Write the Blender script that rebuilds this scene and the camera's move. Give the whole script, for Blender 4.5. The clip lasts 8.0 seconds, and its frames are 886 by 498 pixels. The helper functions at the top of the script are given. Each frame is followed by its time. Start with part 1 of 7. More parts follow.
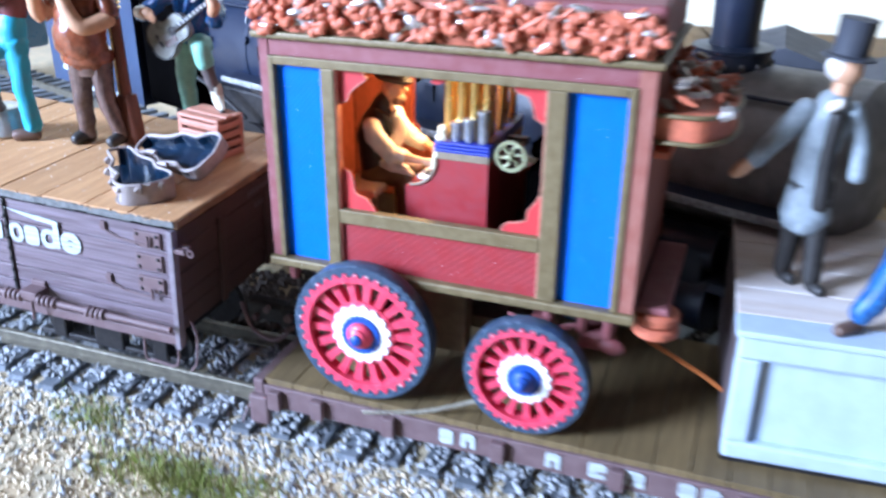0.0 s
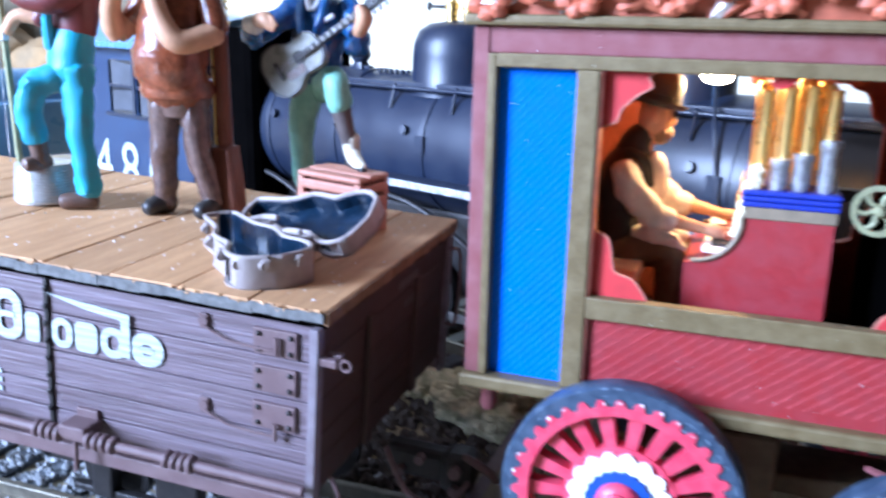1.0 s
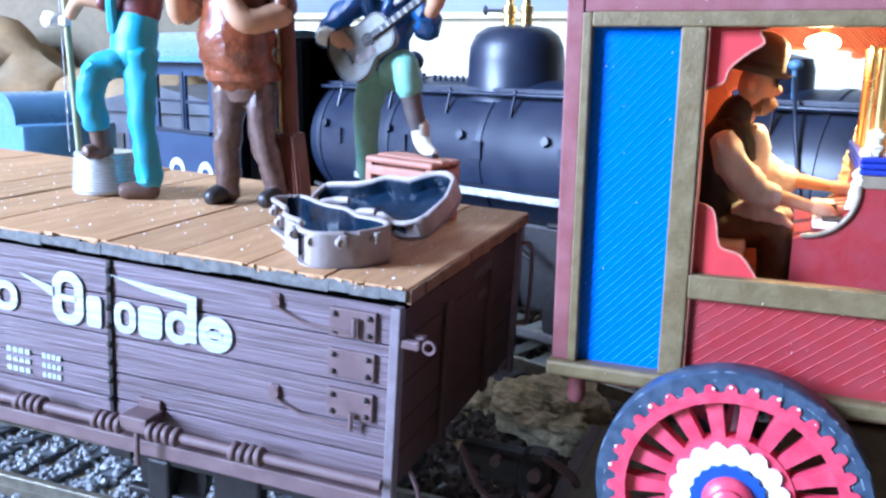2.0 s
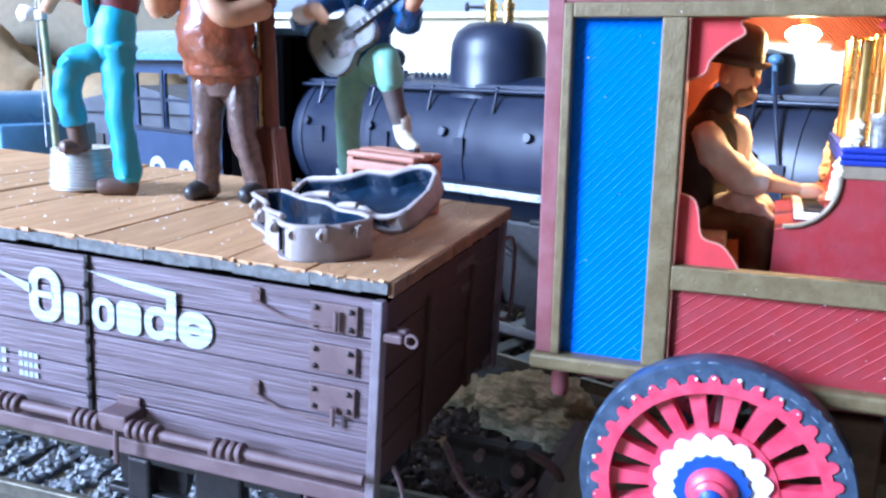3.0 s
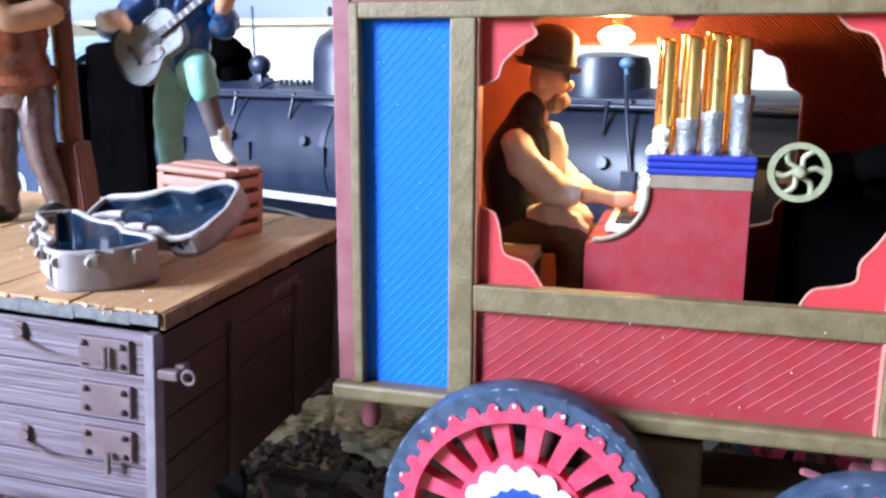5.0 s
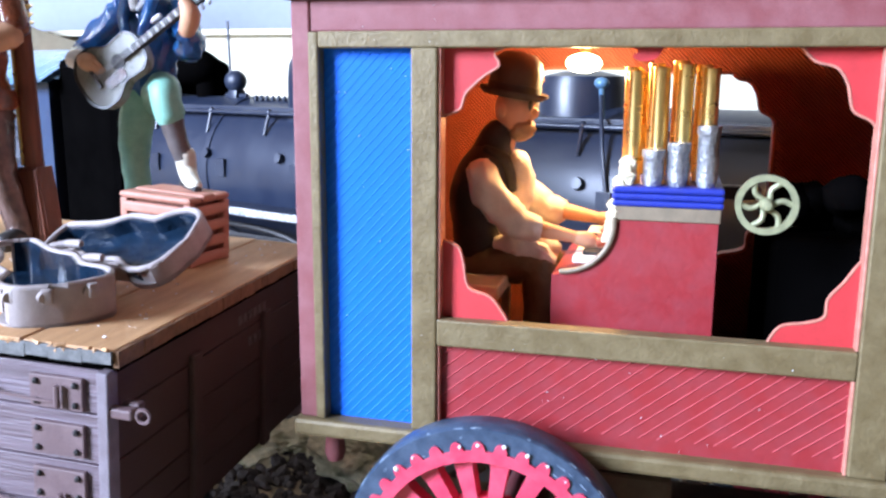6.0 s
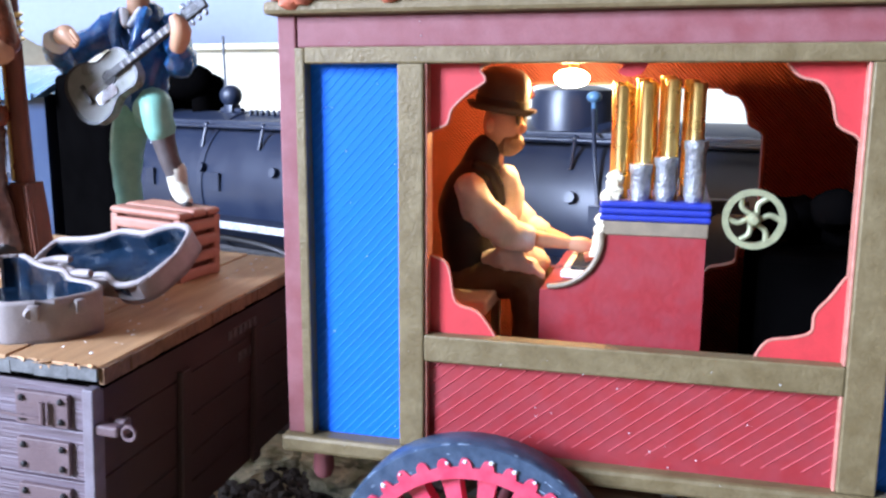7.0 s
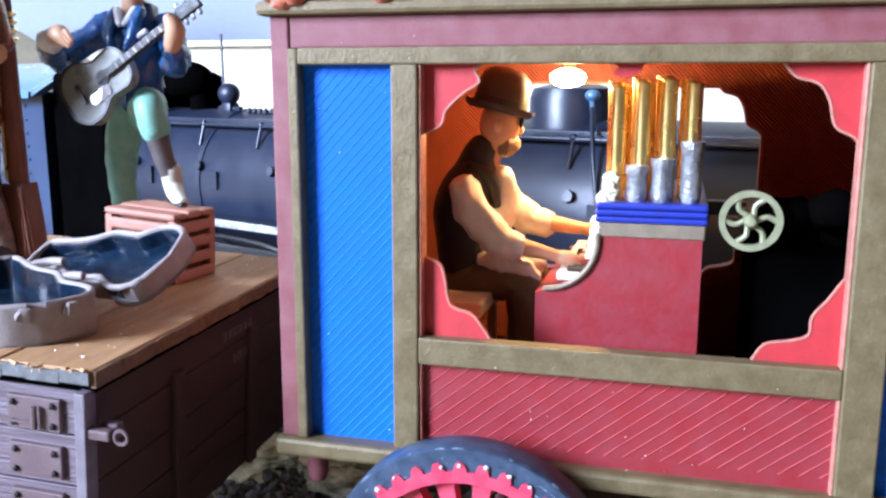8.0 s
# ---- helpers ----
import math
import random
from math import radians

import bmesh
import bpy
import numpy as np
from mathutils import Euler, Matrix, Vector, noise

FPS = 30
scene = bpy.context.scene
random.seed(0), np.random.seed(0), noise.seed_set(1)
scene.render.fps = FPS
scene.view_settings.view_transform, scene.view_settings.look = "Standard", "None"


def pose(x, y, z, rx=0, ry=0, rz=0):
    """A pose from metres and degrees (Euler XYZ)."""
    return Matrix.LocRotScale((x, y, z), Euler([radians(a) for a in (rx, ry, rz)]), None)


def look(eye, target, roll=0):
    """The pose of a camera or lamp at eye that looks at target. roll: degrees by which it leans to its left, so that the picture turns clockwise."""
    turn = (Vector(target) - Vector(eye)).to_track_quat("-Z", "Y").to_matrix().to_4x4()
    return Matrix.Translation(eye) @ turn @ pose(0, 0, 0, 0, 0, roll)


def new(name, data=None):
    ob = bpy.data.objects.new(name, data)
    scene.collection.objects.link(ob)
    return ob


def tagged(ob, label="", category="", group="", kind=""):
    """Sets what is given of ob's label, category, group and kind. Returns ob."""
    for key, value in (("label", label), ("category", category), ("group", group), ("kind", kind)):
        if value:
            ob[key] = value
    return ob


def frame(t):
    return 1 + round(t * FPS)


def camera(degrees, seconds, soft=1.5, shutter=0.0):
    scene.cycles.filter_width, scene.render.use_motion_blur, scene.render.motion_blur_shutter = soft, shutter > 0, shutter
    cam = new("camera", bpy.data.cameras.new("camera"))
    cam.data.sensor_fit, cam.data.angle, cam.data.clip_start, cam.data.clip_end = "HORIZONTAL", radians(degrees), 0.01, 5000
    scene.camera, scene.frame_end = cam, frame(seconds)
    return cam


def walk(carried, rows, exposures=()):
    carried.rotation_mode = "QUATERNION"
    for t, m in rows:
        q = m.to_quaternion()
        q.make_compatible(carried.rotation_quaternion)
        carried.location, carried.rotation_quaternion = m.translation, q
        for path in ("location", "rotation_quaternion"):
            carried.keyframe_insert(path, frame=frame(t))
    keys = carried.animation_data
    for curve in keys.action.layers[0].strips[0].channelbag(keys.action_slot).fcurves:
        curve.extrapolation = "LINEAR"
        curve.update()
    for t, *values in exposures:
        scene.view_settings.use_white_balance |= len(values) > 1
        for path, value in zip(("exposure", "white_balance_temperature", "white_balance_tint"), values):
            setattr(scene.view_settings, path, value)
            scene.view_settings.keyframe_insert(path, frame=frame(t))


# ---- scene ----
cam = camera(54.1, 8.0, soft=2.5, shutter=0.5)
METRES, EYE, TILT, LEAN, TURN = 0.22, 0.22, 0.0, 0.0, 20.3
PATH = [
    (0, (0.001, -0.024, 0.233), (-0.622, 1.687, -0.594), 0.5),
    (0.5, (-0.071, 0.013, 0.189), (-0.656, 1.816, -0.449), 1.8),
    (1, (-0.109, 0.053, 0.172), (-0.757, 1.876, -0.334), 1.3),
    (1.5, (-0.125, 0.058, 0.158), (-0.849, 1.872, -0.269), 0.9),
    (3, (-0.125, 0.059, 0.152), (-0.811, 1.89, -0.27), 0.8),
    (3.5, (-0.12, 0.063, 0.15), (-0.767, 1.91, -0.264), 0.8),
    (4, (-0.115, 0.07, 0.149), (-0.718, 1.931, -0.265), 0.5),
    (4.5, (-0.106, 0.079, 0.149), (-0.67, 1.953, -0.261), 0.4),
    (5, (-0.102, 0.084, 0.152), (-0.632, 1.969, -0.254), 0.3),
    (6.5, (-0.097, 0.091, 0.157), (-0.598, 1.99, -0.218), 0.4),
    (7, (-0.096, 0.091, 0.157), (-0.601, 1.993, -0.204), 0.2),
    (7.5, (-0.096, 0.092, 0.157), (-0.596, 1.994, -0.205), 0.1),
    (8, (-0.095, 0.093, 0.158), (-0.603, 1.991, -0.212), 0.1),
]
BALANCE = [(0, 0, 6000, 15), (0.5, -0.12, 5800, 17), (3, -0.1, 5680, 15), (3.5, -0.08, 5850, 16), (4.5, -0.08, 6350, 17), (5, -0.02, 6600, 17), (6.5, -0.08, 6600, 17), (7, -0.12, 6520, 18), (8, -0.18, 6480, 18)]
walk(cam, [(t, look(eye, target, roll)) for t, eye, target, roll in PATH], BALANCE)
# ---------------- world, sun, large lights, exposure ----------------
world = bpy.data.worlds.new("sky")
scene.world = world
world.use_nodes = True
_wt = world.node_tree
_sky = _wt.nodes.new("ShaderNodeTexSky")
_sky.sky_type, _sky.sun_disc = "NISHITA", False
_sky.sun_elevation, _sky.sun_rotation = radians(35), radians(300)
_wt.links.new(_sky.outputs[0], _wt.nodes["Background"].inputs[0])
_wt.nodes["Background"].inputs[1].default_value = 0.1


def lamp(name, kind, m, power, colour, size=0.1, size_y=None):
    data = bpy.data.lights.new(name, kind)
    data.energy, data.color = power, colour
    if kind == "AREA":
        data.shape, data.size, data.size_y = "RECTANGLE", size, size_y or size
    else:
        data.shadow_soft_size = size
    ob = new(name, data)
    ob.matrix_world = m
    return ob


# daylight that falls in through the window of the room
lamp("window_daylight", "AREA", look((-1.65, -1.06, 0.87), (-1.65, 0.3, 0.87)), 375.0, (0.57, 0.73, 1.0), 0.96, 0.92)
# the small warm bulb under the wagon's roof
lamp("bulb_light", "POINT", pose(-0.1200, 0.297, 0.1585), 0.20, (1.0, 0.62, 0.24), 0.0022)

# ---------------- materials ----------------


def mat(name, base, rough=0.6, metal=0.0, var=0.25, scale=350.0, bump=0.15, fine=2400.0, second=None, amount=0.5, stretch=(1, 1, 1),
        spec=0.5, coat=0.0, emit=None, strength=0.0, random_each=0.0):
    m = bpy.data.materials.new(name)
    m.use_nodes = True
    t = m.node_tree
    n, l = t.nodes, t.links
    b = n["Principled BSDF"]
    b.inputs["Roughness"].default_value, b.inputs["Metallic"].default_value = rough, metal
    b.inputs["Specular IOR Level"].default_value, b.inputs["Coat Weight"].default_value = spec, coat
    tc, mp = n.new("ShaderNodeTexCoord"), n.new("ShaderNodeMapping")
    mp.inputs["Scale"].default_value = stretch
    l.new(tc.outputs["Object"], mp.inputs[0])

    def tex(s, detail=3.0):
        x = n.new("ShaderNodeTexNoise")
        x.inputs["Scale"].default_value, x.inputs["Detail"].default_value = s, detail
        l.new(mp.outputs[0], x.inputs["Vector"])
        return x
    big, small = tex(scale), tex(fine, 5.0)
    ramp = n.new("ShaderNodeMapRange")
    ramp.inputs["From Min"].default_value, ramp.inputs["From Max"].default_value = 0.35, 0.68
    l.new(big.outputs["Fac"], ramp.inputs["Value"])
    mix = n.new("ShaderNodeMix")
    mix.data_type = "RGBA"
    c2 = second or tuple(c * (1 - var) for c in base)
    mix.inputs["A"].default_value, mix.inputs["B"].default_value = (*base, 1), (*c2, 1)
    mul = n.new("ShaderNodeMath")
    mul.operation = "MULTIPLY"
    mul.inputs[1].default_value = amount if second else 1.0
    l.new(ramp.outputs[0], mul.inputs[0])
    l.new(mul.outputs[0], mix.inputs["Factor"])
    hsv = n.new("ShaderNodeHueSaturation")
    l.new(mix.outputs["Result"], hsv.inputs["Color"])
    grain = n.new("ShaderNodeMapRange")
    grain.inputs["To Min"].default_value, grain.inputs["To Max"].default_value = 1 - var * 0.6, 1 + var * 0.6
    l.new(small.outputs["Fac"], grain.inputs["Value"])
    if random_each:
        info, add = n.new("ShaderNodeObjectInfo"), n.new("ShaderNodeMath")
        rr = n.new("ShaderNodeMapRange")
        rr.inputs["To Min"].default_value, rr.inputs["To Max"].default_value = 1 - random_each, 1 + random_each
        l.new(info.outputs["Random"], rr.inputs["Value"])
        add.operation = "MULTIPLY"
        l.new(grain.outputs[0], add.inputs[0])
        l.new(rr.outputs[0], add.inputs[1])
        l.new(add.outputs[0], hsv.inputs["Value"])
    else:
        l.new(grain.outputs[0], hsv.inputs["Value"])
    l.new(hsv.outputs[0], b.inputs["Base Color"])
    rm = n.new("ShaderNodeMapRange")
    rm.inputs["To Min"].default_value, rm.inputs["To Max"].default_value = max(0.02, rough - 0.12), min(1, rough + 0.12)
    l.new(big.outputs["Fac"], rm.inputs["Value"])
    l.new(rm.outputs[0], b.inputs["Roughness"])
    if bump:
        bp = n.new("ShaderNodeBump")
        bp.inputs["Strength"].default_value, bp.inputs["Distance"].default_value = bump, 0.0004
        l.new(small.outputs["Fac"], bp.inputs["Height"])
        l.new(bp.outputs[0], b.inputs["Normal"])
    if emit:
        b.inputs["Emission Color"].default_value, b.inputs["Emission Strength"].default_value = (*emit, 1), strength
    return m


GOLD = mat("old_gold_paint", (0.142, 0.102, 0.045), 0.5, 0.15, 0.35, 260, 0.35, 1500, second=(0.215, 0.165, 0.082), amount=0.6)
MAROON = mat("dusty_maroon_paint", (0.20, 0.050, 0.052), 0.6, 0, 0.2, 180, 0.15, second=(0.27, 0.110, 0.115), amount=0.6)
RED = mat("coral_red_paint", (0.54, 0.038, 0.042), 0.5, 0, 0.18, 220, 0.1)
REDPANEL = mat("dark_red_paint", (0.28, 0.020, 0.024), 0.5, 0, 0.25, 220, 0.2, 900, second=(0.25, 0.036, 0.045), amount=0.5)
BLUE = mat("bright_blue_paint", (0.0, 0.13, 0.66), 0.5, 0, 0.08, 200, 0.05, spec=0.2)
ORANGE = mat("orange_red_inside_paint", (0.36, 0.075, 0.03), 0.5, 0, 0.2, 300, 0.2)
CARVING = mat("terracotta_carving_paint", (0.56, 0.15, 0.08), 0.5, 0, 0.25, 300, 0.25)
SILVERLEAF = mat("silver_leaf", (0.55, 0.50, 0.46), 0.35, 0.7, 0.3, 400, 0.2)
TYRE = mat("blue_grey_tyre_paint", (0.022, 0.042, 0.075), 0.4, 0, 0.35, 300, 0.3, second=(0.10, 0.15, 0.22), amount=0.4)
RIMWEAR = mat("pale_blue_worn_paint", (0.30, 0.40, 0.50), 0.5, 0, 0.3, 900, 0.2)
SPOKE = mat("pink_red_spoke_paint", (0.60, 0.040, 0.085), 0.36, 0, 0.15, 300, 0.15, second=(0.72, 0.16, 0.22), amount=0.3)
WHITE = mat("white_paint", (0.80, 0.80, 0.80), 0.5, 0, 0.1, 300, 0.15)
LETTER = mat("aged_white_lettering", (0.46, 0.52, 0.51), 0.6, 0, 0.4, 330, 1.0, 620, stretch=(0.07, 1, 2.6), second=(0.24, 0.26, 0.28), amount=0.7)
HUBBLUE = mat("deep_blue_hub_paint", (0.01, 0.07, 0.34), 0.45, 0, 0.2, 300, 0.15)
PLANKSIDE = mat("brown_freight_paint_grain", (0.090, 0.058, 0.066), 0.5, 0, 0.7, 330, 1.0, 620, stretch=(0.07, 1, 2.6), second=(0.22, 0.17, 0.20), amount=0.6, random_each=0.08)
CARBROWN = mat("brown_freight_paint", (0.118, 0.070, 0.072), 0.6, 0, 0.3, 200, 0.35, second=(0.18, 0.12, 0.12), amount=0.5)
# lining board colour, darkened to paint the shade in the grooves between ribs
LININGDARK = mat("dark_red_brown_lining_ground", (0.13, 0.024, 0.012), 0.6, 0, 0.2, 300, 0.1)
EDGE = mat("worn_pink_edge_paint", (0.55, 0.22, 0.16), 0.5, 0, 0.3, 500, 0.2)
ENDBAR = mat("faded_brown_grey_lettering", (0.13, 0.10, 0.09), 0.7, 0, 0.5, 900, 0.2)
# red-brown end paint, darkened so the shade on the car's end is in its colour
SHADEDEND = mat("dark_red_brown_end_paint", (0.048, 0.021, 0.016), 0.65, 0, 0.35, 200, 0.5, second=(0.085, 0.042, 0.034), amount=0.4)
POSTPAINT = mat("worn_lavender_post_paint", (0.20, 0.17, 0.19), 0.6, 0, 0.35, 200, 0.4, second=(0.11, 0.075, 0.08), amount=0.5)
RUSTEND = mat("rust_red_end_paint", (0.27, 0.085, 0.06), 0.6, 0, 0.25, 180, 0.25, second=(0.36, 0.16, 0.12), amount=0.5)
IRON = mat("dark_oiled_iron", (0.025, 0.022, 0.022), 0.5, 0.3, 0.4, 300, 0.3)
DECKWOOD = mat("light_brown_deck_wood", (0.59, 0.33, 0.155), 0.62, 0, 0.35, 60, 0.6, 500, stretch=(6, 0.5, 1), second=(0.44, 0.24, 0.11), amount=0.8, random_each=0.12)
DECKEND = mat("worn_brown_plank_end", (0.15, 0.15, 0.145), 0.75, 0, 0.45, 400, 0.5, random_each=0.15)
RAWEND = mat("dark_raw_plank_end", (0.20, 0.10, 0.045), 0.75, 0, 0.5, 300, 0.8, 900, second=(0.10, 0.055, 0.03), amount=0.6)
FLATWOOD = mat("olive_brown_flatcar_wood", (0.17, 0.115, 0.05), 0.6, 0, 0.3, 80, 0.4, 600, stretch=(5, 0.5, 1), random_each=0.1)
BLACK = mat("satin_black_loco_paint", (0.010, 0.016, 0.034), 0.38, 0, 0.3, 60, 0.1, second=(0.018, 0.026, 0.046), amount=0.5)
# matt black for dark parts; also stands in for shade
SHADEBLACK = mat("matt_soot_black", (0.0018, 0.0016, 0.0016), 0.9, 0, 0.3, 60, 0.0, spec=0.0)
# lighter rib paints: the highlight along each ridge is put into the colour
BLUERIB = mat("worn_lighter_blue_edge", (0.006, 0.165, 0.73), 0.5, 0, 0.1, 300, 0.1, spec=0.2)
REDRIB = mat("worn_lighter_red_edge", (0.40, 0.055, 0.062), 0.6, 0, 0.2, 300, 0.1, spec=0.2)
SMOKEBOX = mat("graphite_smokebox_paint", (0.20, 0.19, 0.185), 0.5, 0.2, 0.3, 120, 0.2)
STEELBLUE = mat("pale_blue_grey_paint", (0.085, 0.20, 0.33), 0.3, 0, 0.15, 60, 0.1)
RAILM = mat("weathered_rail_steel", (0.17, 0.15, 0.11), 0.45, 0.5, 0.35, 200, 0.2)
TIE = mat("creosoted_tie_wood", (0.10, 0.115, 0.13), 0.75, 0, 0.5, 120, 0.6, 500, stretch=(1, 0.3, 1), second=(0.20, 0.21, 0.23), amount=0.6, random_each=0.3)
SOIL = mat("pale_sandy_ground", (0.50, 0.39, 0.24), 0.9, 0, 0.35, 60, 1.0, 700, second=(0.32, 0.30, 0.22), amount=0.7)
BALLAST = mat("grey_ballast_stone", (0.46, 0.47, 0.48), 0.85, 0, 0.5, 130, 0.6, 900, second=(0.22, 0.23, 0.24), amount=0.8)
GRIT = mat("tan_grit_stone", (0.74, 0.61, 0.43), 0.85, 0, 0.5, 130, 0.5, 900, second=(0.28, 0.24, 0.17), amount=0.7)
GRASS = mat("dry_green_grass", (0.27, 0.33, 0.07), 0.8, 0, 0.4, 120, 0.2, second=(0.30, 0.27, 0.10), amount=0.7)
ROCK = mat("mossy_tan_rock", (0.76, 0.68, 0.46), 0.9, 0, 0.4, 140, 1.0, 500, second=(0.24, 0.25, 0.13), amount=0.8)
BRASS = mat("polished_brass", (0.95, 0.68, 0.26), 0.3, 1.0, 0.15, 300, 0.08)
PEWTER = mat("dull_silver_paint", (0.46, 0.48, 0.50), 0.35, 0.7, 0.5, 500, 1.0, 1500)
ORGANBLUE = mat("dark_blue_trim_paint", (0.012, 0.03, 0.30), 0.45, 0, 0.2, 300, 0.3)
BAND = mat("grey_gold_band_paint", (0.25, 0.195, 0.13), 0.5, 0.1, 0.25, 300, 0.2)
PALEGOLD = mat("pale_green_gold_paint", (0.32, 0.33, 0.19), 0.45, 0.2, 0.25, 400, 0.2)
CREAM = mat("cream_bench_paint", (0.78, 0.70, 0.48), 0.5, 0, 0.15, 300, 0.2)
SKIN = mat("painted_flesh", (0.62, 0.34, 0.20), 0.5, 0, 0.15, 300, 0.1)
BEARD = mat("grey_brown_beard_paint", (0.30, 0.19, 0.11), 0.7, 0, 0.3, 500, 0.5)
SHIRT = mat("off_white_cloth_paint", (0.74, 0.68, 0.62), 0.6, 0, 0.2, 300, 0.3)
VEST = mat("near_black_cloth_paint", (0.020, 0.017, 0.015), 0.6, 0, 0.3, 300, 0.2)
KHAKI = mat("dark_khaki_cloth_paint", (0.13, 0.088, 0.042), 0.6, 0, 0.3, 300, 0.3)
HATBROWN = mat("dark_brown_felt_paint", (0.042, 0.024, 0.012), 0.6, 0, 0.25, 300, 0.2)
TEAL = mat("turquoise_denim_paint", (0.02, 0.34, 0.48), 0.4, 0, 0.25, 200, 0.3, second=(0.06, 0.24, 0.33), amount=0.5)
WINE = mat("wine_red_cloth_paint", (0.16, 0.03, 0.03), 0.45, 0, 0.25, 200, 0.2)
RUST = mat("glossy_rust_leather_paint", (0.26, 0.070, 0.030), 0.22, 0, 0.5, 250, 0.8, 800, coat=0.5)
TROUSER = mat("mauve_brown_cloth_paint", (0.14, 0.085, 0.070), 0.22, 0, 0.4, 250, 0.8, 800, coat=0.5)
SHOEBLACK = mat("black_shoe_paint", (0.03, 0.028, 0.027), 0.4, 0, 0.3, 300, 0.2)
SHOEBROWN = mat("brown_shoe_paint", (0.13, 0.075, 0.055), 0.45, 0, 0.3, 300, 0.2)
BROOM = mat("red_brown_broom_paint", (0.20, 0.06, 0.03), 0.5, 0, 0.4, 200, 0.6, stretch=(3, 3, 0.4))
JACKET = mat("glossy_navy_jacket_paint", (0.010, 0.065, 0.22), 0.22, 0, 0.4, 300, 0.8, 900, coat=0.4, second=(0.03, 0.2, 0.45), amount=0.5)
MINT = mat("mint_green_cloth_paint", (0.22, 0.50, 0.39), 0.5, 0, 0.25, 250, 0.2, second=(0.12, 0.32, 0.25), amount=0.5)
BOOTGREY = mat("grey_boot_paint", (0.11, 0.09, 0.085), 0.45, 0, 0.3, 250, 0.2)
CREAMBOOT = mat("cream_boot_paint", (0.62, 0.58, 0.46), 0.4, 0, 0.2, 300, 0.2)
GUITAR = mat("pale_grey_green_guitar_paint", (0.17, 0.17, 0.14), 0.3, 0, 0.4, 160, 0.5, second=(0.30, 0.30, 0.26), amount=0.6)
CRATE = mat("salmon_crate_paint", (0.42, 0.17, 0.11), 0.6, 0, 0.25, 200, 0.4, second=(0.50, 0.26, 0.19), amount=0.5)
CASE = mat("grey_tan_case_paint", (0.35, 0.30, 0.285), 0.5, 0, 0.2, 250, 0.25)
LINING = mat("glossy_blue_black_lining", (0.007, 0.020, 0.040), 0.16, 0, 0.5, 180, 1.0, 420, spec=0.4)
GALV = mat("galvanised_tub_metal", (0.62, 0.63, 0.62), 0.35, 0.5, 0.2, 300, 0.15)
WWAGON = mat("blue_white_wagon_paint", (0.44, 0.54, 0.66), 0.5, 0, 0.12, 120, 0.15)
TOPBOARD = mat("weathered_pinkish_tan_board", (0.58, 0.50, 0.45), 0.6, 0, 0.3, 60, 0.3, 500, stretch=(0.3, 3, 1), second=(0.68, 0.64, 0.62), amount=0.6)
ENDBROWN = mat("dark_mauve_brown_end_paint", (0.085, 0.062, 0.062), 0.6, 0, 0.3, 120, 0.3)
SACK = mat("grey_coat_paint", (0.27, 0.31, 0.33), 0.55, 0, 0.3, 200, 0.3)
# dark paint of the unseen walls and ceiling, to hold bounced light down
DIMWALL = mat("brown_panelled_wall_paint", (0.16, 0.12, 0.09), 0.7, 0, 0.15, 3, 0.1, 60)
PLASTER = mat("cream_wall_paint", (0.72, 0.66, 0.50), 0.8, 0, 0.08, 2, 0.1, 60)
CEILM = mat("white_ceiling_paint", (0.80, 0.80, 0.80), 0.8, 0, 0.06, 2, 0.1, 60)
FLOORM = mat("grey_brown_floor_boards", (0.22, 0.17, 0.13), 0.6, 0, 0.25, 3, 0.1, 60)
GREYBLUE = mat("grey_blue_wall_paint", (0.30, 0.34, 0.42), 0.8, 0, 0.1, 3, 0.1, 60)
TANHILL = mat("tan_scenery_plaster", (0.27, 0.165, 0.07), 0.9, 0, 0.4, 12, 0.8, 90, second=(0.16, 0.14, 0.10), amount=0.6)
BROWNHILL = mat("olive_brown_scenery_plaster", (0.15, 0.115, 0.07), 0.9, 0, 0.4, 9, 0.8, 90, second=(0.10, 0.10, 0.07), amount=0.6)
CABBLUE = mat("navy_blue_cab_paint", (0.010, 0.028, 0.072), 0.4, 0, 0.3, 60, 0.15, second=(0.018, 0.046, 0.10), amount=0.5)
DARKSTUFF = mat("dark_grey_structure_paint", (0.05, 0.055, 0.07), 0.6, 0, 0.3, 40, 0.2)
BULB = mat("lit_bulb_glass", (1, 0.9, 0.7), 0.3, emit=(1.0, 0.80, 0.48), strength=60.0)
GLASS = mat("clear_window_glass", (0.9, 0.95, 0.95), 0.02, 0, 0.02, 20, 0.0)
GLASS.node_tree.nodes["Principled BSDF"].inputs["Transmission Weight"].default_value = 1.0
CHAIN = mat("dull_chain_metal", (0.52, 0.49, 0.40), 0.4, 0.4, 0.2)
ORANGEROD = mat("orange_tongue_paint", (0.45, 0.13, 0.03), 0.45, 0, 0.2)

# ---------------- mesh helpers ----------------


def part(name, bm, material, parent=None, label="", smooth=False):
    """Link a bmesh as one mesh object under a thing."""
    me = bpy.data.meshes.new(name)
    bmesh.ops.recalc_face_normals(bm, faces=bm.faces)
    bm.to_mesh(me)
    bm.free()
    for m in (material if isinstance(material, (list, tuple)) else [material]):
        me.materials.append(m)
    if smooth:
        me.shade_smooth()
        me.set_sharp_from_angle(angle=radians(38))
    ob = new(name, me)
    if parent:
        ob.parent = parent
    if label:
        tagged(ob, label)
    return ob


def thing(name, label, category, m=None, group="", kind=""):
    ob = new(name)
    ob.empty_display_size = 0.01
    if m is not None:
        ob.matrix_world = m
    return tagged(ob, label, category, group, kind)


def B():
    return bmesh.new()


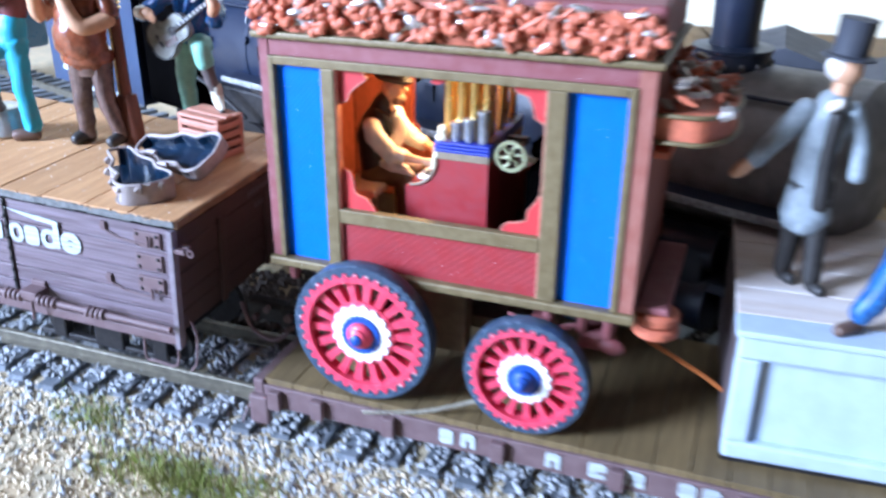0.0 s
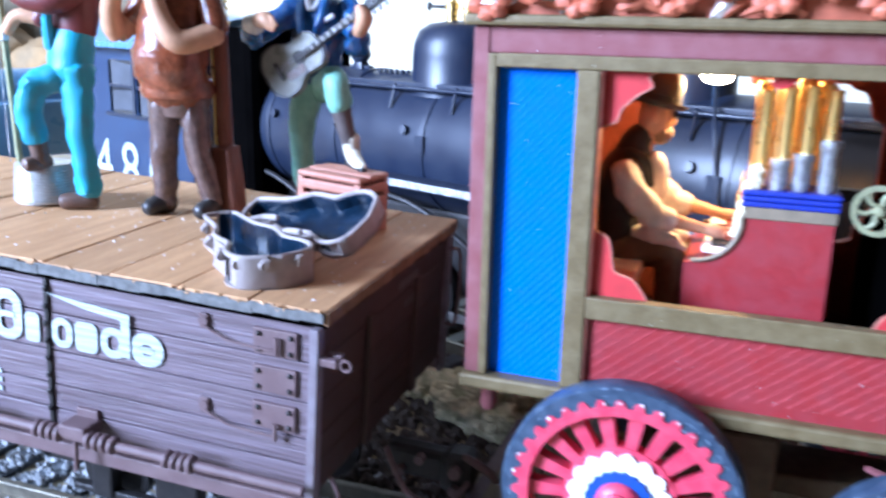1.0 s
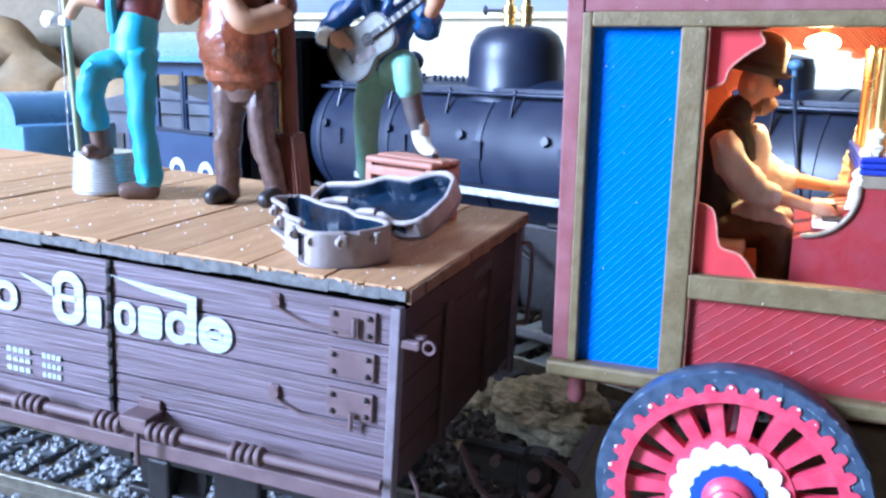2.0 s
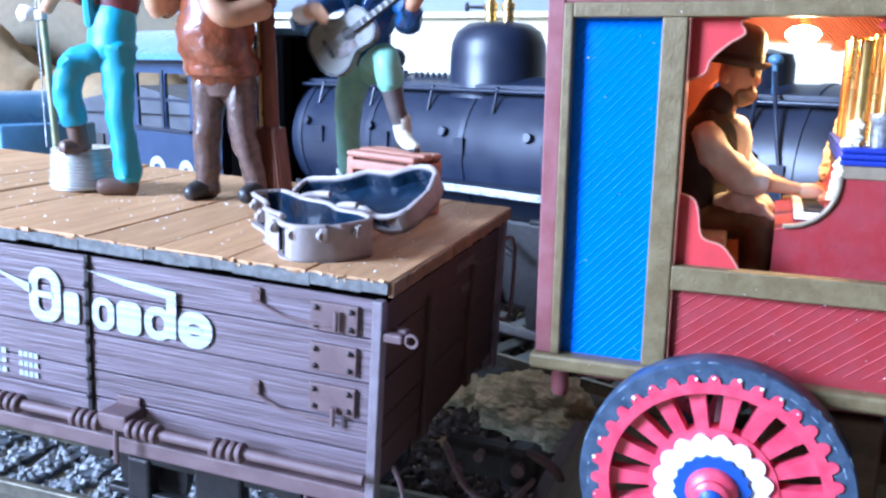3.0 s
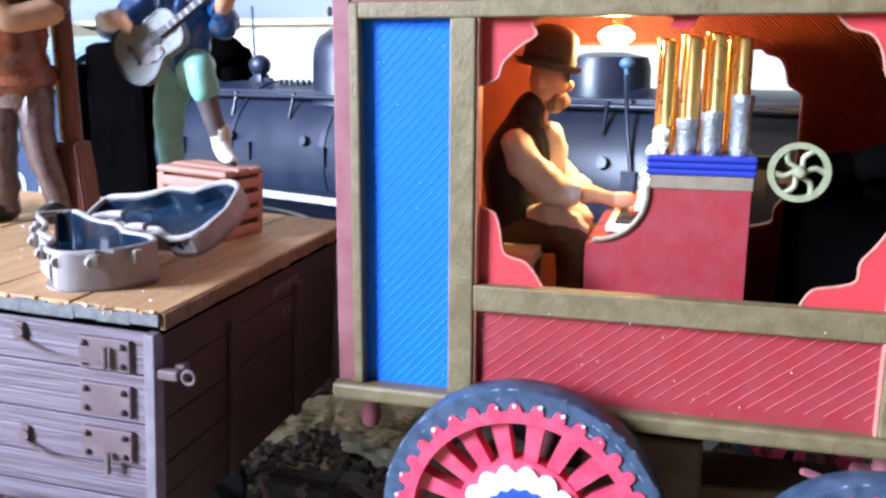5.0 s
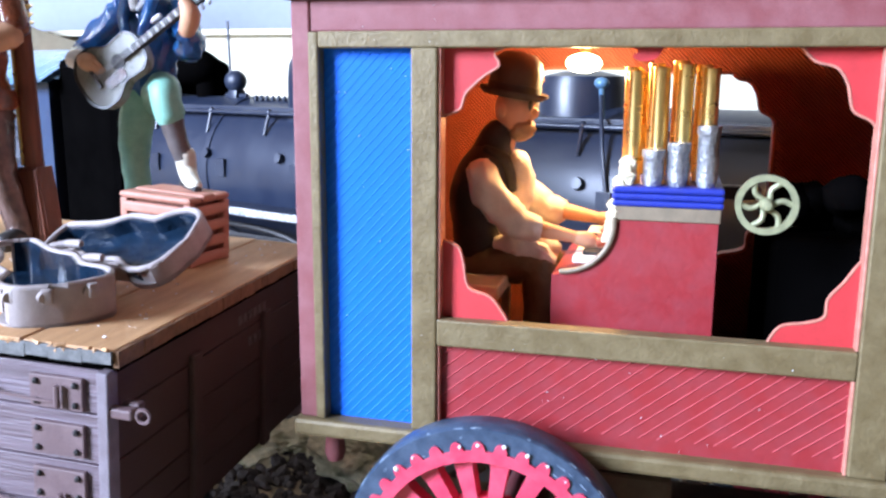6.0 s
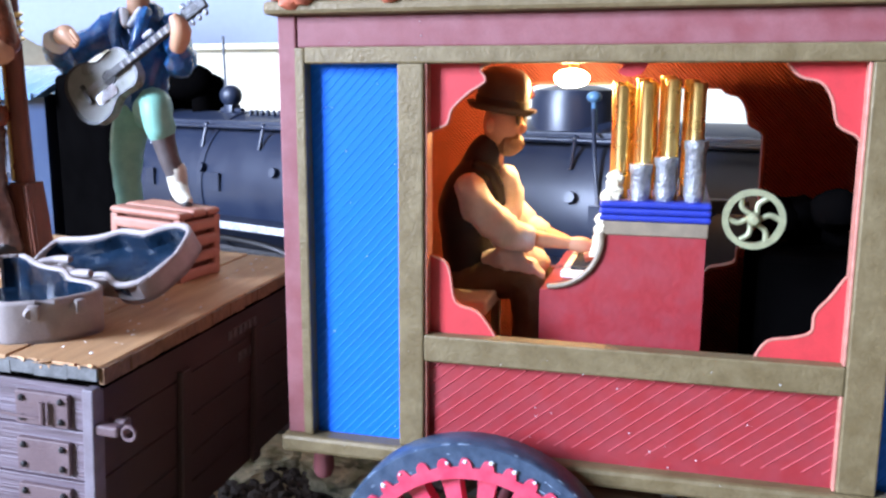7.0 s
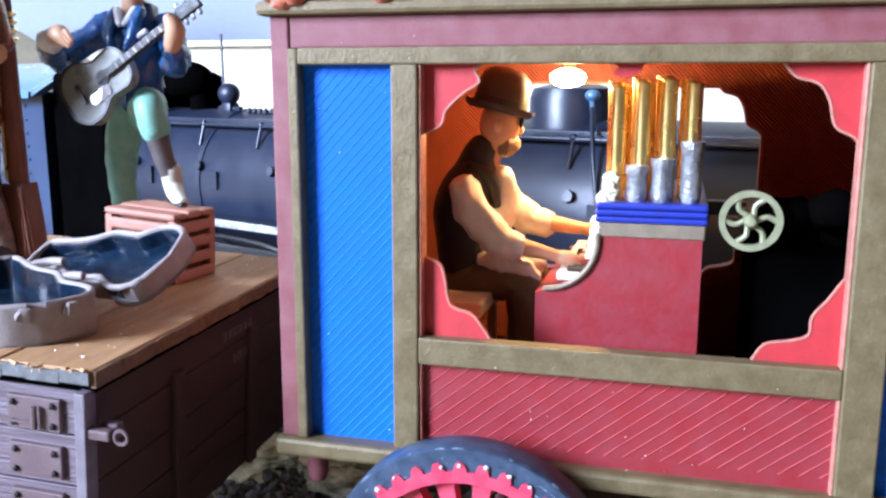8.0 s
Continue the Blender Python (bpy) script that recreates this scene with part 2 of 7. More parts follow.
def merge(bm, other, mi=0):
    me = bpy.data.meshes.new("tmp")
    for f in other.faces:
        f.material_index = mi
    other.to_mesh(me)
    other.free()
    bm.from_mesh(me)
    bpy.data.meshes.remove(me)


def box(bm, x0, x1, y0, y1, z0, z1, bev=0.0, m=None, mi=0, seg=2):
    t = bmesh.new()
    bmesh.ops.create_cube(t, size=1)
    bmesh.ops.transform(t, matrix=Matrix.LocRotScale(((x0 + x1) / 2, (y0 + y1) / 2, (z0 + z1) / 2), None, (abs(x1 - x0), abs(y1 - y0), abs(z1 - z0))), verts=t.verts)
    if bev:
        bmesh.ops.bevel(t, geom=t.edges[:], offset=bev, segments=seg, affect="EDGES", profile=0.5)
    if m is not None:
        bmesh.ops.transform(t, matrix=m, verts=t.verts)
    merge(bm, t, mi)
    return bm


def cone(bm, p0, p1, r0, r1=None, seg=16, mi=0, caps=True):
    p0, p1 = Vector(p0), Vector(p1)
    r1 = r0 if r1 is None else r1
    d = p1 - p0
    t = bmesh.new()
    bmesh.ops.create_cone(t, cap_ends=caps, cap_tris=False, segments=seg, radius1=r0, radius2=r1, depth=d.length)
    bmesh.ops.transform(t, matrix=Matrix.Translation((p0 + p1) / 2) @ d.to_track_quat("Z", "Y").to_matrix().to_4x4(), verts=t.verts)
    merge(bm, t, mi)
    return bm


def ball(bm, c, r, mi=0, m=None, seg=14, lumpy=0.0):
    r = (r, r, r) if isinstance(r, (int, float)) else r
    t = bmesh.new()
    bmesh.ops.create_uvsphere(t, u_segments=seg, v_segments=max(6, seg * 2 // 3), radius=1)
    if lumpy:
        for v in t.verts:
            v.co *= 1 + lumpy * noise.noise(v.co * 1.7 + Vector(c) * 900)
    bmesh.ops.transform(t, matrix=Matrix.Translation(c) @ (m or Matrix()) @ Matrix.Diagonal((*r, 1)), verts=t.verts)
    merge(bm, t, mi)
    return bm


def lathe(bm, profile, m=None, seg=24, mi=0):
    """Turn (radius, height) pairs round z."""
    t = bmesh.new()
    rings = []
    for r, z in profile:
        rings.append([t.verts.new((r * math.cos(2 * math.pi * i / seg), r * math.sin(2 * math.pi * i / seg), z)) for i in range(seg)])
    for a, b in zip(rings, rings[1:]):
        for i in range(seg):
            t.faces.new((a[i], a[(i + 1) % seg], b[(i + 1) % seg], b[i]))
    t.faces.new(rings[0][::-1])
    t.faces.new(rings[-1])
    bmesh.ops.remove_doubles(t, verts=t.verts, dist=1e-7)
    if m is not None:
        bmesh.ops.transform(t, matrix=m, verts=t.verts)
    merge(bm, t, mi)
    return bm


def smooth_path(points, n=5):
    """Points and radii along a soft curve through the given (x, y, z, radius)."""
    p = [Vector(q) for q in points]
    out = []
    for i in range(len(p) - 1):
        a, b, c, d = p[max(i - 1, 0)], p[i], p[i + 1], p[min(i + 2, len(p) - 1)]
        for k in range(n):
            u = k / n
            out.append(0.5 * ((2 * b) + (c - a) * u + (2 * a - 5 * b + 4 * c - d) * u * u + (3 * b - a - 3 * c + d) * u ** 3))
    out.append(p[-1])
    return out


def limb(bm, points, mi=0, seg=12, fold=0.0, n=5, round_ends=True, flat=1.0):
    """A tube of changing radius through (x, y, z, radius), with rounded ends and cloth folds."""
    path = smooth_path([tuple(q) for q in points], n)
    cs = [Vector(q[:3]) for q in path]
    rs = [max(q[3], 1e-5) for q in path]
    if round_ends:
        d0, d1 = (cs[0] - cs[1]).normalized(), (cs[-1] - cs[-2]).normalized()
        cs = [cs[0] + d0 * rs[0] * 0.7, cs[0] + d0 * rs[0] * 0.45] + cs + [cs[-1] + d1 * rs[-1] * 0.45, cs[-1] + d1 * rs[-1] * 0.7]
        rs = [rs[0] * 0.3, rs[0] * 0.8] + rs + [rs[-1] * 0.8, rs[-1] * 0.3]
    t = bmesh.new()
    rings = []
    ref = Vector((0.13, 1, 0.07))
    for i, (c, r) in enumerate(zip(cs, rs)):
        d = (cs[min(i + 1, len(cs) - 1)] - cs[max(i - 1, 0)]).normalized()
        x = ref.cross(d)
        if x.length < 1e-3:
            x = Vector((1, 0, 0)).cross(d)
        x.normalize()
        y = d.cross(x)
        ring = []
        for k in range(seg):
            a = 2 * math.pi * k / seg
            p = c + x * math.cos(a) * r + y * math.sin(a) * r * flat
            if fold:
                p += (p - c) * fold * (noise.noise(p * 260) + 0.5 * noise.noise(p * 610))
            ring.append(t.verts.new(p))
        rings.append(ring)
    for a, b in zip(rings, rings[1:]):
        for i in range(seg):
            t.faces.new((a[i], a[(i + 1) % seg], b[(i + 1) % seg], b[i]))
    t.faces.new(rings[0][::-1])
    t.faces.new(rings[-1])
    merge(bm, t, mi)
    return bm


def prism(bm, outline, depth, m=None, mi=0, holes=(), bev=0.0):
    """A flat outline in x, y (with holes) thickened along z from 0 to depth."""
    t = bmesh.new()
    edges = []
    for loop in (outline, *holes):
        vs = [t.verts.new((x, y, 0)) for x, y in loop]
        edges += [t.edges.new((vs[i], vs[(i + 1) % len(vs)])) for i in range(len(vs))]
    bmesh.ops.triangle_fill(t, use_beauty=True, edges=edges)
    if not t.faces:
        t.faces.new(t.verts)
    g = bmesh.ops.extrude_face_region(t, geom=t.faces[:])
    bmesh.ops.translate(t, vec=(0, 0, depth), verts=[v for v in g["geom"] if isinstance(v, bmesh.types.BMVert)])
    if m is not None:
        bmesh.ops.transform(t, matrix=m, verts=t.verts)
    merge(bm, t, mi)
    return bm


# turns a flat outline (x, y) into an upright one (x, z); its thickness runs towards the viewer's side, -y
UPRIGHT = pose(0, 0, 0, 90, 0, 0)


def arc(cx, cy, r, a0, a1, n=8):
    return [(cx + r * math.cos(radians(a0 + (a1 - a0) * i / n)), cy + r * math.sin(radians(a0 + (a1 - a0) * i / n))) for i in range(n + 1)]


def circle(cx, cy, r, n=20):
    return arc(cx, cy, r, 0, 360 * (n - 1) / n, n - 1)


def rrect(x0, x1, y0, y1, r, n=4):
    return arc(x1 - r, y1 - r, r, 0, 90, n) + arc(x0 + r, y1 - r, r, 90, 180, n) + arc(x0 + r, y0 + r, r, 180, 270, n) + arc(x1 - r, y0 + r, r, 270, 360, n)

# ---------------- the room and the ground ----------------


def slab(name, x0, x1, y0, y1, z0, z1, material, label, category):
    return tagged(part(name, box(B(), x0, x1, y0, y1, z0, z1), material), label, category, kind="structure")


slab("floor", -3.0, 2.4, -1.17, 2.1, -0.95, -0.9, FLOORM, "grey brown boarded room floor", "floor")
# ceiling, south, west and east walls are unseen, added dark to limit bounce
slab("ceiling", -3.0, 2.4, -1.17, 2.1, 1.85, 1.9, DIMWALL, "unseen dark brown ceiling added to limit bounced light", "ceiling")
slab("wall_north", -3.0, 2.4, 1.95, 2.1, -0.9, 1.85, PLASTER, "cream painted far wall of the room", "wall")
t = prism(B(), [(-2.9, -0.9), (2.3, -0.9), (2.3, 1.85), (-2.9, 1.85)], 0.12, pose(0, -1.05, 0) @ UPRIGHT, holes=[[(-2.15, 0.38), (-1.15, 0.38), (-1.15, 1.36), (-2.15, 1.36)]])
tagged(part("wall_south", t, DIMWALL), "unseen brown wall with a window, added to limit bounced light", "wall", kind="structure")
win = thing("window_1", "white framed window that lets the daylight in", "window", kind="structure")
for x in (-2.15, -1.18):
    part("window_frame", box(B(), x, x + 0.03, -1.168, -1.09, 0.38, 1.36, 0.004), CEILM, win)
for z in (0.38, 1.33):
    part("window_frame", box(B(), -2.12, -1.18, -1.168, -1.09, z, z + 0.03, 0.004), CEILM, win)
part("window_sill", box(B(), -2.19, -1.11, -1.05, -0.98, 0.35, 0.378, 0.006), CEILM, win)
pane = part("pane", box(B(), -2.12, -1.18, -1.140, -1.134, 0.41, 1.33), GLASS, win)
pane.visible_shadow = False
slab("wall_west", -3.0, -2.9, -1.17, 1.95, -0.9, 1.85, DIMWALL, "unseen brown side wall added to limit bounced light", "wall")
slab("wall_east", 2.3, 2.4, -1.17, 1.95, -0.9, 1.85, DIMWALL, "unseen brown side wall added to limit bounced light", "wall")
slab("backdrop", -2.9, 2.3, 1.3, 1.34, -0.02, 0.222, PLASTER, "low cream board behind the model layout", "backdrop")


def ground_height(x, y):
    h = 0.0045 * noise.noise(Vector((x * 14, y * 14, 0))) + 0.0015 * noise.noise(Vector((x * 60, y * 60, 3)))
    front = max(0.0, min(1.0, (0.225 - y) / 0.1))
    bed = math.exp(-((y - 0.29) / 0.07) ** 2)
    return -0.006 + h * (0.25 + front) + 0.004 * front + 0.0035 * bed


bm = B()
gx = np.concatenate([np.linspace(-2.6, -0.7, 20, endpoint=False), np.linspace(-0.7, 0.4, 180, endpoint=False), np.linspace(0.4, 2.0, 20)])
gy = np.concatenate([np.linspace(-0.35, 0.02, 16, endpoint=False), np.linspace(0.02, 0.46, 90, endpoint=False), np.linspace(0.46, 1.3, 20)])
verts = [[bm.verts.new((x, y, ground_height(x, y))) for y in gy] for x in gx]
for i in range(len(gx) - 1):
    for j in range(len(gy) - 1):
        bm.faces.new((verts[i][j], verts[i + 1][j], verts[i + 1][j + 1], verts[i][j + 1]))
tagged(part("ground", bm, SOIL, smooth=True), "pale sandy model railway ground", "ground", kind="structure")
slab("layout_table", -2.6, 2.0, -0.35, 1.3, -0.08, -0.02, FLOORM, "boarded table under the model layout", "table")

# track
RAILY, GAUGE, RAILTOP = 0.2675, 0.045, 0.007
track = thing("railway_track", "narrow gauge model track with weathered rails on dark ties", "track", kind="structure")
tie_mesh = None
for i in range(46):
    x = -0.62 + i * 0.0178
    m = pose(x, RAILY + GAUGE / 2, -0.0046 + random.uniform(-0.0006, 0.0004), 0, 0, random.uniform(-1.5, 1.5))
    if tie_mesh is None:
        ob = part("tie", box(B(), -0.0048, 0.0048, -0.046, 0.046, -0.004, 0.0042, 0.0006), TIE, track)
        tie_mesh = ob.data
    else:
        ob = new("tie", tie_mesh)
        ob.parent = track
    ob.matrix_world = m @ Matrix.Translation((0, random.uniform(-0.004, 0.005), 0))
for y in (RAILY, RAILY + GAUGE):
    prof = [(-0.0032, 0), (0.0032, 0), (0.0032, 0.0008), (0.0007, 0.0018), (0.0007, 0.0044), (0.0016, 0.005), (0.0016, 0.0064), (0.0012, 0.0068), (-0.0012, 0.0068), (-0.0016, 0.0064), (-0.0016, 0.005), (-0.0007, 0.0044), (-0.0007, 0.0018), (-0.0032, 0.0008)]
    t = prism(B(), prof, 1.6, pose(-1.2, y, RAILTOP - 0.0068, 90, 0, 90))
    part("rail", t, RAILM, track, "long weathered steel rail")


def stones(name, count, place, size, material, label, category):
    """Many small angular stones as one object."""
    base = bmesh.new()
    bmesh.ops.create_icosphere(base, subdivisions=1, radius=1)
    bv = np.array([v.co for v in base.verts])
    bf = [tuple(v.index for v in f.verts) for f in base.faces]
    base.free()
    V, Fc = [], []
    for _ in range(count):
        x, y = place()
        s = random.uniform(*size)
        q = np.array(Euler([random.uniform(0, 6.28) for _ in range(3)]).to_matrix())
        sc = np.array([random.uniform(0.6, 1.25) for _ in range(3)])
        p = (bv * (1 + np.random.uniform(-0.25, 0.25, (len(bv), 1))) * sc) @ q.T * s
        on_tie = abs((x + 0.62 + 0.0089) % 0.0178 - 0.0089) < 0.005 and 0.247 < y < 0.333
        p += np.array((x, y, (-0.0004 if on_tie else ground_height(x, y)) + s * 0.35))
        o = len(V) * len(bv)
        V.append(p)
        Fc += [tuple(k + o for k in f) for f in bf]
    me = bpy.data.meshes.new(name)
    me.from_pydata(np.concatenate(V).tolist(), [], Fc)
    me.materials.append(material)
    return tagged(new(name, me), label, category, kind="stuff")


def ballast_place():
    while True:
        x, y = random.uniform(-0.62, 0.12), random.gauss(0.275, 0.04)
        if 0.216 + 0.010 * noise.noise(Vector((x * 25, 0, 7))) < y < 0.38:
            return x, y


def front_place():
    return random.uniform(-0.45, 0.1), 0.245 - abs(random.gauss(0, 0.055))


stones("ballast", 13000, ballast_place, (0.0006, 0.0018), BALLAST, "loose grey ballast stones between dark ties", "gravel")
stones("grit", 17000, front_place, (0.0003, 0.0012), GRIT, "tan and white grit over sandy ground", "gravel")
stones("gravel", 900, front_place, (0.0006, 0.0024), BALLAST, "grey gravel over sandy ground", "gravel")

# dark stones added to darken the ground beyond the track
DARKSTONE = mat("dark_cinder_stone", (0.055, 0.042, 0.036), 0.9, 0, 0.5, 130, 0.6, 900, second=(0.12, 0.10, 0.085), amount=0.5)
stones("cinders", 20000, lambda: (random.uniform(-0.46, 0.04), random.uniform(0.325, 0.64)), (0.0012, 0.0034), DARKSTONE, "dark brown stones beyond the track", "gravel")

# grass
V, Fc = [], []
tufts = [(random.uniform(-0.40, 0.05), random.uniform(0.10, 0.225)) for _ in range(40)] + [(-0.262 + random.gauss(0, 0.010), 0.230 + random.gauss(0, 0.005)) for _ in range(9)] + [(-0.191 + random.gauss(0, 0.014), 0.213 + random.gauss(0, 0.006)) for _ in range(34)]
for cx, cy in tufts:
    spread = random.uniform(0.003, 0.009)
    for _ in range(random.randint(30, 80)):
        x, y = random.gauss(cx, spread * 1.6), random.gauss(cy, spread * 0.8)
        z = ground_height(x, y)
        a, h, lean = random.uniform(0, 6.28), random.uniform(0.0025, 0.0075), random.uniform(0, 0.004)
        w = 0.0003
        o = len(V)
        V += [(x - w * math.cos(a), y - w * math.sin(a), z - 0.001), (x + w * math.cos(a), y + w * math.sin(a), z - 0.001), (x + lean * math.sin(a), y + lean * math.cos(a), z + h)]
        Fc.append((o, o + 1, o + 2))
me = bpy.data.meshes.new("grass")
me.from_pydata(V, [], Fc)
me.materials.append(GRASS)
tagged(new("grass", me), "short dry green grass tufts on sandy ground", "grass", kind="stuff")


def rock(m, r, label):
    t = bmesh.new()
    bmesh.ops.create_icosphere(t, subdivisions=5, radius=1)
    for v in t.verts:
        v.co *= 1 + 0.34 * noise.noise(v.co * 1.6) + 0.16 * noise.noise(v.co * 4.5) + 0.10 * noise.noise(v.co * 11) + 0.06 * noise.noise(v.co * 23)
        v.co = Vector((v.co.x * r[0], v.co.y * r[1], v.co.z * r[2]))
    ob = part("rock", t, ROCK)
    ob.matrix_world = m
    return tagged(ob, label, "rock")


rock(pose(-0.207, 0.395, 0.009, 0, 0, -10), (0.027, 0.014, 0.016), "mossy tan rock lump beyond the track")
rock(pose(-0.262, 0.42, -0.006, 0, 0, 30), (0.03, 0.020, 0.012), "low mossy tan rock beside the track")

# ---------------- the board-sided freight car with its deck ----------------
GON = pose(-0.2025, 0.2305, 0.1042, 0, 2.75, 2.3)
LEN, WID, HGT = 0.452, 0.108, 0.052
gon = thing("gondola_car", "brown board-sided model freight car with a plank deck on top", "freight car", GON)
for i in range(22):
    x1 = -i * 0.0206 + 0.0012
    dz = random.uniform(-0.0003, 0.0003)
    t = box(B(), x1 - 0.0202, x1, -0.0012 + random.uniform(-0.0006, 0.0006), WID + 0.001, -0.0024 + dz, dz, 0.0003)
    part("deck_plank", t, DECKWOOD, gon, "light brown wooden deck plank")
t = B()
for i in range(70):
    x = -i * 0.0064
    box(t, x - 0.0063, x + 0.001, -0.0019 - random.uniform(0, 0.0003), -0.0014, -0.0031 + random.uniform(-0.0004, 0.0004), -0.0002 - random.uniform(0, 0.0006))
part("deck_edge", t, DECKEND, gon, "chipped grey deck edge")
t = B()
for i in range(34):
    y = i * WID / 34
    box(t, 0.0010, 0.0018 + random.uniform(0, 0.0004), y - 0.0012, y + WID / 34 + random.uniform(0, 0.0012), -0.0036 + random.uniform(-0.0002, 0.0004), -0.0002 - random.uniform(0, 0.0003))
tagged(part("deck_end_edge", t, RAWEND, gon, "splintered brown end edge of the deck"), kind="stuff")
t = B()
for i in range(60):
    x = -random.uniform(0, 0.22)
    a = random.uniform(-50, 50)
    box(t, -0.0011, 0.0011, -0.0005, 0.0004, -0.0003, 0.0004, 0.0001, pose(x, -0.0014, -0.0006 + random.uniform(-0.0006, 0.0004), a, random.uniform(-20, 20), random.uniform(-40, 40)))
tagged(part("deck_splinters", t, DECKWOOD, gon, "raised wood splinters along the deck edge"), kind="stuff")
# solid black filler in place of the shade under the deck boards
part("gap_strip", box(B(), -LEN, 0.0, 0.0006, WID - 0.0006, -0.0056, -0.0026), SHADEBLACK, gon, "black filler standing for the shaded gap under the deck")
# side boards
PL = [(-0.0052, -0.0143), (-0.0147, -0.0252), (-0.0256, -0.0352), (-0.0356, -0.0425), (-0.0429, -0.0515)]
for z1, z0 in PL:
    part("side_board", box(B(), -LEN, -0.0022, 0.0, 0.003, z0, z1, 0.0002), PLANKSIDE, gon, "brown grained side board")
    part("side_board", box(B(), -LEN, -0.0022, WID - 0.003, WID, z0, z1, 0.0002), PLANKSIDE, gon)
# end boards carry the shade of the end face in their colour
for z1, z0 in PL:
    part("end_board", box(B(), -0.0042, -0.0012, 0.003, WID - 0.003, z0, z1, 0.0002), SHADEDEND, gon, "brown end board with shade painted in")
    part("end_board", box(B(), -LEN, -LEN + 0.003, 0.003, WID - 0.003, z0, z1, 0.0002), SHADEDEND, gon)
# solid dark box imitates the shade inside the car, seen through board gaps
part("lining", box(B(), -LEN + 0.004, -0.005, 0.004, WID - 0.004, -0.050, -0.003), IRON, gon, "solid dark fill standing for the shaded hollow")
for x, y in ((-0.0012, -0.0005), (-0.0012, WID + 0.0005), (-LEN, -0.0005), (-LEN, WID + 0.0005)):
    part("corner_post", box(B(), x - 0.0012, x + 0.0012, y - 0.0016, y + 0.0022, -0.058, -0.0048, 0.0003), POSTPAINT, gon, "lavender brown corner post")
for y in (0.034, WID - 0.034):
    part("end_batten", box(B(), -0.0012, 0.0004, y - 0.0022, y + 0.0022, -0.052, -0.012, 0.0004), SHADEDEND, gon)
t = limb(B(), [(0.0012, WID - 0.004, -0.010, 0.0007), (0.0045, WID - 0.003, -0.012, 0.0007), (0.0045, WID - 0.003, -0.036, 0.0007), (0.0012, WID - 0.004, -0.038, 0.0007)], seg=6, n=3)
part("end_grab_iron", t, CARBROWN, gon, "thin bent end grab iron")
# hinge straps on the end door of the side
for zc in (-0.0105, -0.0205, -0.0305):
    t = box(B(), -0.0182, -0.0062, -0.0011, 0.0004, zc - 0.0036, zc + 0.0034, 0.0003)
    part("hinge_plate", t, CARBROWN, gon, "riveted brown hinge plate")
    t = B()
    for x in (-0.0166, -0.0078):
        for z in (-0.0022, 0.002):
            ball(t, (x, -0.0013, zc + z), (0.0007, 0.0006, 0.0007), seg=8)
    part("rivet", t, IRON, gon)
for zc in (-0.0092, -0.0325):
    t = B()
    cone(t, (-0.0325, -0.0012, zc + 0.001), (-0.0325, 0.001, zc + 0.001), 0.0013, 0.0016, 10)
    box(t, -0.0337, -0.0313, -0.0009, 0.0005, zc - 0.001, zc + 0.003, 0.0002)
    limb(t, [(-0.0325, -0.001, zc, 0.0004), (-0.025, -0.0014, zc - 0.0028, 0.00035), (-0.012, -0.0016, zc - 0.0032, 0.00035)], seg=6, n=2)
    cone(t, (-0.0112, -0.0022, zc - 0.004), (-0.0112, -0.0022, zc + 0.0006), 0.0006, 0.0006, 8)
    part("door_latch", t, CARBROWN, gon, "small brown latch with a rod")
# end latch ring
t = box(B(), -0.001, 0.0048, -0.0016, 0.001, -0.0142, -0.0120, 0.0005)
box(t, 0.001, 0.0050, 0.001, 0.0035, -0.0148, -0.0114, 0.0006)
part("end_bracket", t, CARBROWN, gon)
bm = B()
for i in range(16):
    a, b = 2 * math.pi * i / 16, 2 * math.pi * (i + 1) / 16
    cone(bm, (0.0068 + 0.0014 * math.cos(a), -0.0006, -0.0132 + 0.0014 * math.sin(a)), (0.0068 + 0.0014 * math.cos(b), -0.0006, -0.0132 + 0.0014 * math.sin(b)), 0.00042, 0.00042, 6)
part("ring", bm, CARBROWN, gon, "small brown latch ring")
# vertical stakes with rivets
for x in (-0.0812, -0.148, -0.214, -0.281, -0.347, -0.414):
    t = box(B(), x - 0.0007, x + 0.0007, -0.0008, 0.0004, -0.051, -0.005, 0.0002)
    for k in range(9):
        ball(t, (x + random.uniform(-0.0002, 0.0002), -0.001, -0.0075 - k * 0.005), (0.0008, 0.0006, 0.0009), seg=8)
    part("side_strap", t, IRON, gon, "thin dark riveted strap")
# winding rod with its chain drums
t = cone(B(), (-LEN + 0.01, -0.0062, -0.0462), (-0.001, -0.0062, -0.0462), 0.00135, seg=12)
part("winding_rod", t, CARBROWN, gon, "long brown winding rod", smooth=True)
for xc in (-0.0365, -0.0605, -0.0775, -0.103, -0.127, -0.144, -0.17, -0.194, -0.211, -0.26, -0.277, -0.33):
    t = B()
    for k in range(4):
        x = xc + (k - 1.5) * 0.0024
        lathe(t, [(0.0014, -0.0009), (0.0024, -0.0006), (0.0026, 0), (0.0024, 0.0006), (0.0014, 0.0009)], pose(x, -0.0062, -0.0462, 0, 90 + random.uniform(-12, 12), 0), 14)
    part("chain_drum", t, CARBROWN, gon, smooth=True)
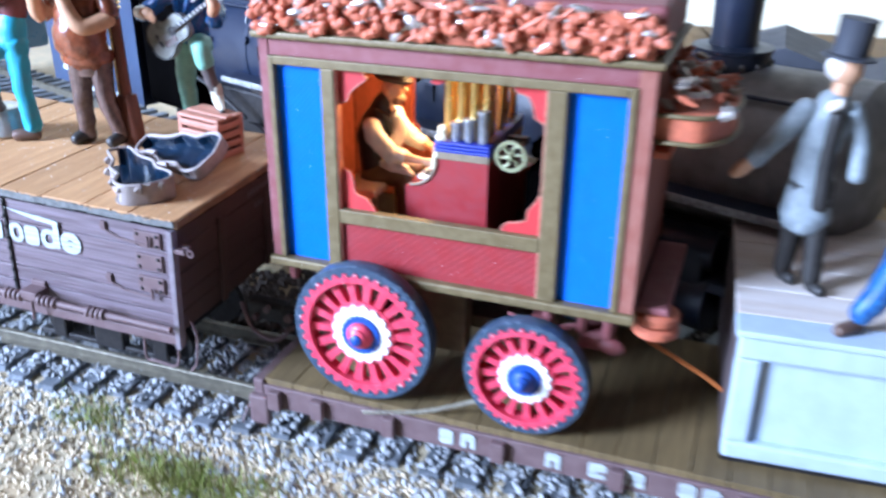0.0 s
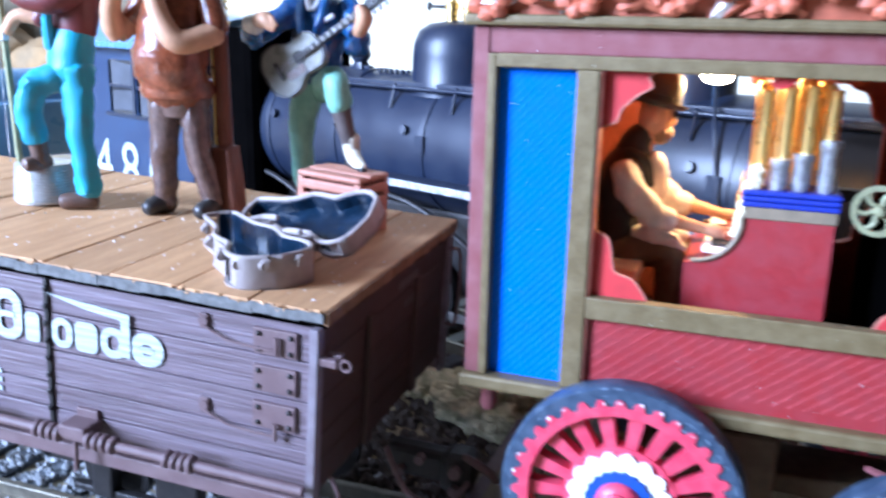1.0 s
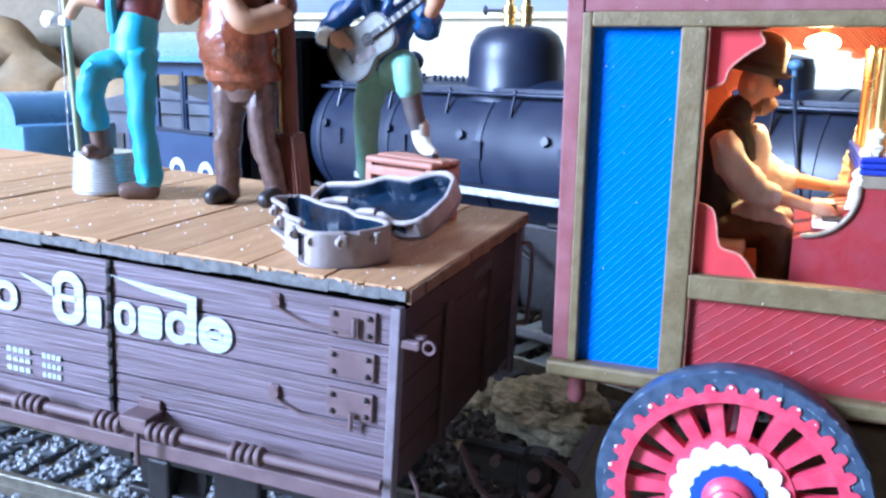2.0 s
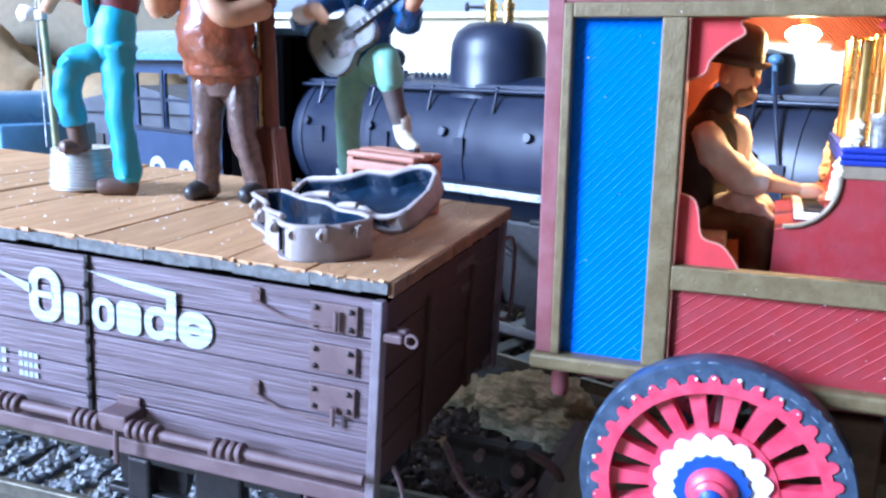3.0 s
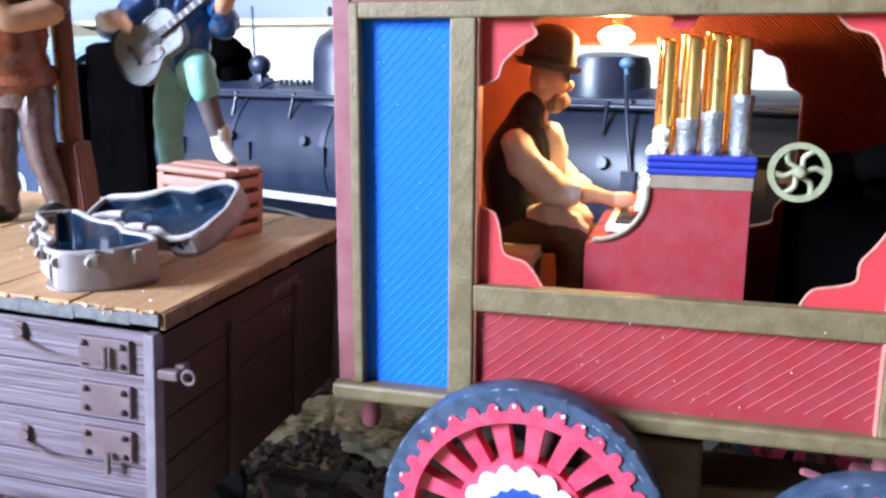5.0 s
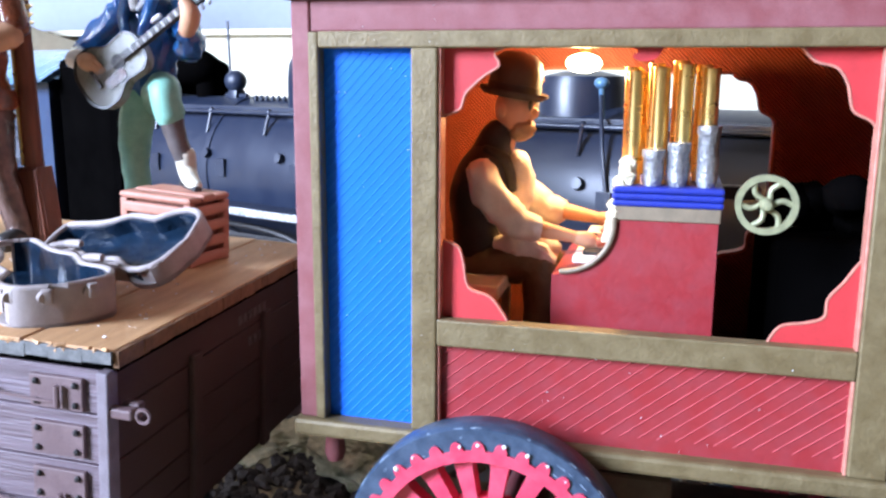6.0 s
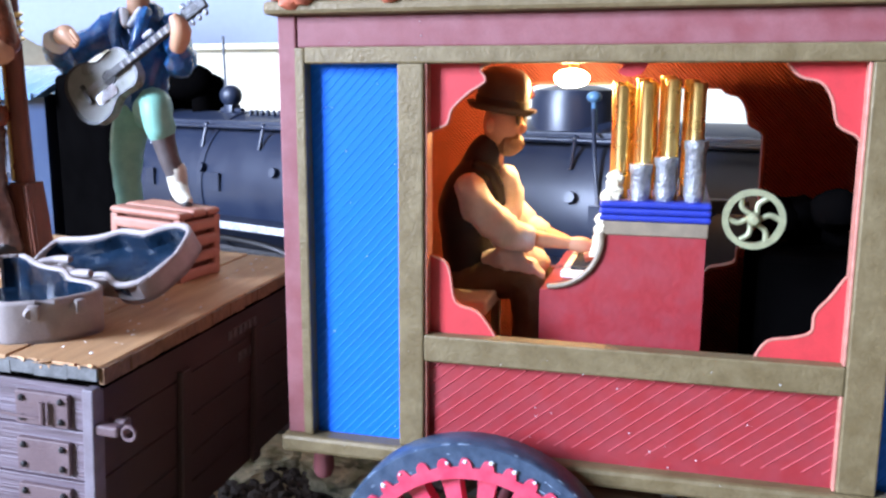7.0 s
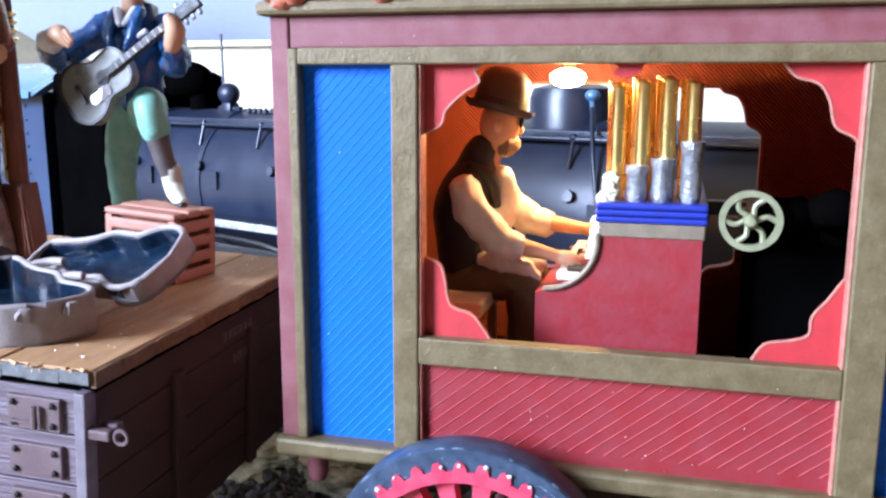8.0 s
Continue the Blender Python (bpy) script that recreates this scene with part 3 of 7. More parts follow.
for xc in (-0.0690, -0.136, -0.203, -0.27, -0.34):
    t = box(B(), xc - 0.0042, xc + 0.0042, -0.0078, 0.0, -0.0462, -0.0428, 0.0005)
    box(t, xc - 0.0035, xc + 0.0035, -0.0012, 0.002, -0.0435, -0.0405, 0.0004)
    cone(t, (xc, -0.0062, -0.0475), (xc, -0.0062, -0.0565), 0.0007, seg=8)
    part("rod_bearing", t, CARBROWN, gon, "brown bearing block")
part("sill", box(B(), -LEN, -0.001, -0.002, 0.004, -0.0562, -0.0518, 0.0005), CARBROWN, gon, "brown lower sill")
part("sill", box(B(), -LEN, -0.001, WID - 0.004, WID + 0.002, -0.0562, -0.0518, 0.0005), CARBROWN, gon)
t = limb(B(), [(-0.018, -0.001, -0.055, 0.0006), (-0.018, -0.0012, -0.066, 0.0006), (-0.013, -0.0012, -0.0665, 0.0006), (-0.003, -0.0012, -0.0665, 0.0006), (-0.002, -0.001, -0.055, 0.0006)], seg=6, n=3)
part("step_iron", t, CARBROWN, gon, "thin bent step iron")
t = limb(B(), [(0.003, 0.002, -0.046, 0.0006), (0.006, 0.001, -0.052, 0.0006), (0.0055, 0.0, -0.064, 0.0006), (0.003, 0.0, -0.068, 0.0006)], seg=6, n=3)
part("coupling_lever", t, CARBROWN, gon)
# truck under the end
for xc in (-0.062, -LEN + 0.06):
    t = box(B(), xc - 0.040, xc + 0.040, 0.030, 0.0335, -0.078, -0.0745, 0.0006)
    box(t, xc - 0.040, xc + 0.040, 0.030, 0.0335, -0.090, -0.0875, 0.0006)
    box(t, xc - 0.008, xc + 0.008, 0.029, 0.0345, -0.090, -0.070, 0.001)
    for dx in (-0.028, 0.028):
        box(t, xc + dx - 0.004, xc + dx + 0.004, 0.0290, 0.0345, -0.090, -0.076, 0.001)
    part("truck_frame", t, IRON, gon, "dark truck side frame")
    for dx in (-0.028, 0.028):
        t = cone(B(), (xc + dx, 0.0365, -0.084), (xc + dx, 0.040, -0.084), 0.0125, seg=28)
        cone(t, (xc + dx, 0.0815, -0.084), (xc + dx, 0.085, -0.084), 0.0125, seg=28)
        cone(t, (xc + dx, 0.036, -0.084), (xc + dx, 0.085, -0.084), 0.002, seg=10)
        part("wheelset", t, IRON, gon, smooth=True)
for k in range(7):
    x = -0.030 - k * 0.06
    t = box(B(), x - 0.0012, x + 0.0012, 0.0125, 0.0145, -0.066, -0.050, 0.0003)
    box(t, x - 0.004, x + 0.004, 0.012, 0.015, -0.0675, -0.0645, 0.0004)
    part("hanger_bracket", t, IRON, gon, "small hanging bracket")
t = box(B(), 0.0, 0.024, 0.050, 0.058, -0.070, -0.060, 0.002)
box(t, 0.018, 0.029, 0.048, 0.060, -0.072, -0.059, 0.003)
part("coupler", t, IRON, gon, "dark iron coupler")
t = B()
for x, y, z, r in ((0.012, 0.049, -0.062, 0.0016), (0.024, 0.047, -0.063, 0.0020), (0.024, 0.047, -0.069, 0.0016), (0.006, 0.049, -0.067, 0.0014)):
    cone(t, (x, y - 0.002, z), (x, y + 0.002, z), r, r * 0.8, 8)
limb(t, [(0.004, 0.040, -0.056, 0.0009), (0.012, 0.036, -0.066, 0.0009), (0.022, 0.038, -0.070, 0.0009), (0.029, 0.044, -0.064, 0.0009)], seg=8)
limb(t, [(0.026, 0.050, -0.059, 0.0012), (0.033, 0.050, -0.062, 0.0014), (0.035, 0.054, -0.067, 0.0012)], seg=8)
part("coupler_fitting", t, CARBROWN, gon, "brown coupler pins and air hose", smooth=True)


def blocks(parent, name, spec, y, material, label):
    """Plain raised blocks, one for each character of worn lettering: (x0, x1, z0, z1, notch side)."""
    for x0, x1, z0, z1, notch in spec:
        w, h = x1 - x0, z1 - z0
        pts = [(x0, z0), (x0 + w * 0.38, z0), (x0 + w * 0.38, z0 + h * 0.5), (x0 + w * 0.62, z0 + h * 0.5), (x0 + w * 0.62, z0), (x1, z0), (x1, z1 - h * 0.15), (x1 - w * 0.15, z1), (x0 + w * 0.15, z1), (x0, z1 - h * 0.15)]
        if notch == "e":
            pts = [(x0 + w * 0.15, z0), (x1 - w * 0.1, z0), (x1, z0 + h * 0.30), (x0 + w * 0.5, z0 + h * 0.34), (x0 + w * 0.5, z0 + h * 0.48), (x1, z0 + h * 0.50), (x1, z1 - h * 0.15), (x1 - w * 0.15, z1), (x0 + w * 0.15, z1), (x0, z1 - h * 0.15), (x0, z0 + h * 0.15)]
        if notch == "w":
            pts = [(x0 + w * 0.15, z0), (x1, z0), (x1, z1 - h * 0.15), (x1 - w * 0.15, z1), (x0 + w * 0.15, z1), (x0, z1 - h * 0.2), (x0 + w * 0.5, z0 + h * 0.64), (x0 + w * 0.5, z0 + h * 0.52), (x0, z0 + h * 0.45), (x0, z0 + h * 0.15)]
        if notch == "":
            pts = rrect(x0, x1, z0, z1, min(w, h) * 0.25)
        t = prism(B(), pts, 0.0003, pose(0, y, 0) @ UPRIGHT)
        part(name, t, material, parent, label)


# the white wordmark as plain shapes
zl = -0.0238
spec = [(-0.0885, -0.0838, zl, zl + 0.0085, ""), (-0.0722, -0.0650, zl, zl + 0.0085, "")]
blocks(gon, "wordmark", spec, -0.0004, LETTER, "white plain shape of the painted wordmark")
for x0, x1, z0, z1, k in ((-0.0995, -0.0895, zl - 0.0006, zl + 0.0140, 0.0028), (-0.0797, -0.0730, zl, zl + 0.0085, 0.0020), (-0.0640, -0.0560, zl, zl + 0.0085, 0.0022), (-0.0545, -0.0445, zl - 0.0004, zl + 0.0088, 0.0030)):
    t = prism(B(), rrect(x0, x1, z0, z1, (x1 - x0) * 0.44, 6), 0.0003, pose(0, -0.0004, 0) @ UPRIGHT, holes=[rrect(x0 + k, x1 - k, z0 + k, z1 - k, (x1 - x0 - 2 * k) * 0.42, 5)])
    part("wordmark", t, LETTER, gon, "white plain rounded shape of the wordmark")
t = prism(B(), rrect(-0.1200, -0.1115, zl, zl + 0.0085, 0.0037, 6), 0.0003, pose(0, -0.0004, 0) @ UPRIGHT, holes=[rrect(-0.1178, -0.1137, zl + 0.0022, zl + 0.0063, 0.0017, 5)])
part("wordmark", t, LETTER, gon, "white plain rounded shape of the wordmark")
for x0, x1, z in ((-0.0970, -0.0915, zl + 0.0058), (-0.0520, -0.0470, zl + 0.0032)):
    part("wordmark", prism(B(), rrect(x0, x1, z, z + 0.0018, 0.0004), 0.0003, pose(0, -0.0004, 0) @ UPRIGHT), LETTER, gon)
t = prism(B(), [(-0.0805, zl + 0.0152), (-0.0545, zl + 0.0132), (-0.0545, zl + 0.0010), (-0.0572, zl + 0.0010), (-0.0572, zl + 0.0112), (-0.0700, zl + 0.0128)], 0.0003, pose(0, -0.0008, 0) @ UPRIGHT)
part("wordmark_flash", t, LETTER, gon, "white pointed stroke of the wordmark")
t = prism(B(), [(-0.1105, zl + 0.0118), (-0.0990, zl + 0.0092), (-0.0990, zl + 0.0066)], 0.0003, pose(0, -0.0008, 0) @ UPRIGHT)
part("wordmark_flash", t, LETTER, gon, "white pointed stroke of the wordmark")
for r in range(3):
    for a, w in ((-0.1042, 0.0066), (-0.1165, 0.0085)):
        for k in range(4):
            part("data_bar", box(B(), a + k * w / 4, a + (k + 0.75) * w / 4, -0.0005, -0.0001, -0.0356 - r * 0.0027, -0.0342 - r * 0.0027), LETTER, gon, "faint pale bar of small data")
for r, (y0, n) in enumerate(((0.058, 6), (0.064, 5))):
    for k in range(n):
        part("end_data_bar", box(B(), -0.0013, -0.0009, y0 + k * 0.0030, y0 + k * 0.0030 + 0.0019, -0.0122 - r * 0.0075, -0.0098 - r * 0.0075), ENDBAR, gon, "faint brown-grey bar of small data on the end")
# ---------------- the flat car ----------------
flat = thing("flat_car", "low brown model flat car with a worn plank deck", "flat car", pose(0, 0, 0))
FZ = 0.0312
for i in range(27):
    x = -0.176 + i * 0.0135
    part("deck_plank", box(B(), x, x + 0.0132, 0.2430, 0.340, FZ - 0.003, FZ - random.uniform(0, 0.0003), 0.0002), FLATWOOD, flat, "olive brown deck plank")
part("side_sill", box(B(), -0.176, 0.19, 0.2415, 0.2455, 0.018, 0.0284, 0.0006), CARBROWN, flat, "brown lettered side sill")
part("side_sill", box(B(), -0.176, 0.19, 0.3375, 0.3415, 0.018, 0.0284, 0.0006), CARBROWN, flat)
part("end_sill", box(B(), -0.181, -0.176, 0.2415, 0.3415, 0.016, 0.0305, 0.0008), CARBROWN, flat, "brown end sill")
for x in (-0.170, -0.150, -0.118, -0.072, -0.026, 0.02, 0.066, 0.112):
    t = box(B(), x - 0.0028, x + 0.0028, 0.2382, 0.2415, 0.0185, 0.0275, 0.0005)
    part("stake_pocket", t, CARBROWN, flat, "brown stake pocket")
t = B()
for x in (-0.125, 0.09):
    box(t, x - 0.03, x + 0.03, 0.258, 0.262, 0.006, 0.016, 0.001)
    for dx in (-0.02, 0.02):
        for y in (0.264, 0.312):
            cone(t, (x + dx, y, 0.0145), (x + dx, y + 0.004, 0.0145), 0.0085, seg=22)
part("truck", t, IRON, flat, "dark flat car truck")
t = limb(B(), [(-0.178, 0.243, 0.022, 0.0006), (-0.183, 0.240, 0.017, 0.0006), (-0.187, 0.240, 0.008, 0.0006)], seg=6)
box(t, -0.182, -0.173, 0.2385, 0.2425, 0.010, 0.024, 0.001)
part("grab_iron", t, CARBROWN, flat)
spec = [(-0.0965, -0.0905, 0.0205, 0.0272, ""), (-0.0875, -0.0815, 0.0205, 0.0272, "s"), (-0.0535, -0.0475, 0.0205, 0.0272, "s"),
        (-0.0370, -0.0300, 0.0205, 0.0272, "e"), (-0.0255, -0.0160, 0.0205, 0.0272, "s"), (-0.004, 0.0025, 0.0205, 0.0272, ""), (0.0045, 0.0110, 0.0205, 0.0272, "")]
blocks(flat, "lettering_block", spec, 0.2413, LETTER, "white plain blocks of worn lettering")
t = B()
pts = [Vector((-0.128, 0.240, 0.0275)), Vector((-0.105, 0.243, 0.0315)), Vector((-0.083, 0.246, 0.040))]
path = smooth_path([(*p, 0.001) for p in pts], 18)
for k, p in enumerate(path):
    tt = Matrix.Translation(p[:3]) @ pose(0, 0, 0, 90 * (k % 2) + 20, 15, 20)
    for i in range(8):
        a, b = 2 * math.pi * i / 8, 2 * math.pi * (i + 1) / 8
        cone(t, tt @ Vector((0.0011 * math.cos(a), 0.0007 * math.sin(a), 0)), tt @ Vector((0.0011 * math.cos(b), 0.0007 * math.sin(b), 0)), 0.00032, seg=5)
tagged(part("tie_down_chain", t, CHAIN), "thin dull metal chain tying down the wagon wheels", "chain")

# ---------------- the circus organ wagon ----------------
rows_parent = {}
wag = thing("organ_wagon", "maroon, gold and blue circus organ wagon on sunburst wheels", "wagon")
YF, YB = 0.256, 0.332
X0, X1 = -0.1745, -0.0285


def fr(name, x0, x1, z0, z1, y0, y1, material, label="", bev=0.0004):
    return part(name, box(B(), x0, x1, y0, y1, z0, z1, bev), material, wag, label)


# outer posts, sills and header of the near side
fr("corner_post", X0, -0.1705, 0.0834, 0.1715, YF, YF + 0.005, MAROON, "maroon corner post")
fr("corner_post", -0.0345, X1, 0.0834, 0.1715, YF, YF + 0.005, RUSTEND)
fr("header_board", -0.1705, -0.0345, 0.1652, 0.1715, YF + 0.0004, YF + 0.005, MAROON, "maroon header board")
fr("base_moulding", X0 - 0.001, X1 + 0.001, 0.0796, 0.0835, YF - 0.0022, YF + 0.004, GOLD, "old gold base moulding", 0.0009)
fr("cornice", X0 - 0.0022, X1 + 0.0022, 0.1715, 0.1742, YF - 0.0022, YB + 0.0022, GOLD, "old gold cornice", 0.0009)
# raised gold frame
fr("gold_stile", -0.1706, -0.1684, 0.0835, 0.1652, YF - 0.0009, YF + 0.003, GOLD, "thin old gold stile")
fr("gold_stile", -0.1490, -0.1436, 0.0835, 0.1620, YF - 0.0010, YF + 0.003, GOLD, "broad old gold stile")
fr("gold_stile", -0.0640, -0.0572, 0.0835, 0.1620, YF - 0.0010, YF + 0.003, GOLD)
fr("gold_stile", -0.0370, -0.0343, 0.0835, 0.1652, YF - 0.0009, YF + 0.003, GOLD)
fr("gold_rail", -0.1684, -0.0370, 0.1620, 0.1653, YF - 0.0010, YF + 0.003, GOLD, "old gold top rail")
fr("gold_rail", -0.1436, -0.0640, 0.1022, 0.1078, YF - 0.0009, YF + 0.003, GOLD, "old gold middle rail")
for x0, x1, z0, z1 in ((-0.1436, -0.0640, 0.0835, 0.1022), (-0.1436, -0.0640, 0.1078, 0.1620)):
    for a, b, c, d in ((x0, x0 + 0.0006, z0, z1), (x1 - 0.0006, x1, z0, z1)):
        fr("bead", a, b, c, d, YF - 0.0004, YF + 0.0036, EDGE, "", 0.0002)


def ribbed_panel(name, x0, x1, z0, z1, y, material, label, pitch=0.0021, rib=0.00011, lean=0.95, w=0.0008, foot=0.0):
    """A board with fine slanting ribs standing proud of it, each rib a piece of its own."""
    board = part(name, box(B(), x0 - 0.0004, x1 + 0.0004, y, y + 0.0014, z0 - 0.0004, z1 + 0.0004), material, wag, label)
    z0 += foot
    for k in range(0, int(((x1 - x0) + (z1 - z0) * lean) / pitch) + 3):
        c = x0 - (z1 - z0) * lean + k * pitch
        za, zb = max(z0, z0 + (x0 - c) / lean), min(z1, z0 + (x1 - w - c) / lean)
        if zb - za < 0.0006:
            continue
        a, b = (c + lean * (za - z0), za), (c + lean * (zb - z0), zb)
        t = B()
        q = [(a[0], y + 0.0001, a[1]), (a[0] + w, y + 0.0001, a[1]), (b[0] + w, y + 0.0001, b[1]), (b[0], y + 0.0001, b[1]), (a[0] + w / 2, y - rib, a[1]), (b[0] + w / 2, y - rib, b[1])]
        v = [t.verts.new(p) for p in q]
        for f in ((0, 4, 5, 3), (4, 1, 2, 5), (0, 1, 4), (3, 5, 2), (0, 3, 2, 1)):
            t.faces.new([v[i] for i in f])
        # rib paint is lighter than its board to draw the ridge highlight
        part("rib", t, BLUERIB if material is BLUE else REDRIB, board)
    return board


ribbed_panel("blue_panel", -0.1684, -0.1490, 0.0835, 0.1620, YF + 0.0022, BLUE, "bright blue diagonally ribbed panel")
ribbed_panel("blue_panel", -0.0572, -0.0370, 0.0835, 0.1620, YF + 0.0022, BLUE, "bright blue diagonally ribbed panel")
ribbed_panel("red_panel", -0.1436, -0.0640, 0.0835, 0.1022, YF + 0.0012, REDPANEL, "dark red diagonally ribbed panel", 0.0036, 0.00018, 1.25, 0.0008, 0.0026)

# scalloped red corners of the opening, edged in a paler line
def scallop_opening(x0, x1, z0, z1):
    """The curly outline of the opening, counter-clockwise."""
    w, h = x1 - x0, z1 - z0
    q = [(0.0, 0.30), (0.045, 0.275), (0.060, 0.22), (0.075, 0.12), (0.13, 0.09), (0.165, 0.03), (0.185, -0.02)]
    bl = [(x0 + u * w, z0 + v * h) for u, v in q]
    q2 = [(0.80, -0.02), (0.83, 0.055), (0.885, 0.075), (0.925, 0.10), (0.93, 0.165), (0.96, 0.225), (0.985, 0.285), (1.0, 0.31)]
    br = [(x0 + u * w, z0 + v * h) for u, v in q2]
    q3 = [(1.0, 0.73), (0.985, 0.765), (0.945, 0.80), (0.93, 0.88), (0.905, 0.935), (0.86, 0.955), (0.83, 1.0)]
    tr = [(x0 + u * w, z0 + v * h) for u, v in q3]
    q4 = [(0.53, 1.0), (0.515, 0.965), (0.485, 0.955), (0.46, 0.97), (0.45, 1.0), (0.155, 1.0), (0.145, 0.94), (0.105, 0.90), (0.062, 0.84), (0.048, 0.785), (0.0, 0.755)]
    tl = [(x0 + u * w, z0 + v * h) for u, v in q4]
    def soft(p):
        return [(v[0], v[1]) for v in smooth_path([(a, b, 0, 0) for a, b in p], 4)]
    return soft(bl), soft(br), soft(tr), soft(tl)


def corner_boards(x0, x1, z0, z1, y, material, edge):
    bl, br, tr, tl = scallop_opening(x0, x1, z0, z1)
    e = 0.0008
    sets = (bl + [(x0 - e, z0 - 0.0014), (x0 - e, z0 + 0.30 * (z1 - z0))], br + [(x1 + e, z0 + 0.31 * (z1 - z0)), (x1 + e, z0 - 0.0014)],
            tr + [(x0 + 0.83 * (x1 - x0), z1 + e), (x1 + e, z1 + e), (x1 + e, z0 + 0.73 * (z1 - z0))])
    for s in sets:
        part("scalloped_corner", prism(B(), s, 0.0013, pose(0, y, 0) @ UPRIGHT), material, wag, "red scalloped corner board")
    w = x1 - x0
    cut = [i for i, p in enumerate(tl) if p[0] < x0 + 0.155 * w + 1e-6][0]
    part("scalloped_corner", prism(B(), tl[cut:] + [(x0 - e, z1 - 0.245 * (z1 - z0)), (x0 - e, z1 + e), (x0 + 0.155 * w, z1 + e)], 0.0013, pose(0, y, 0) @ UPRIGHT), material, wag)
    part("scalloped_drop", prism(B(), [p for p in tl[:cut] if p[0] > x0 + 0.44 * w] + [(x0 + 0.45 * w, z1 + e), (x0 + 0.53 * w, z1 + e)], 0.0013, pose(0, y, 0) @ UPRIGHT), material, wag)
    for line in (bl, br, tr, tl[cut:]):
        line = [p for p in line if x0 - e < p[0] < x1 + e and z0 - 0.001 < p[1] < z1 + 0.001]
        t = limb(B(), [(p[0], y - 0.0012, p[1], 0.0003) for p in line], seg=6, n=1)
        part("scallop_edge", t, edge, wag)


corner_boards(-0.1436, -0.0640, 0.1078, 0.1620, YF + 0.0034, RED, EDGE)
# far side: an orange board with its own scalloped opening
t = B()
bl, br, tr, tl = scallop_opening(-0.1440, -0.0740, 0.1075, 0.1585)
hole = bl[2:-3] + br[3:-2] + tr[2:-2] + [p for p in tl][2:-2]
hole = [(min(max(x, -0.1440), -0.0740), min(max(z, 0.1075), 0.1585)) for x, z in hole]
clean = [hole[0]]
for p in hole[1:]:
    if (p[0] - clean[-1][0]) ** 2 + (p[1] - clean[-1][1]) ** 2 > 4e-7:
        clean.append(p)
prism(t, [(X0, 0.0842), (X1, 0.0842), (X1, 0.1715), (X0, 0.1715)], 0.004, pose(0, YB, 0) @ UPRIGHT, holes=[clean])
part("far_wall", t, ORANGE, wag, "orange painted far wall with a scalloped opening")


def inside(p, poly):
    hit = False
    for (xa, za), (xb, zb) in zip(poly, poly[1:] + poly[:1]):
        if (za > p[1]) != (zb > p[1]) and p[0] < xa + (xb - xa) * (p[1] - za) / (zb - za):
            hit = not hit
    return hit


cx, cz = sum(p[0] for p in clean) / len(clean), sum(p[1] for p in clean) / len(clean)
wide = [(cx + (x - cx) * 1.02, cz + (z - cz) * 1.025) for x, z in clean]
t = prism(B(), [(X0 + 0.0032, 0.0875), (X1 - 0.0032, 0.0875), (X1 - 0.0032, 0.1706), (X0 + 0.0032, 0.1706)], 0.0003, pose(0, YB - 0.004, 0) @ UPRIGHT, holes=[wide])
part("far_lining_board", t, LININGDARK, wag, "lining board with the groove shade painted dark")
t = B()
for k in range(250):
    c = X0 + 0.004 + k * 0.00105
    run = []
    for j in range(121):
        z = 0.0880 + j * 0.00068
        x = c - (z - 0.088)
        ok = X0 + 0.0035 < x < X1 - 0.0040 and not inside((x, z), wide)
        if ok:
            run.append((x, z))
        if run and (not ok or j == 120):
            (xa, za), (xb, zb) = run[0], run[-1]
            if len(run) > 1:
                v = [t.verts.new(q) for q in ((xa, YB - 0.0043, za), (xa + 0.0005, YB - 0.0043, za), (xb + 0.0005, YB - 0.0043, zb), (xb, YB - 0.0043, zb), (xa + 0.00025, YB - 0.0048, za), (xb + 0.00025, YB - 0.0048, zb))]
                for f in ((0, 4, 5, 3), (4, 1, 2, 5), (0, 1, 4), (3, 5, 2)):
                    t.faces.new([v[i] for i in f])
            run = []
tagged(part("far_lining", t, ORANGE, wag, "fine orange slanting ribs of the lining"), kind="stuff")
for x0, x1 in ((X0, X0 + 0.003), (X1 - 0.003, X1)):
    part("end_wall", box(B(), x0, x1, YF + 0.005, YB - 0.004, 0.0842, 0.1715), RUSTEND, wag, "rust red end wall")
# fine slanting ribs inside
for name, x, sgn in (("inside_lining", X0 + 0.003, 1), ("inside_lining", X1 - 0.003, -1)):
    t = B()
    for k in range(112):
        c = YF + 0.006 - 0.07 + k * 0.00125
        za, zb = max(0.088, 0.088 + (YF + 0.006 - c)), min(0.1705, 0.088 + (YB - 0.005 - c))
        if zb - za > 0.001:
            a, b = (c + za - 0.088, za), (c + zb - 0.088, zb)
            mm = Matrix(((0, 0, sgn, x), (1, 0, 0, 0), (0, 1, 0, 0), (0, 0, 0, 1)))
            prism(t, [a, (a[0] + 0.00065, a[1]), (b[0] + 0.00065, b[1]), b], 0.0005, mm)
    tagged(part(name, t, ORANGE, wag, "orange slanting ribs of the lining"), kind="stuff")
    part("inside_board", box(B(), min(x, x + sgn * 0.0002), max(x, x + sgn * 0.0002), YF + 0.005, YB - 0.004, 0.088, 0.1712), LININGDARK, wag)
t = B()
for k in range(112):
    x = X0 + 0.006 + k * 0.00125
    if x < X1 - 0.006:
        box(t, x, x + 0.00065, YF + 0.006, YB - 0.005, 0.1702, 0.1708)
tagged(part("ceiling_ribs", t, ORANGE, wag, "orange ribbed ceiling lining"), kind="stuff")
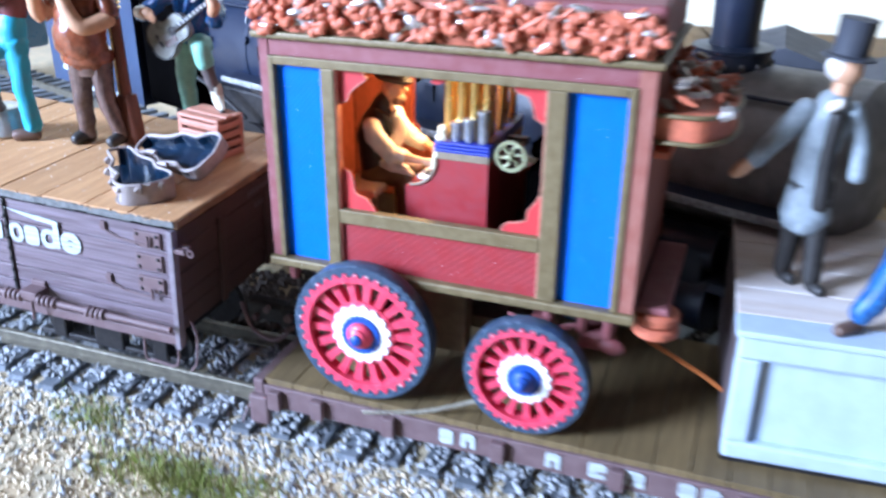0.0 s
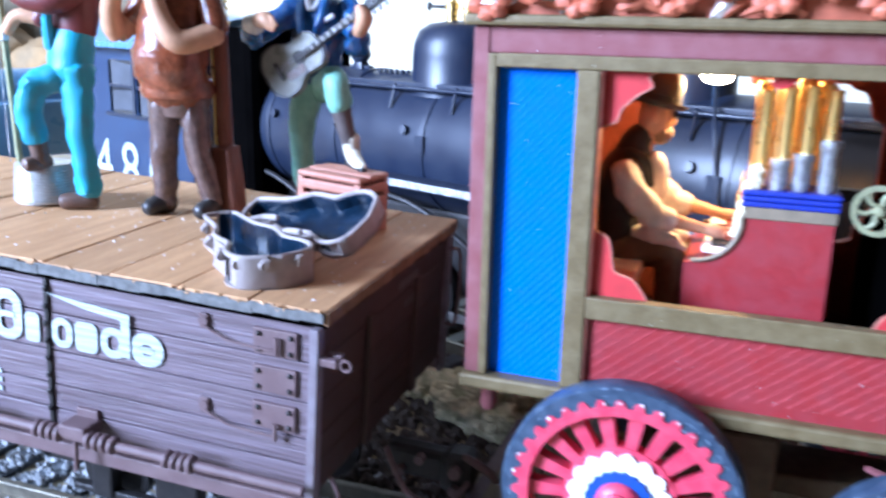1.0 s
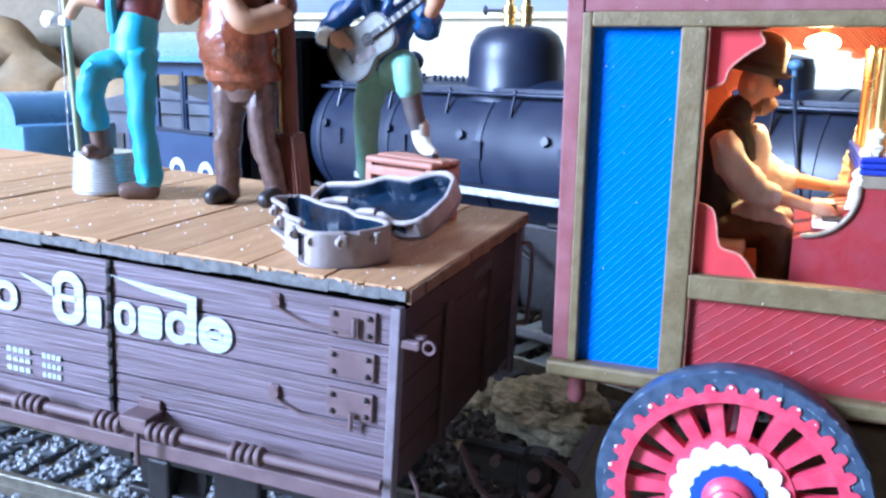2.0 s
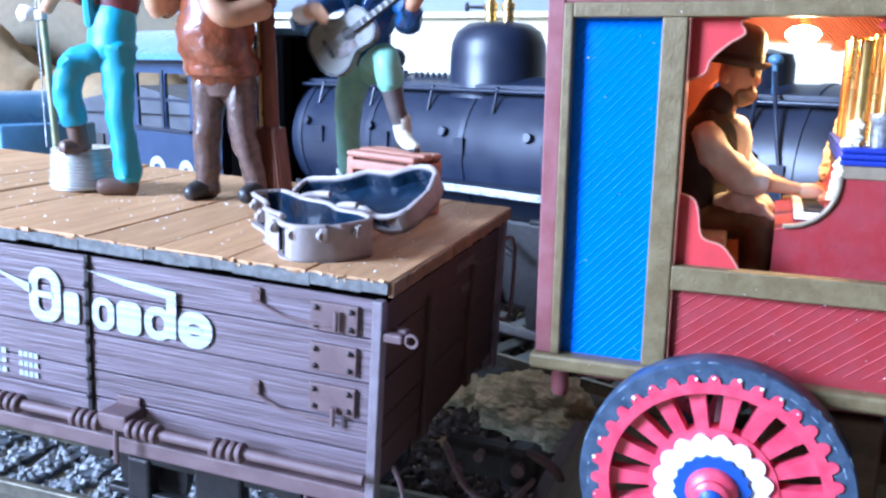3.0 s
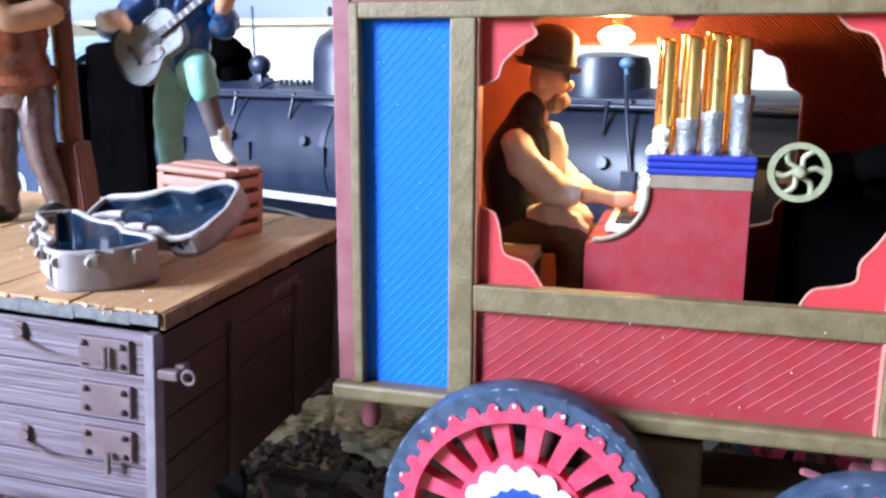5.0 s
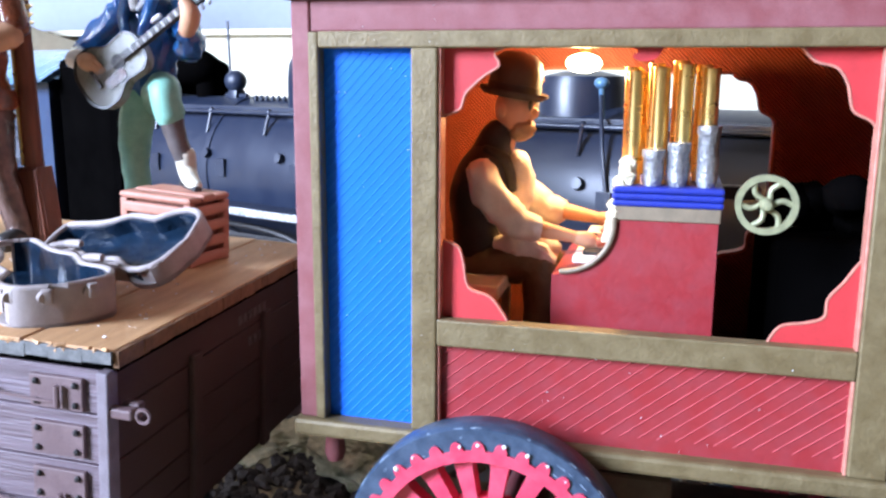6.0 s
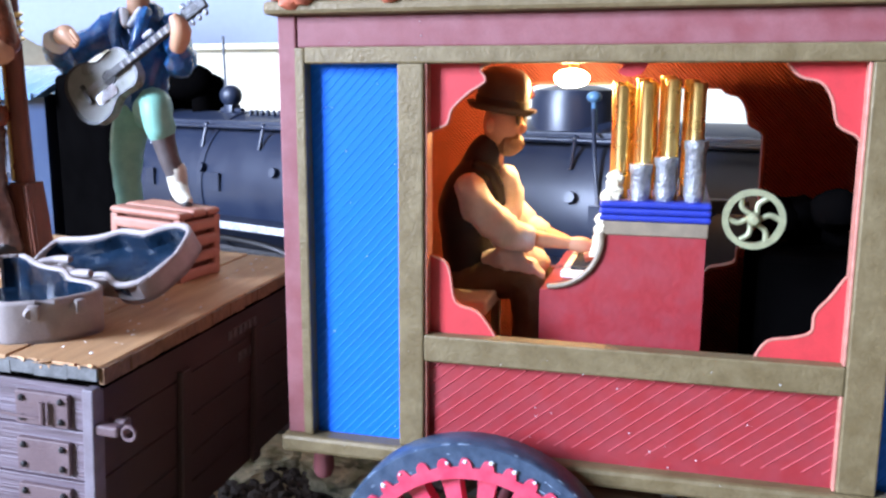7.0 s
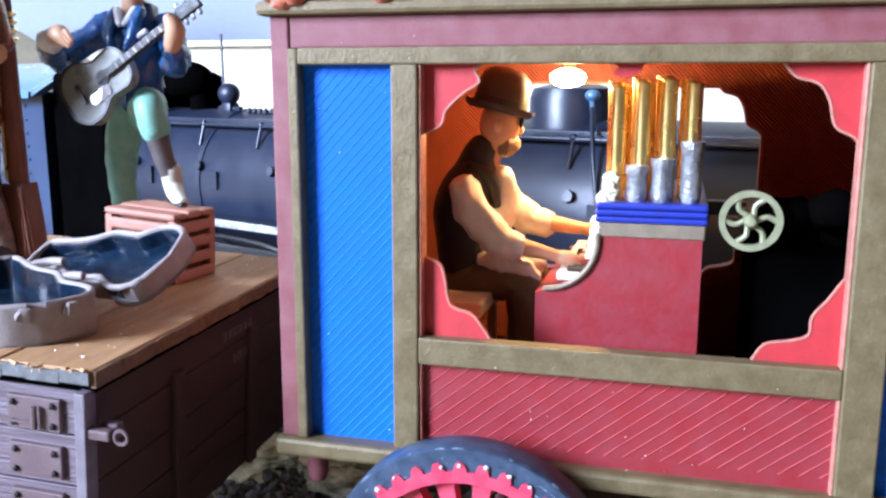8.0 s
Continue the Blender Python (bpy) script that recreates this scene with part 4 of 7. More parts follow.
fr("ceiling_board", X0 + 0.003, X1 - 0.003, 0.1708, 0.1715, YF + 0.005, YB - 0.004, LININGDARK, "", 0)
fr("floor_board", X0, X1, 0.0842, 0.0872, YF + 0.004, YB - 0.004, IRON, "dark wagon floor", 0)
fr("underframe", X0 + 0.008, X1 - 0.008, 0.074, 0.0842, 0.268, 0.320, MAROON, "maroon underframe")
for x, z in ((-0.1695, 0.0715), (-0.0475, 0.0700), (-0.0375, 0.0690), (-0.0605, 0.0720)):
    t = lathe(B(), [(0.0026, 0.010), (0.0026, 0.006), (0.0021, 0.005), (0.0024, 0.001), (0.0018, -0.0008), (0.0006, -0.0012)], pose(x, YF + 0.007, z), 14)
    part("turned_drop", t, MAROON, wag, "small turned maroon drop", smooth=True)
# axles and springs
for x, z in ((-0.1305, 0.0610), (-0.0640, 0.0555)):
    part("axle", cone(B(), (x, 0.246, z), (x, 0.342, z), 0.0022, seg=12), MAROON, wag, "maroon axle", smooth=True)
t = B()
for k in range(5):
    a = 0.013 - k * 0.0022
    limb(t, [(-0.0625 - a, 0.262, 0.0690 - k * 0.0016 + 0.003, 0.0009), (-0.0625, 0.262, 0.0690 - k * 0.0016, 0.0009), (-0.0625 + a, 0.262, 0.0690 - k * 0.0016 + 0.003, 0.0009)], seg=6)
box(t, -0.0665, -0.0585, 0.258, 0.266, 0.056, 0.074, 0.001)
part("leaf_spring", t, MAROON, wag, "maroon leaf spring")
t = box(B(), -0.130, -0.062, 0.280, 0.300, 0.052, 0.058, 0.001)
box(t, -0.121, -0.095, 0.268, 0.276, 0.046, 0.073, 0.001)
part("reach_pole", t, KHAKI, wag, "brown reach under the body")
# footboard and fore part
t = box(B(), X1, X1 + 0.012, 0.262, 0.326, 0.0815, 0.0845, 0.0008)
part("foot_board", t, MAROON, wag, "maroon foot board")


# round-fronted driver's box with silver scrollwork heaped on it
YN, YO = 0.2610, 0.3180
front = [(X1, YN), (X1 + 0.012, YN)] + arc(X1 + 0.0125, (YN + YO) / 2, (YO - YN) / 2, -80, 80, 14) + [(X1 + 0.012, YO), (X1, YO)]
front = [(x if x < X1 + 0.0121 else X1 + 0.012 + (x - X1 - 0.012) * 0.45, y) for x, y in front]
seat = part("driver_seat", prism(B(), front, 0.0090, pose(0, 0, 0.1475)), CARVING, wag, "terracotta round-fronted driver's box")
for z, g in ((0.1470, 1.03), (0.1560, 1.02)):
    lip = [(X1 + (x - X1) * g, (YN + YO) / 2 + (y - (YN + YO) / 2) * g) for x, y in front]
    part("gilt_edge", limb(B(), [(x, y, z, 0.0009) for x, y in lip], seg=8, n=1), GOLD, seat, "worn gilt edge", smooth=True)
part("seat_bracket", box(B(), X1, X1 + 0.006, YN + 0.002, YO - 0.002, 0.1400, 0.1432, 0.0010), CARVING, seat)
rng = random.Random(8)
t, t2 = B(), B()
for k in range(60):
    u = rng.random()
    c = (X1 + 0.001 + 0.021 * u, rng.uniform(YN, YO - 0.004), 0.1570 + rng.random() * 0.0145 * (1 - u) ** 0.7)
    ball(t if k % 2 else t2, c, (rng.uniform(0.0020, 0.0040), 0.0016, rng.uniform(0.0010, 0.0018)), m=pose(0, 0, 0, 0, rng.uniform(-60, 60), 0), seg=8, lumpy=0.6)
tagged(part("seat_scrollwork", t, SILVERLEAF, seat, "silver scrolls on the driver's box", smooth=True), kind="stuff")
tagged(part("seat_carving", t2, CARVING, seat, "terracotta carving among the scrolls", smooth=True), kind="stuff")
for z in (0.0735, 0.0790):
    t = lathe(B(), [(0.0070, -0.0024), (0.0084, -0.0012), (0.0084, 0.0012), (0.0070, 0.0024)], pose(X1 + 0.0075, 0.268, z), 24)
    part("front_step", t, CARVING, wag, "terracotta rounded front step", smooth=True)
t = limb(B(), [(X1 + 0.004, 0.285, 0.058, 0.0011), (0.0, 0.283, 0.047, 0.0010), (0.018, 0.281, 0.036, 0.0010)], seg=8)
part("tongue", t, ORANGEROD, wag, "orange wagon tongue", smooth=True)
t = box(B(), X1 - 0.020, X1 - 0.008, 0.262, 0.292, 0.062, 0.070, 0.002)
ball(t, (X1 - 0.007, 0.262, 0.0655), (0.0050, 0.003, 0.0034), seg=12)
part("fore_carriage", t, MAROON, wag)

# the carved crest along the roof edge
def carving(y, sgn):
    t = B()
    s = B()
    rng = random.Random(5)
    box(t, X0 + 0.002, X1 - 0.002, y + 0.0006, y + 0.006, 0.1738, 0.1880, 0.0008)
    n = 14
    for k in range(n):
        cx = X0 + 0.005 + k * (X1 - X0 - 0.010) / (n - 1)
        up = 0.0040 * math.sin(math.pi * k / (n - 1))
        for j in range(9):
            a = j / 8 * 5.2 + (0 if k % 2 else math.pi)
            r = 0.0056 * (1 - j / 11)
            ball(t, (cx + r * math.cos(a), y - 0.0006 + 0.0004 * j * -1 * sgn, 0.1800 + up * 0.5 + 1.3 * r * math.sin(a)), (0.0026 - 0.0001 * j, 0.0021, 0.0020), seg=10, lumpy=0.25)
        for j in range(10):
            d = s if rng.random() < 0.34 else t
            a = rng.uniform(-0.9, 0.9)
            mm = pose(0, 0, 0, rng.uniform(-20, 20), rng.uniform(-60, 60), rng.uniform(-15, 15))
            ball(d, (cx + rng.uniform(-0.005, 0.005), y - rng.uniform(0.0002, 0.0022), 0.1760 + rng.random() * (0.0125 + up)), (rng.uniform(0.0032, 0.0062), 0.0013, rng.uniform(0.0009, 0.0016)), m=mm, seg=10, lumpy=0.4)
    tagged(part("carved_crest", t, CARVING, wag, "terracotta carved scroll crest", smooth=True), kind="stuff")
    tagged(part("crest_leaves", s, SILVERLEAF, wag, "silver leaf highlights of the crest", smooth=True), kind="stuff")


carving(YF - 0.0004, 1)
fr("roof", X0, X1, 0.1738, 0.1900, YF + 0.008, YB, MAROON, "maroon roof", 0.002)

V, Fc = [], []
rng = random.Random(21)
for _ in range(150):
    x, z = rng.uniform(X0, X1), rng.uniform(0.080, 0.170)
    if -0.1436 < x < -0.0640 and z > 0.1078:
        continue
    gold = z < 0.0835 or z > 0.162 or 0.1022 < z < 0.1078
    y, q = (YF - 0.0023 if z < 0.0835 else YF - 0.0010 if gold else YF + (0.0020 if x < -0.149 or x > -0.0572 else 0.0008)), rng.uniform(0.00006, 0.00022)
    o = len(V)
    V += [(x - q, y, z), (x + q * 0.8, y, z - q * 0.6), (x + q * 0.3, y, z + q), (x, y - q, z)]
    Fc += [(o, o + 1, o + 3), (o + 1, o + 2, o + 3), (o + 2, o, o + 3)]
me = bpy.data.meshes.new("dust_specks")
me.from_pydata(V, [], Fc)
me.materials.append(WHITE)
ob = tagged(new("dust_specks", me), "tiny pale dust specks on the wagon side", kind="stuff")
ob.parent = wag

# wheels: tyre, tooth ring, spokes, white scalloped disc, blue ring, hub
def wheel(r, spokes, label):
    w = thing("wheel_master", label, "wheel")
    face = pose(0, 0, 0, 90, 0, 0)
    lathe_m = pose(0, 0, 0, 90, 0, 0)
    t = B()
    rings = [(0.84 * r, -0.0035), (0.985 * r, -0.0035), (r, -0.0028), (r, 0.0028), (0.985 * r, 0.0035), (0.84 * r, 0.0035), (0.84 * r, -0.0035)]
    seg = 64
    vs = [[t.verts.new((q * math.cos(2 * math.pi * i / seg), z, q * math.sin(2 * math.pi * i / seg))) for i in range(seg)] for q, z in rings[:-1]]
    for a in range(len(vs)):
        b = vs[(a + 1) % len(vs)]
        for i in range(seg):
            t.faces.new((vs[a][i], vs[a][(i + 1) % seg], b[(i + 1) % seg], b[i]))
    tyre = part("tyre", t, TYRE, w, "scuffed blue grey tyre", smooth=True)
    # tooth ring: the red felloe with a toothed outer edge
    out, n = [], spokes * 2
    for i in range(n):
        a = 360 / n * i
        for da, q in ((-0.32, 0.842), (-0.27, 0.868), (-0.20, 0.890), (-0.08, 0.903), (0.08, 0.903), (0.20, 0.890), (0.27, 0.868), (0.32, 0.842)):
            out.append((q * r * math.cos(radians(a + da * 360 / n)), q * r * math.sin(radians(a + da * 360 / n))))
    t = prism(B(), out, 0.0062, pose(0, 0.0022, 0) @ UPRIGHT, holes=[circle(0, 0, 0.765 * r, 48)])
    part("felloe", t, SPOKE, w, "pink red felloe with small teeth")
    t = B()
    for i in range(n):
        a = radians(360 / n * i + random.uniform(-2, 2))
        if random.random() < 0.55:
            g, q = random.uniform(0.007, 0.018), random.uniform(0.872, 0.90)
            ball(t, (q * r * math.cos(a), -0.0040, q * r * math.sin(a)), (g * r, 0.0004, g * r * random.uniform(0.6, 1.3)), seg=8, lumpy=0.5)
    tagged(part("bead_ring", t, WHITE, w, "worn white flecks round the felloe"), kind="stuff")
    t = B()
    for i in range(110):
        a, d, q = random.uniform(0, 6.28), random.uniform(0.01, 0.09), random.choice((0.982, 0.986, 0.99, 0.93, 0.86))
        limb(t, [(q * r * math.cos(a + d * j / 3), -0.00346 + 0.0003 * (q > 0.97), q * r * math.sin(a + d * j / 3), random.uniform(0.00004, 0.00016)) for j in range(4)], seg=5, n=1)
    tagged(part("worn_rim", t, RIMWEAR, w, "pale worn scuffs on the tyre"), kind="stuff")
    for i in range(spokes):
        a = radians(360 / spokes * (i + 0.5))
        t = B()
        prism(t, [(0.42 * r, -0.044 * r), (0.68 * r, -0.058 * r), (0.78 * r, -0.076 * r), (0.78 * r, 0.076 * r), (0.68 * r, 0.058 * r), (0.42 * r, 0.044 * r)], 0.0036, pose(0, 0, 0, 0, -math.degrees(a), 0) @ pose(0, 0.0018, 0) @ UPRIGHT)
        part("spoke", t, SPOKE, w)
    part("disc", prism(B(), circle(0, 0, 0.47 * r, 40), 0.0042, pose(0, 0.002, 0) @ UPRIGHT), SPOKE, w)
    out = []
    k = 16
    for i in range(k):
        a = 360 / k * i
        for j in range(6):
            b = radians(a + (j / 6 - 0.5) * 360 / k)
            q = (0.385 + 0.052 * math.cos((j / 6 - 0.5) * math.pi)) * r
            out.append((q * math.cos(b), q * math.sin(b)))
    part("white_rosette", prism(B(), out, 0.0052, pose(0, 0.002, 0) @ UPRIGHT), WHITE, w, "white scalloped rosette")
    out = []
    for i in range(40):
        q = (0.265 if i % 2 else 0.285) * r
        out.append((q * math.cos(2 * math.pi * i / 40), q * math.sin(2 * math.pi * i / 40)))
    part("blue_rosette", prism(B(), out, 0.0060, pose(0, 0.002, 0) @ UPRIGHT), HUBBLUE, w, "blue toothed rosette")
    hub = lathe(B(), [(0.19 * r, 0), (0.19 * r, 0.0046), (0.17 * r, 0.0058), (0.13 * r, 0.0064), (0.13 * r, 0.0074), (0.10 * r, 0.0082), (0.02 * r, 0.0084)], lathe_m, 24)
    part("hub", hub, SPOKE if r > 0.026 else HUBBLUE, w, smooth=True)
    cap = lathe(B(), [(0.085 * r, 0.0080), (0.085 * r, 0.0088), (0.05 * r, 0.0096), (0.01 * r, 0.0098)], lathe_m, 20)
    part("hub_cap", cap, HUBBLUE, w, "dark blue hub cap", smooth=True)
    return w


for r, n, x, z, lab in ((0.0294, 18, -0.1305, 0.0610, "large"), (0.0239, 16, -0.0640, 0.0555, "small")):
    w = wheel(r, n, "")
    for y, turn in ((0.2470, 0), (0.3410, 180)):
        for o in w.children:
            c = o.copy()
            scene.collection.objects.link(c)
            c.name = o.name
            c.parent = None
            c["wheel"] = 1
            del c["wheel"]
            c.parent = None
            c.matrix_world = pose(x, y, z, 0, 7, turn) @ o.matrix_basis
            rows_parent.setdefault((x, y), []).append(c)
    for o in list(w.children):
        bpy.data.objects.remove(o)
    bpy.data.objects.remove(w)
for (x, y), obs in rows_parent.items():
    tyre = next(o for o in obs if o.name.startswith("tyre"))
    carrier = new("wheel", tyre.data)
    carrier.matrix_world = tyre.matrix_world
    carrier.parent = wag
    tagged(carrier, "sunburst wheel with pink spokes and a white rosette")
    bpy.data.objects.remove(tyre)
    inv = carrier.matrix_basis.inverted()
    for o in obs:
        try:
            if o is tyre:
                continue
            mw = o.matrix_basis.copy()
        except ReferenceError:
            continue
        o.parent = carrier
        o.matrix_basis = inv @ mw

# inside lamp
lampthing = thing("ceiling_bulb", "small lit warm bulb under the wagon ceiling", "bulb", pose(-0.1195, 0.297, 0.1702))
part("socket", cone(B(), (0, 0, -0.0082), (0, 0, 0), 0.0012, 0.0022, 12), BRASS, lampthing, "small brass socket")
bulb = part("glass", ball(B(), (-0.0004, 0, -0.0104), (0.0042, 0.0026, 0.0022), seg=14), BULB, lampthing, "glowing warm glass", smooth=True)
bulb.visible_shadow = False

# the organ
org = thing("calliope_organ", "red cabinet organ with brass and silver pipes", "organ")
OY0, OY1 = 0.2715, 0.3190
prof = [(-0.1225, 0.0873), (-0.0890, 0.0873), (-0.0890, 0.1283), (-0.1092, 0.1283)] + arc(-0.1205, 0.1268, 0.0112, 2, -84, 10) + [(-0.1225, 0.1150)]
part("cabinet", prism(B(), prof, OY1 - OY0, pose(0, OY1, 0) @ UPRIGHT), REDPANEL, org, "dark red organ cabinet with a curved front")
lip = arc(-0.1205, 0.1268, 0.0108, 5, -90, 10)
for y in (OY0 - 0.0004, OY1):
    part("cabinet_lip", limb(B(), [(a, y, b, 0.0006) for a, b in lip], seg=8, n=1), BAND, org, "pale gold lip")
part("band", box(B(), -0.1098, -0.0886, OY0 - 0.0004, OY1 + 0.0004, 0.1276, 0.1306, 0.0003), BAND, org, "grey gold band")
for z in (0.1306, 0.1320, 0.1334):
    part("blue_moulding", box(B(), -0.1104, -0.0882, OY0 - 0.0010, OY1 + 0.001, z, z + 0.0013, 0.0005), ORGANBLUE, org, "dark blue moulding")
part("keyboard", box(B(), -0.1185, -0.1100, OY0 + 0.003, OY1 - 0.003, 0.1172, 0.1188, 0.0003), WHITE, org, "small white keyboard")
t = B()
for k in range(12):
    box(t, -0.1165, -0.1105, OY0 + 0.0045 + k * 0.0021, OY0 + 0.0055 + k * 0.0021, 0.1188, 0.1196)
part("black_keys", t, VEST, org, "black keys")
for k in range(5):
    part("stop_knob", cone(B(), (-0.1105 - k * 0.0002, OY0 + 0.004 + k * 0.006, 0.1225), (-0.1135, OY0 + 0.004 + k * 0.006, 0.1218), 0.0008, 0.0011, 8), ORANGE, org)
t = B()
for k in range(26):
    u = k / 25
    ball(t, (-0.1105 + 0.0035 * u + random.uniform(-0.0008, 0.0008), OY0 + 0.001 + random.uniform(0, 0.0008), 0.1235 + 0.016 * u), (0.0015, 0.0012, 0.0015), seg=8, lumpy=0.6)
    ball(t, (-0.1105 + 0.0035 * u + random.uniform(-0.0008, 0.0008), OY1 - 0.002 + random.uniform(0, 0.0008), 0.1235 + 0.016 * u), (0.0015, 0.0012, 0.0015), seg=8, lumpy=0.6)
tagged(part("carved_scroll", t, CREAM, org, "carved cream and gold scroll"), kind="stuff")
for k in range(4):
    for row, (y, zt) in enumerate(((OY0 + 0.0060, 0.1580), (OY0 + 0.0145, 0.1588), (OY0 + 0.0240, 0.1578), (OY0 + 0.0330, 0.1585), (OY0 + 0.0415, 0.1578))):
        x = -0.1068 + k * 0.0050 - (row % 2) * 0.0012
        z = zt + (0.0, 0.0008, 0.0014, 0.0006)[k]
        part("pipe", lathe(B(), [(0.0016, 0.1346), (0.0016, z - 0.001), (0.0017, z - 0.0006), (0.0017, z), (0.0013, z)], pose(x, y, 0), 16), BRASS, org, "polished brass organ pipe", smooth=True)
for k, (x, h) in enumerate(((-0.1025, 0.0075), (-0.0975, 0.0090), (-0.0918, 0.0125))):
    t = lathe(B(), [(0.0017, 0), (0.0021, 0.0015), (0.0021, h - 0.002), (0.0024, h - 0.0015), (0.0024, h), (0.0018, h)], pose(x, OY0 + 0.003, 0.1346), 16)
    part("foot_pipe", t, PEWTER, org, "dull silver pipe", smooth=True)
t = prism(B(), circle(0, 0, 0.0060, 36), 0.0016, UPRIGHT, holes=[circle(0, 0, 0.0048, 30)])
fwo = part("flywheel", t, PALEGOLD, org, "pale green gold flywheel with curved spokes", smooth=True)
fwo.matrix_world = pose(-0.0802, 0.2722, 0.1320)
for k in range(6):
    a = k * math.pi / 3
    pts = [(0.0012, 0.0, 0.0005), (0.0031, 0.28, 0.00055), (0.0050, 0.0, 0.0006)]
    part("spoke", limb(B(), [(r * math.cos(a + d), -0.0008, r * math.sin(a + d), w) for r, d, w in pts], seg=8, n=3), PALEGOLD, fwo, smooth=True)
part("hub", lathe(B(), [(0.0014, -0.001), (0.0014, 0.002), (0.0008, 0.003), (0.0002, 0.0031)], pose(0, 0, 0, 90, 0, 0), 14), PALEGOLD, fwo, smooth=True)
part("flywheel_shaft", cone(B(), (-0.0802, 0.273, 0.1315), (-0.0802, 0.296, 0.1315), 0.0008, seg=8), IRON, org)
part("shaft_arm", box(B(), -0.0890, -0.0795, 0.292, 0.296, 0.1300, 0.1330, 0.0004), IRON, org)
stool = thing("bench", "cream painted bench behind the organ", "bench", pose(-0.1425, 0.285, 0.0872))
part("seat", box(B(), -0.0065, 0.0095, -0.0190, 0.014, 0.0225, 0.0258, 0.0006), CREAM, stool)
for x in (-0.005, 0.0055):
    for y in (-0.017, 0.012):
        part("leg", box(B(), x - 0.001, x + 0.001, y - 0.001, y + 0.001, 0, 0.0225), CREAM, stool)
# near-black unit at the back, sized to keep that end of the inside dark
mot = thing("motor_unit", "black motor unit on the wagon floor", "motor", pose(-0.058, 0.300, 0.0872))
part("housing", box(B(), -0.020, 0.018, -0.016, 0.018, 0, 0.036, 0.002), SHADEBLACK, mot, "black motor housing")
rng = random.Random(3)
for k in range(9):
    part("coil", ball(B(), (-0.015 + k * 0.0037, rng.uniform(-0.010, 0.010), 0.037 + rng.uniform(0, 0.009)), (0.0055, 0.006, 0.0045), seg=12, lumpy=0.25), SHADEBLACK, mot, smooth=True)

# the organist, a jointed doll
doll = thing("organist_doll", "seated model organist in a dark vest and brown hat", "figurine", pose(-0.1405, 0.287, 0.1116))
MS = [VEST, SHIRT, KHAKI, SKIN, SHOEBLACK]
t = B()
limb(t, [(0.0005, 0, 0.001, 0.0072), (-0.0005, 0, 0.010, 0.0068), (-0.001, 0, 0.019, 0.0072), (0.0015, 0, 0.0262, 0.0058), (0.003, 0, 0.0295, 0.003)], 0, 16, 0.05, flat=1.25)
limb(t, [(0.0060, 0.0010, 0.012, 0.0026), (0.0074, 0.0016, 0.019, 0.0034), (0.0068, 0.0012, 0.0265, 0.0028)], 1, 14, 0.3)
limb(t, [(0.0014, 0, 0.0275, 0.0050), (0.0032, 0, 0.0328, 0.0037)], 0, 14, 0.12, n=3)
limb(t, [(0.0035, 0, 0.028, 0.0028), (0.0048, 0, 0.0335, 0.0027)], 3, 10, n=3)
for y in (-0.0048, 0.0052):
    limb(t, [(-0.001, y, 0.0005, 0.0058), (0.008, y * 1.1, 0.0035, 0.0052), (0.0135, y * 1.15, 0.0020, 0.0047), (0.0145, y * 1.15, -0.006, 0.0040), (0.0140, y * 1.15, -0.018, 0.0038)], 2, 12, 0.16)
    limb(t, [(0.0138, y * 1.15, -0.0205, 0.0026), (0.020, y * 1.15, -0.0213, 0.002)], 4, 10)
limb(t, [(0.0050, -0.0068, 0.0075, 0.0022), (0.0090, -0.0074, 0.0082, 0.0030), (0.0130, -0.0070, 0.0066, 0.0026), (0.0165, -0.0060, 0.0045, 0.0016)], 1, 14, 0.5)
limb(t, [(0.0060, 0.0010, 0.0080, 0.0030), (0.0110, 0.0020, 0.0080, 0.0034), (0.0160, 0.0020, 0.0050, 0.0020)], 1, 14, 0.5)
for y in (-0.0050, 0.0052):
    limb(t, [(0.0010, y, 0.0290, 0.0012), (0.0052, y * 0.8, 0.0262, 0.0016), (0.0068, y * 0.55, 0.0200, 0.0012)], 0, 10, 0.3)
part("body", t, MS, doll, "dark vest, pale shirt and khaki trousers", smooth=True)
# head with hat, turning on the neck
t = B()
ball(t, (0.0012, 0, 0.0032), (0.0047, 0.0042, 0.0056), 0, seg=18)
ball(t, (0.0056, 0, 0.0022), (0.0013, 0.0011, 0.0014), 0, seg=8)
ball(t, (0.0028, 0, -0.0014), (0.0032, 0.0036, 0.0028), 4, seg=12, lumpy=0.3)
for y in (-0.0022, 0.0022):
    lathe(t, [(0.0010, -0.0002), (0.0013, 0), (0.0010, 0.0002)], pose(0.0056, y, 0.0040, 0, 90, 0), 12, 2)
for s in (-1, 1):
    ball(t, (-0.0004, s * 0.0042, 0.0028), (0.0011, 0.0007, 0.0016), 0, seg=8)
hat = pose(0.0006, 0, 0.0062, 0, 9, 0)
lathe(t, [(0.0004, -0.0002), (0.0062, -0.0004), (0.0073, 0.0006), (0.0074, 0.0012), (0.0066, 0.0008), (0.0054, 0.0008), (0.0055, 0.0030), (0.0055, 0.0055), (0.0049, 0.0078), (0.0033, 0.0093), (0.0003, 0.0098)], hat @ Matrix.Diagonal((1.10, 0.92, 1, 1)), 28, 1)
lathe(t, [(0.0054, 0.0008), (0.0057, 0.0010), (0.0057, 0.0026), (0.0052, 0.0027)], hat @ Matrix.Diagonal((1.10, 0.92, 1, 1)), 26, 2)
head = part("head", t, [SKIN, HATBROWN, VEST, SHIRT, BEARD], doll, "turning head with a dark brown hat", smooth=True)
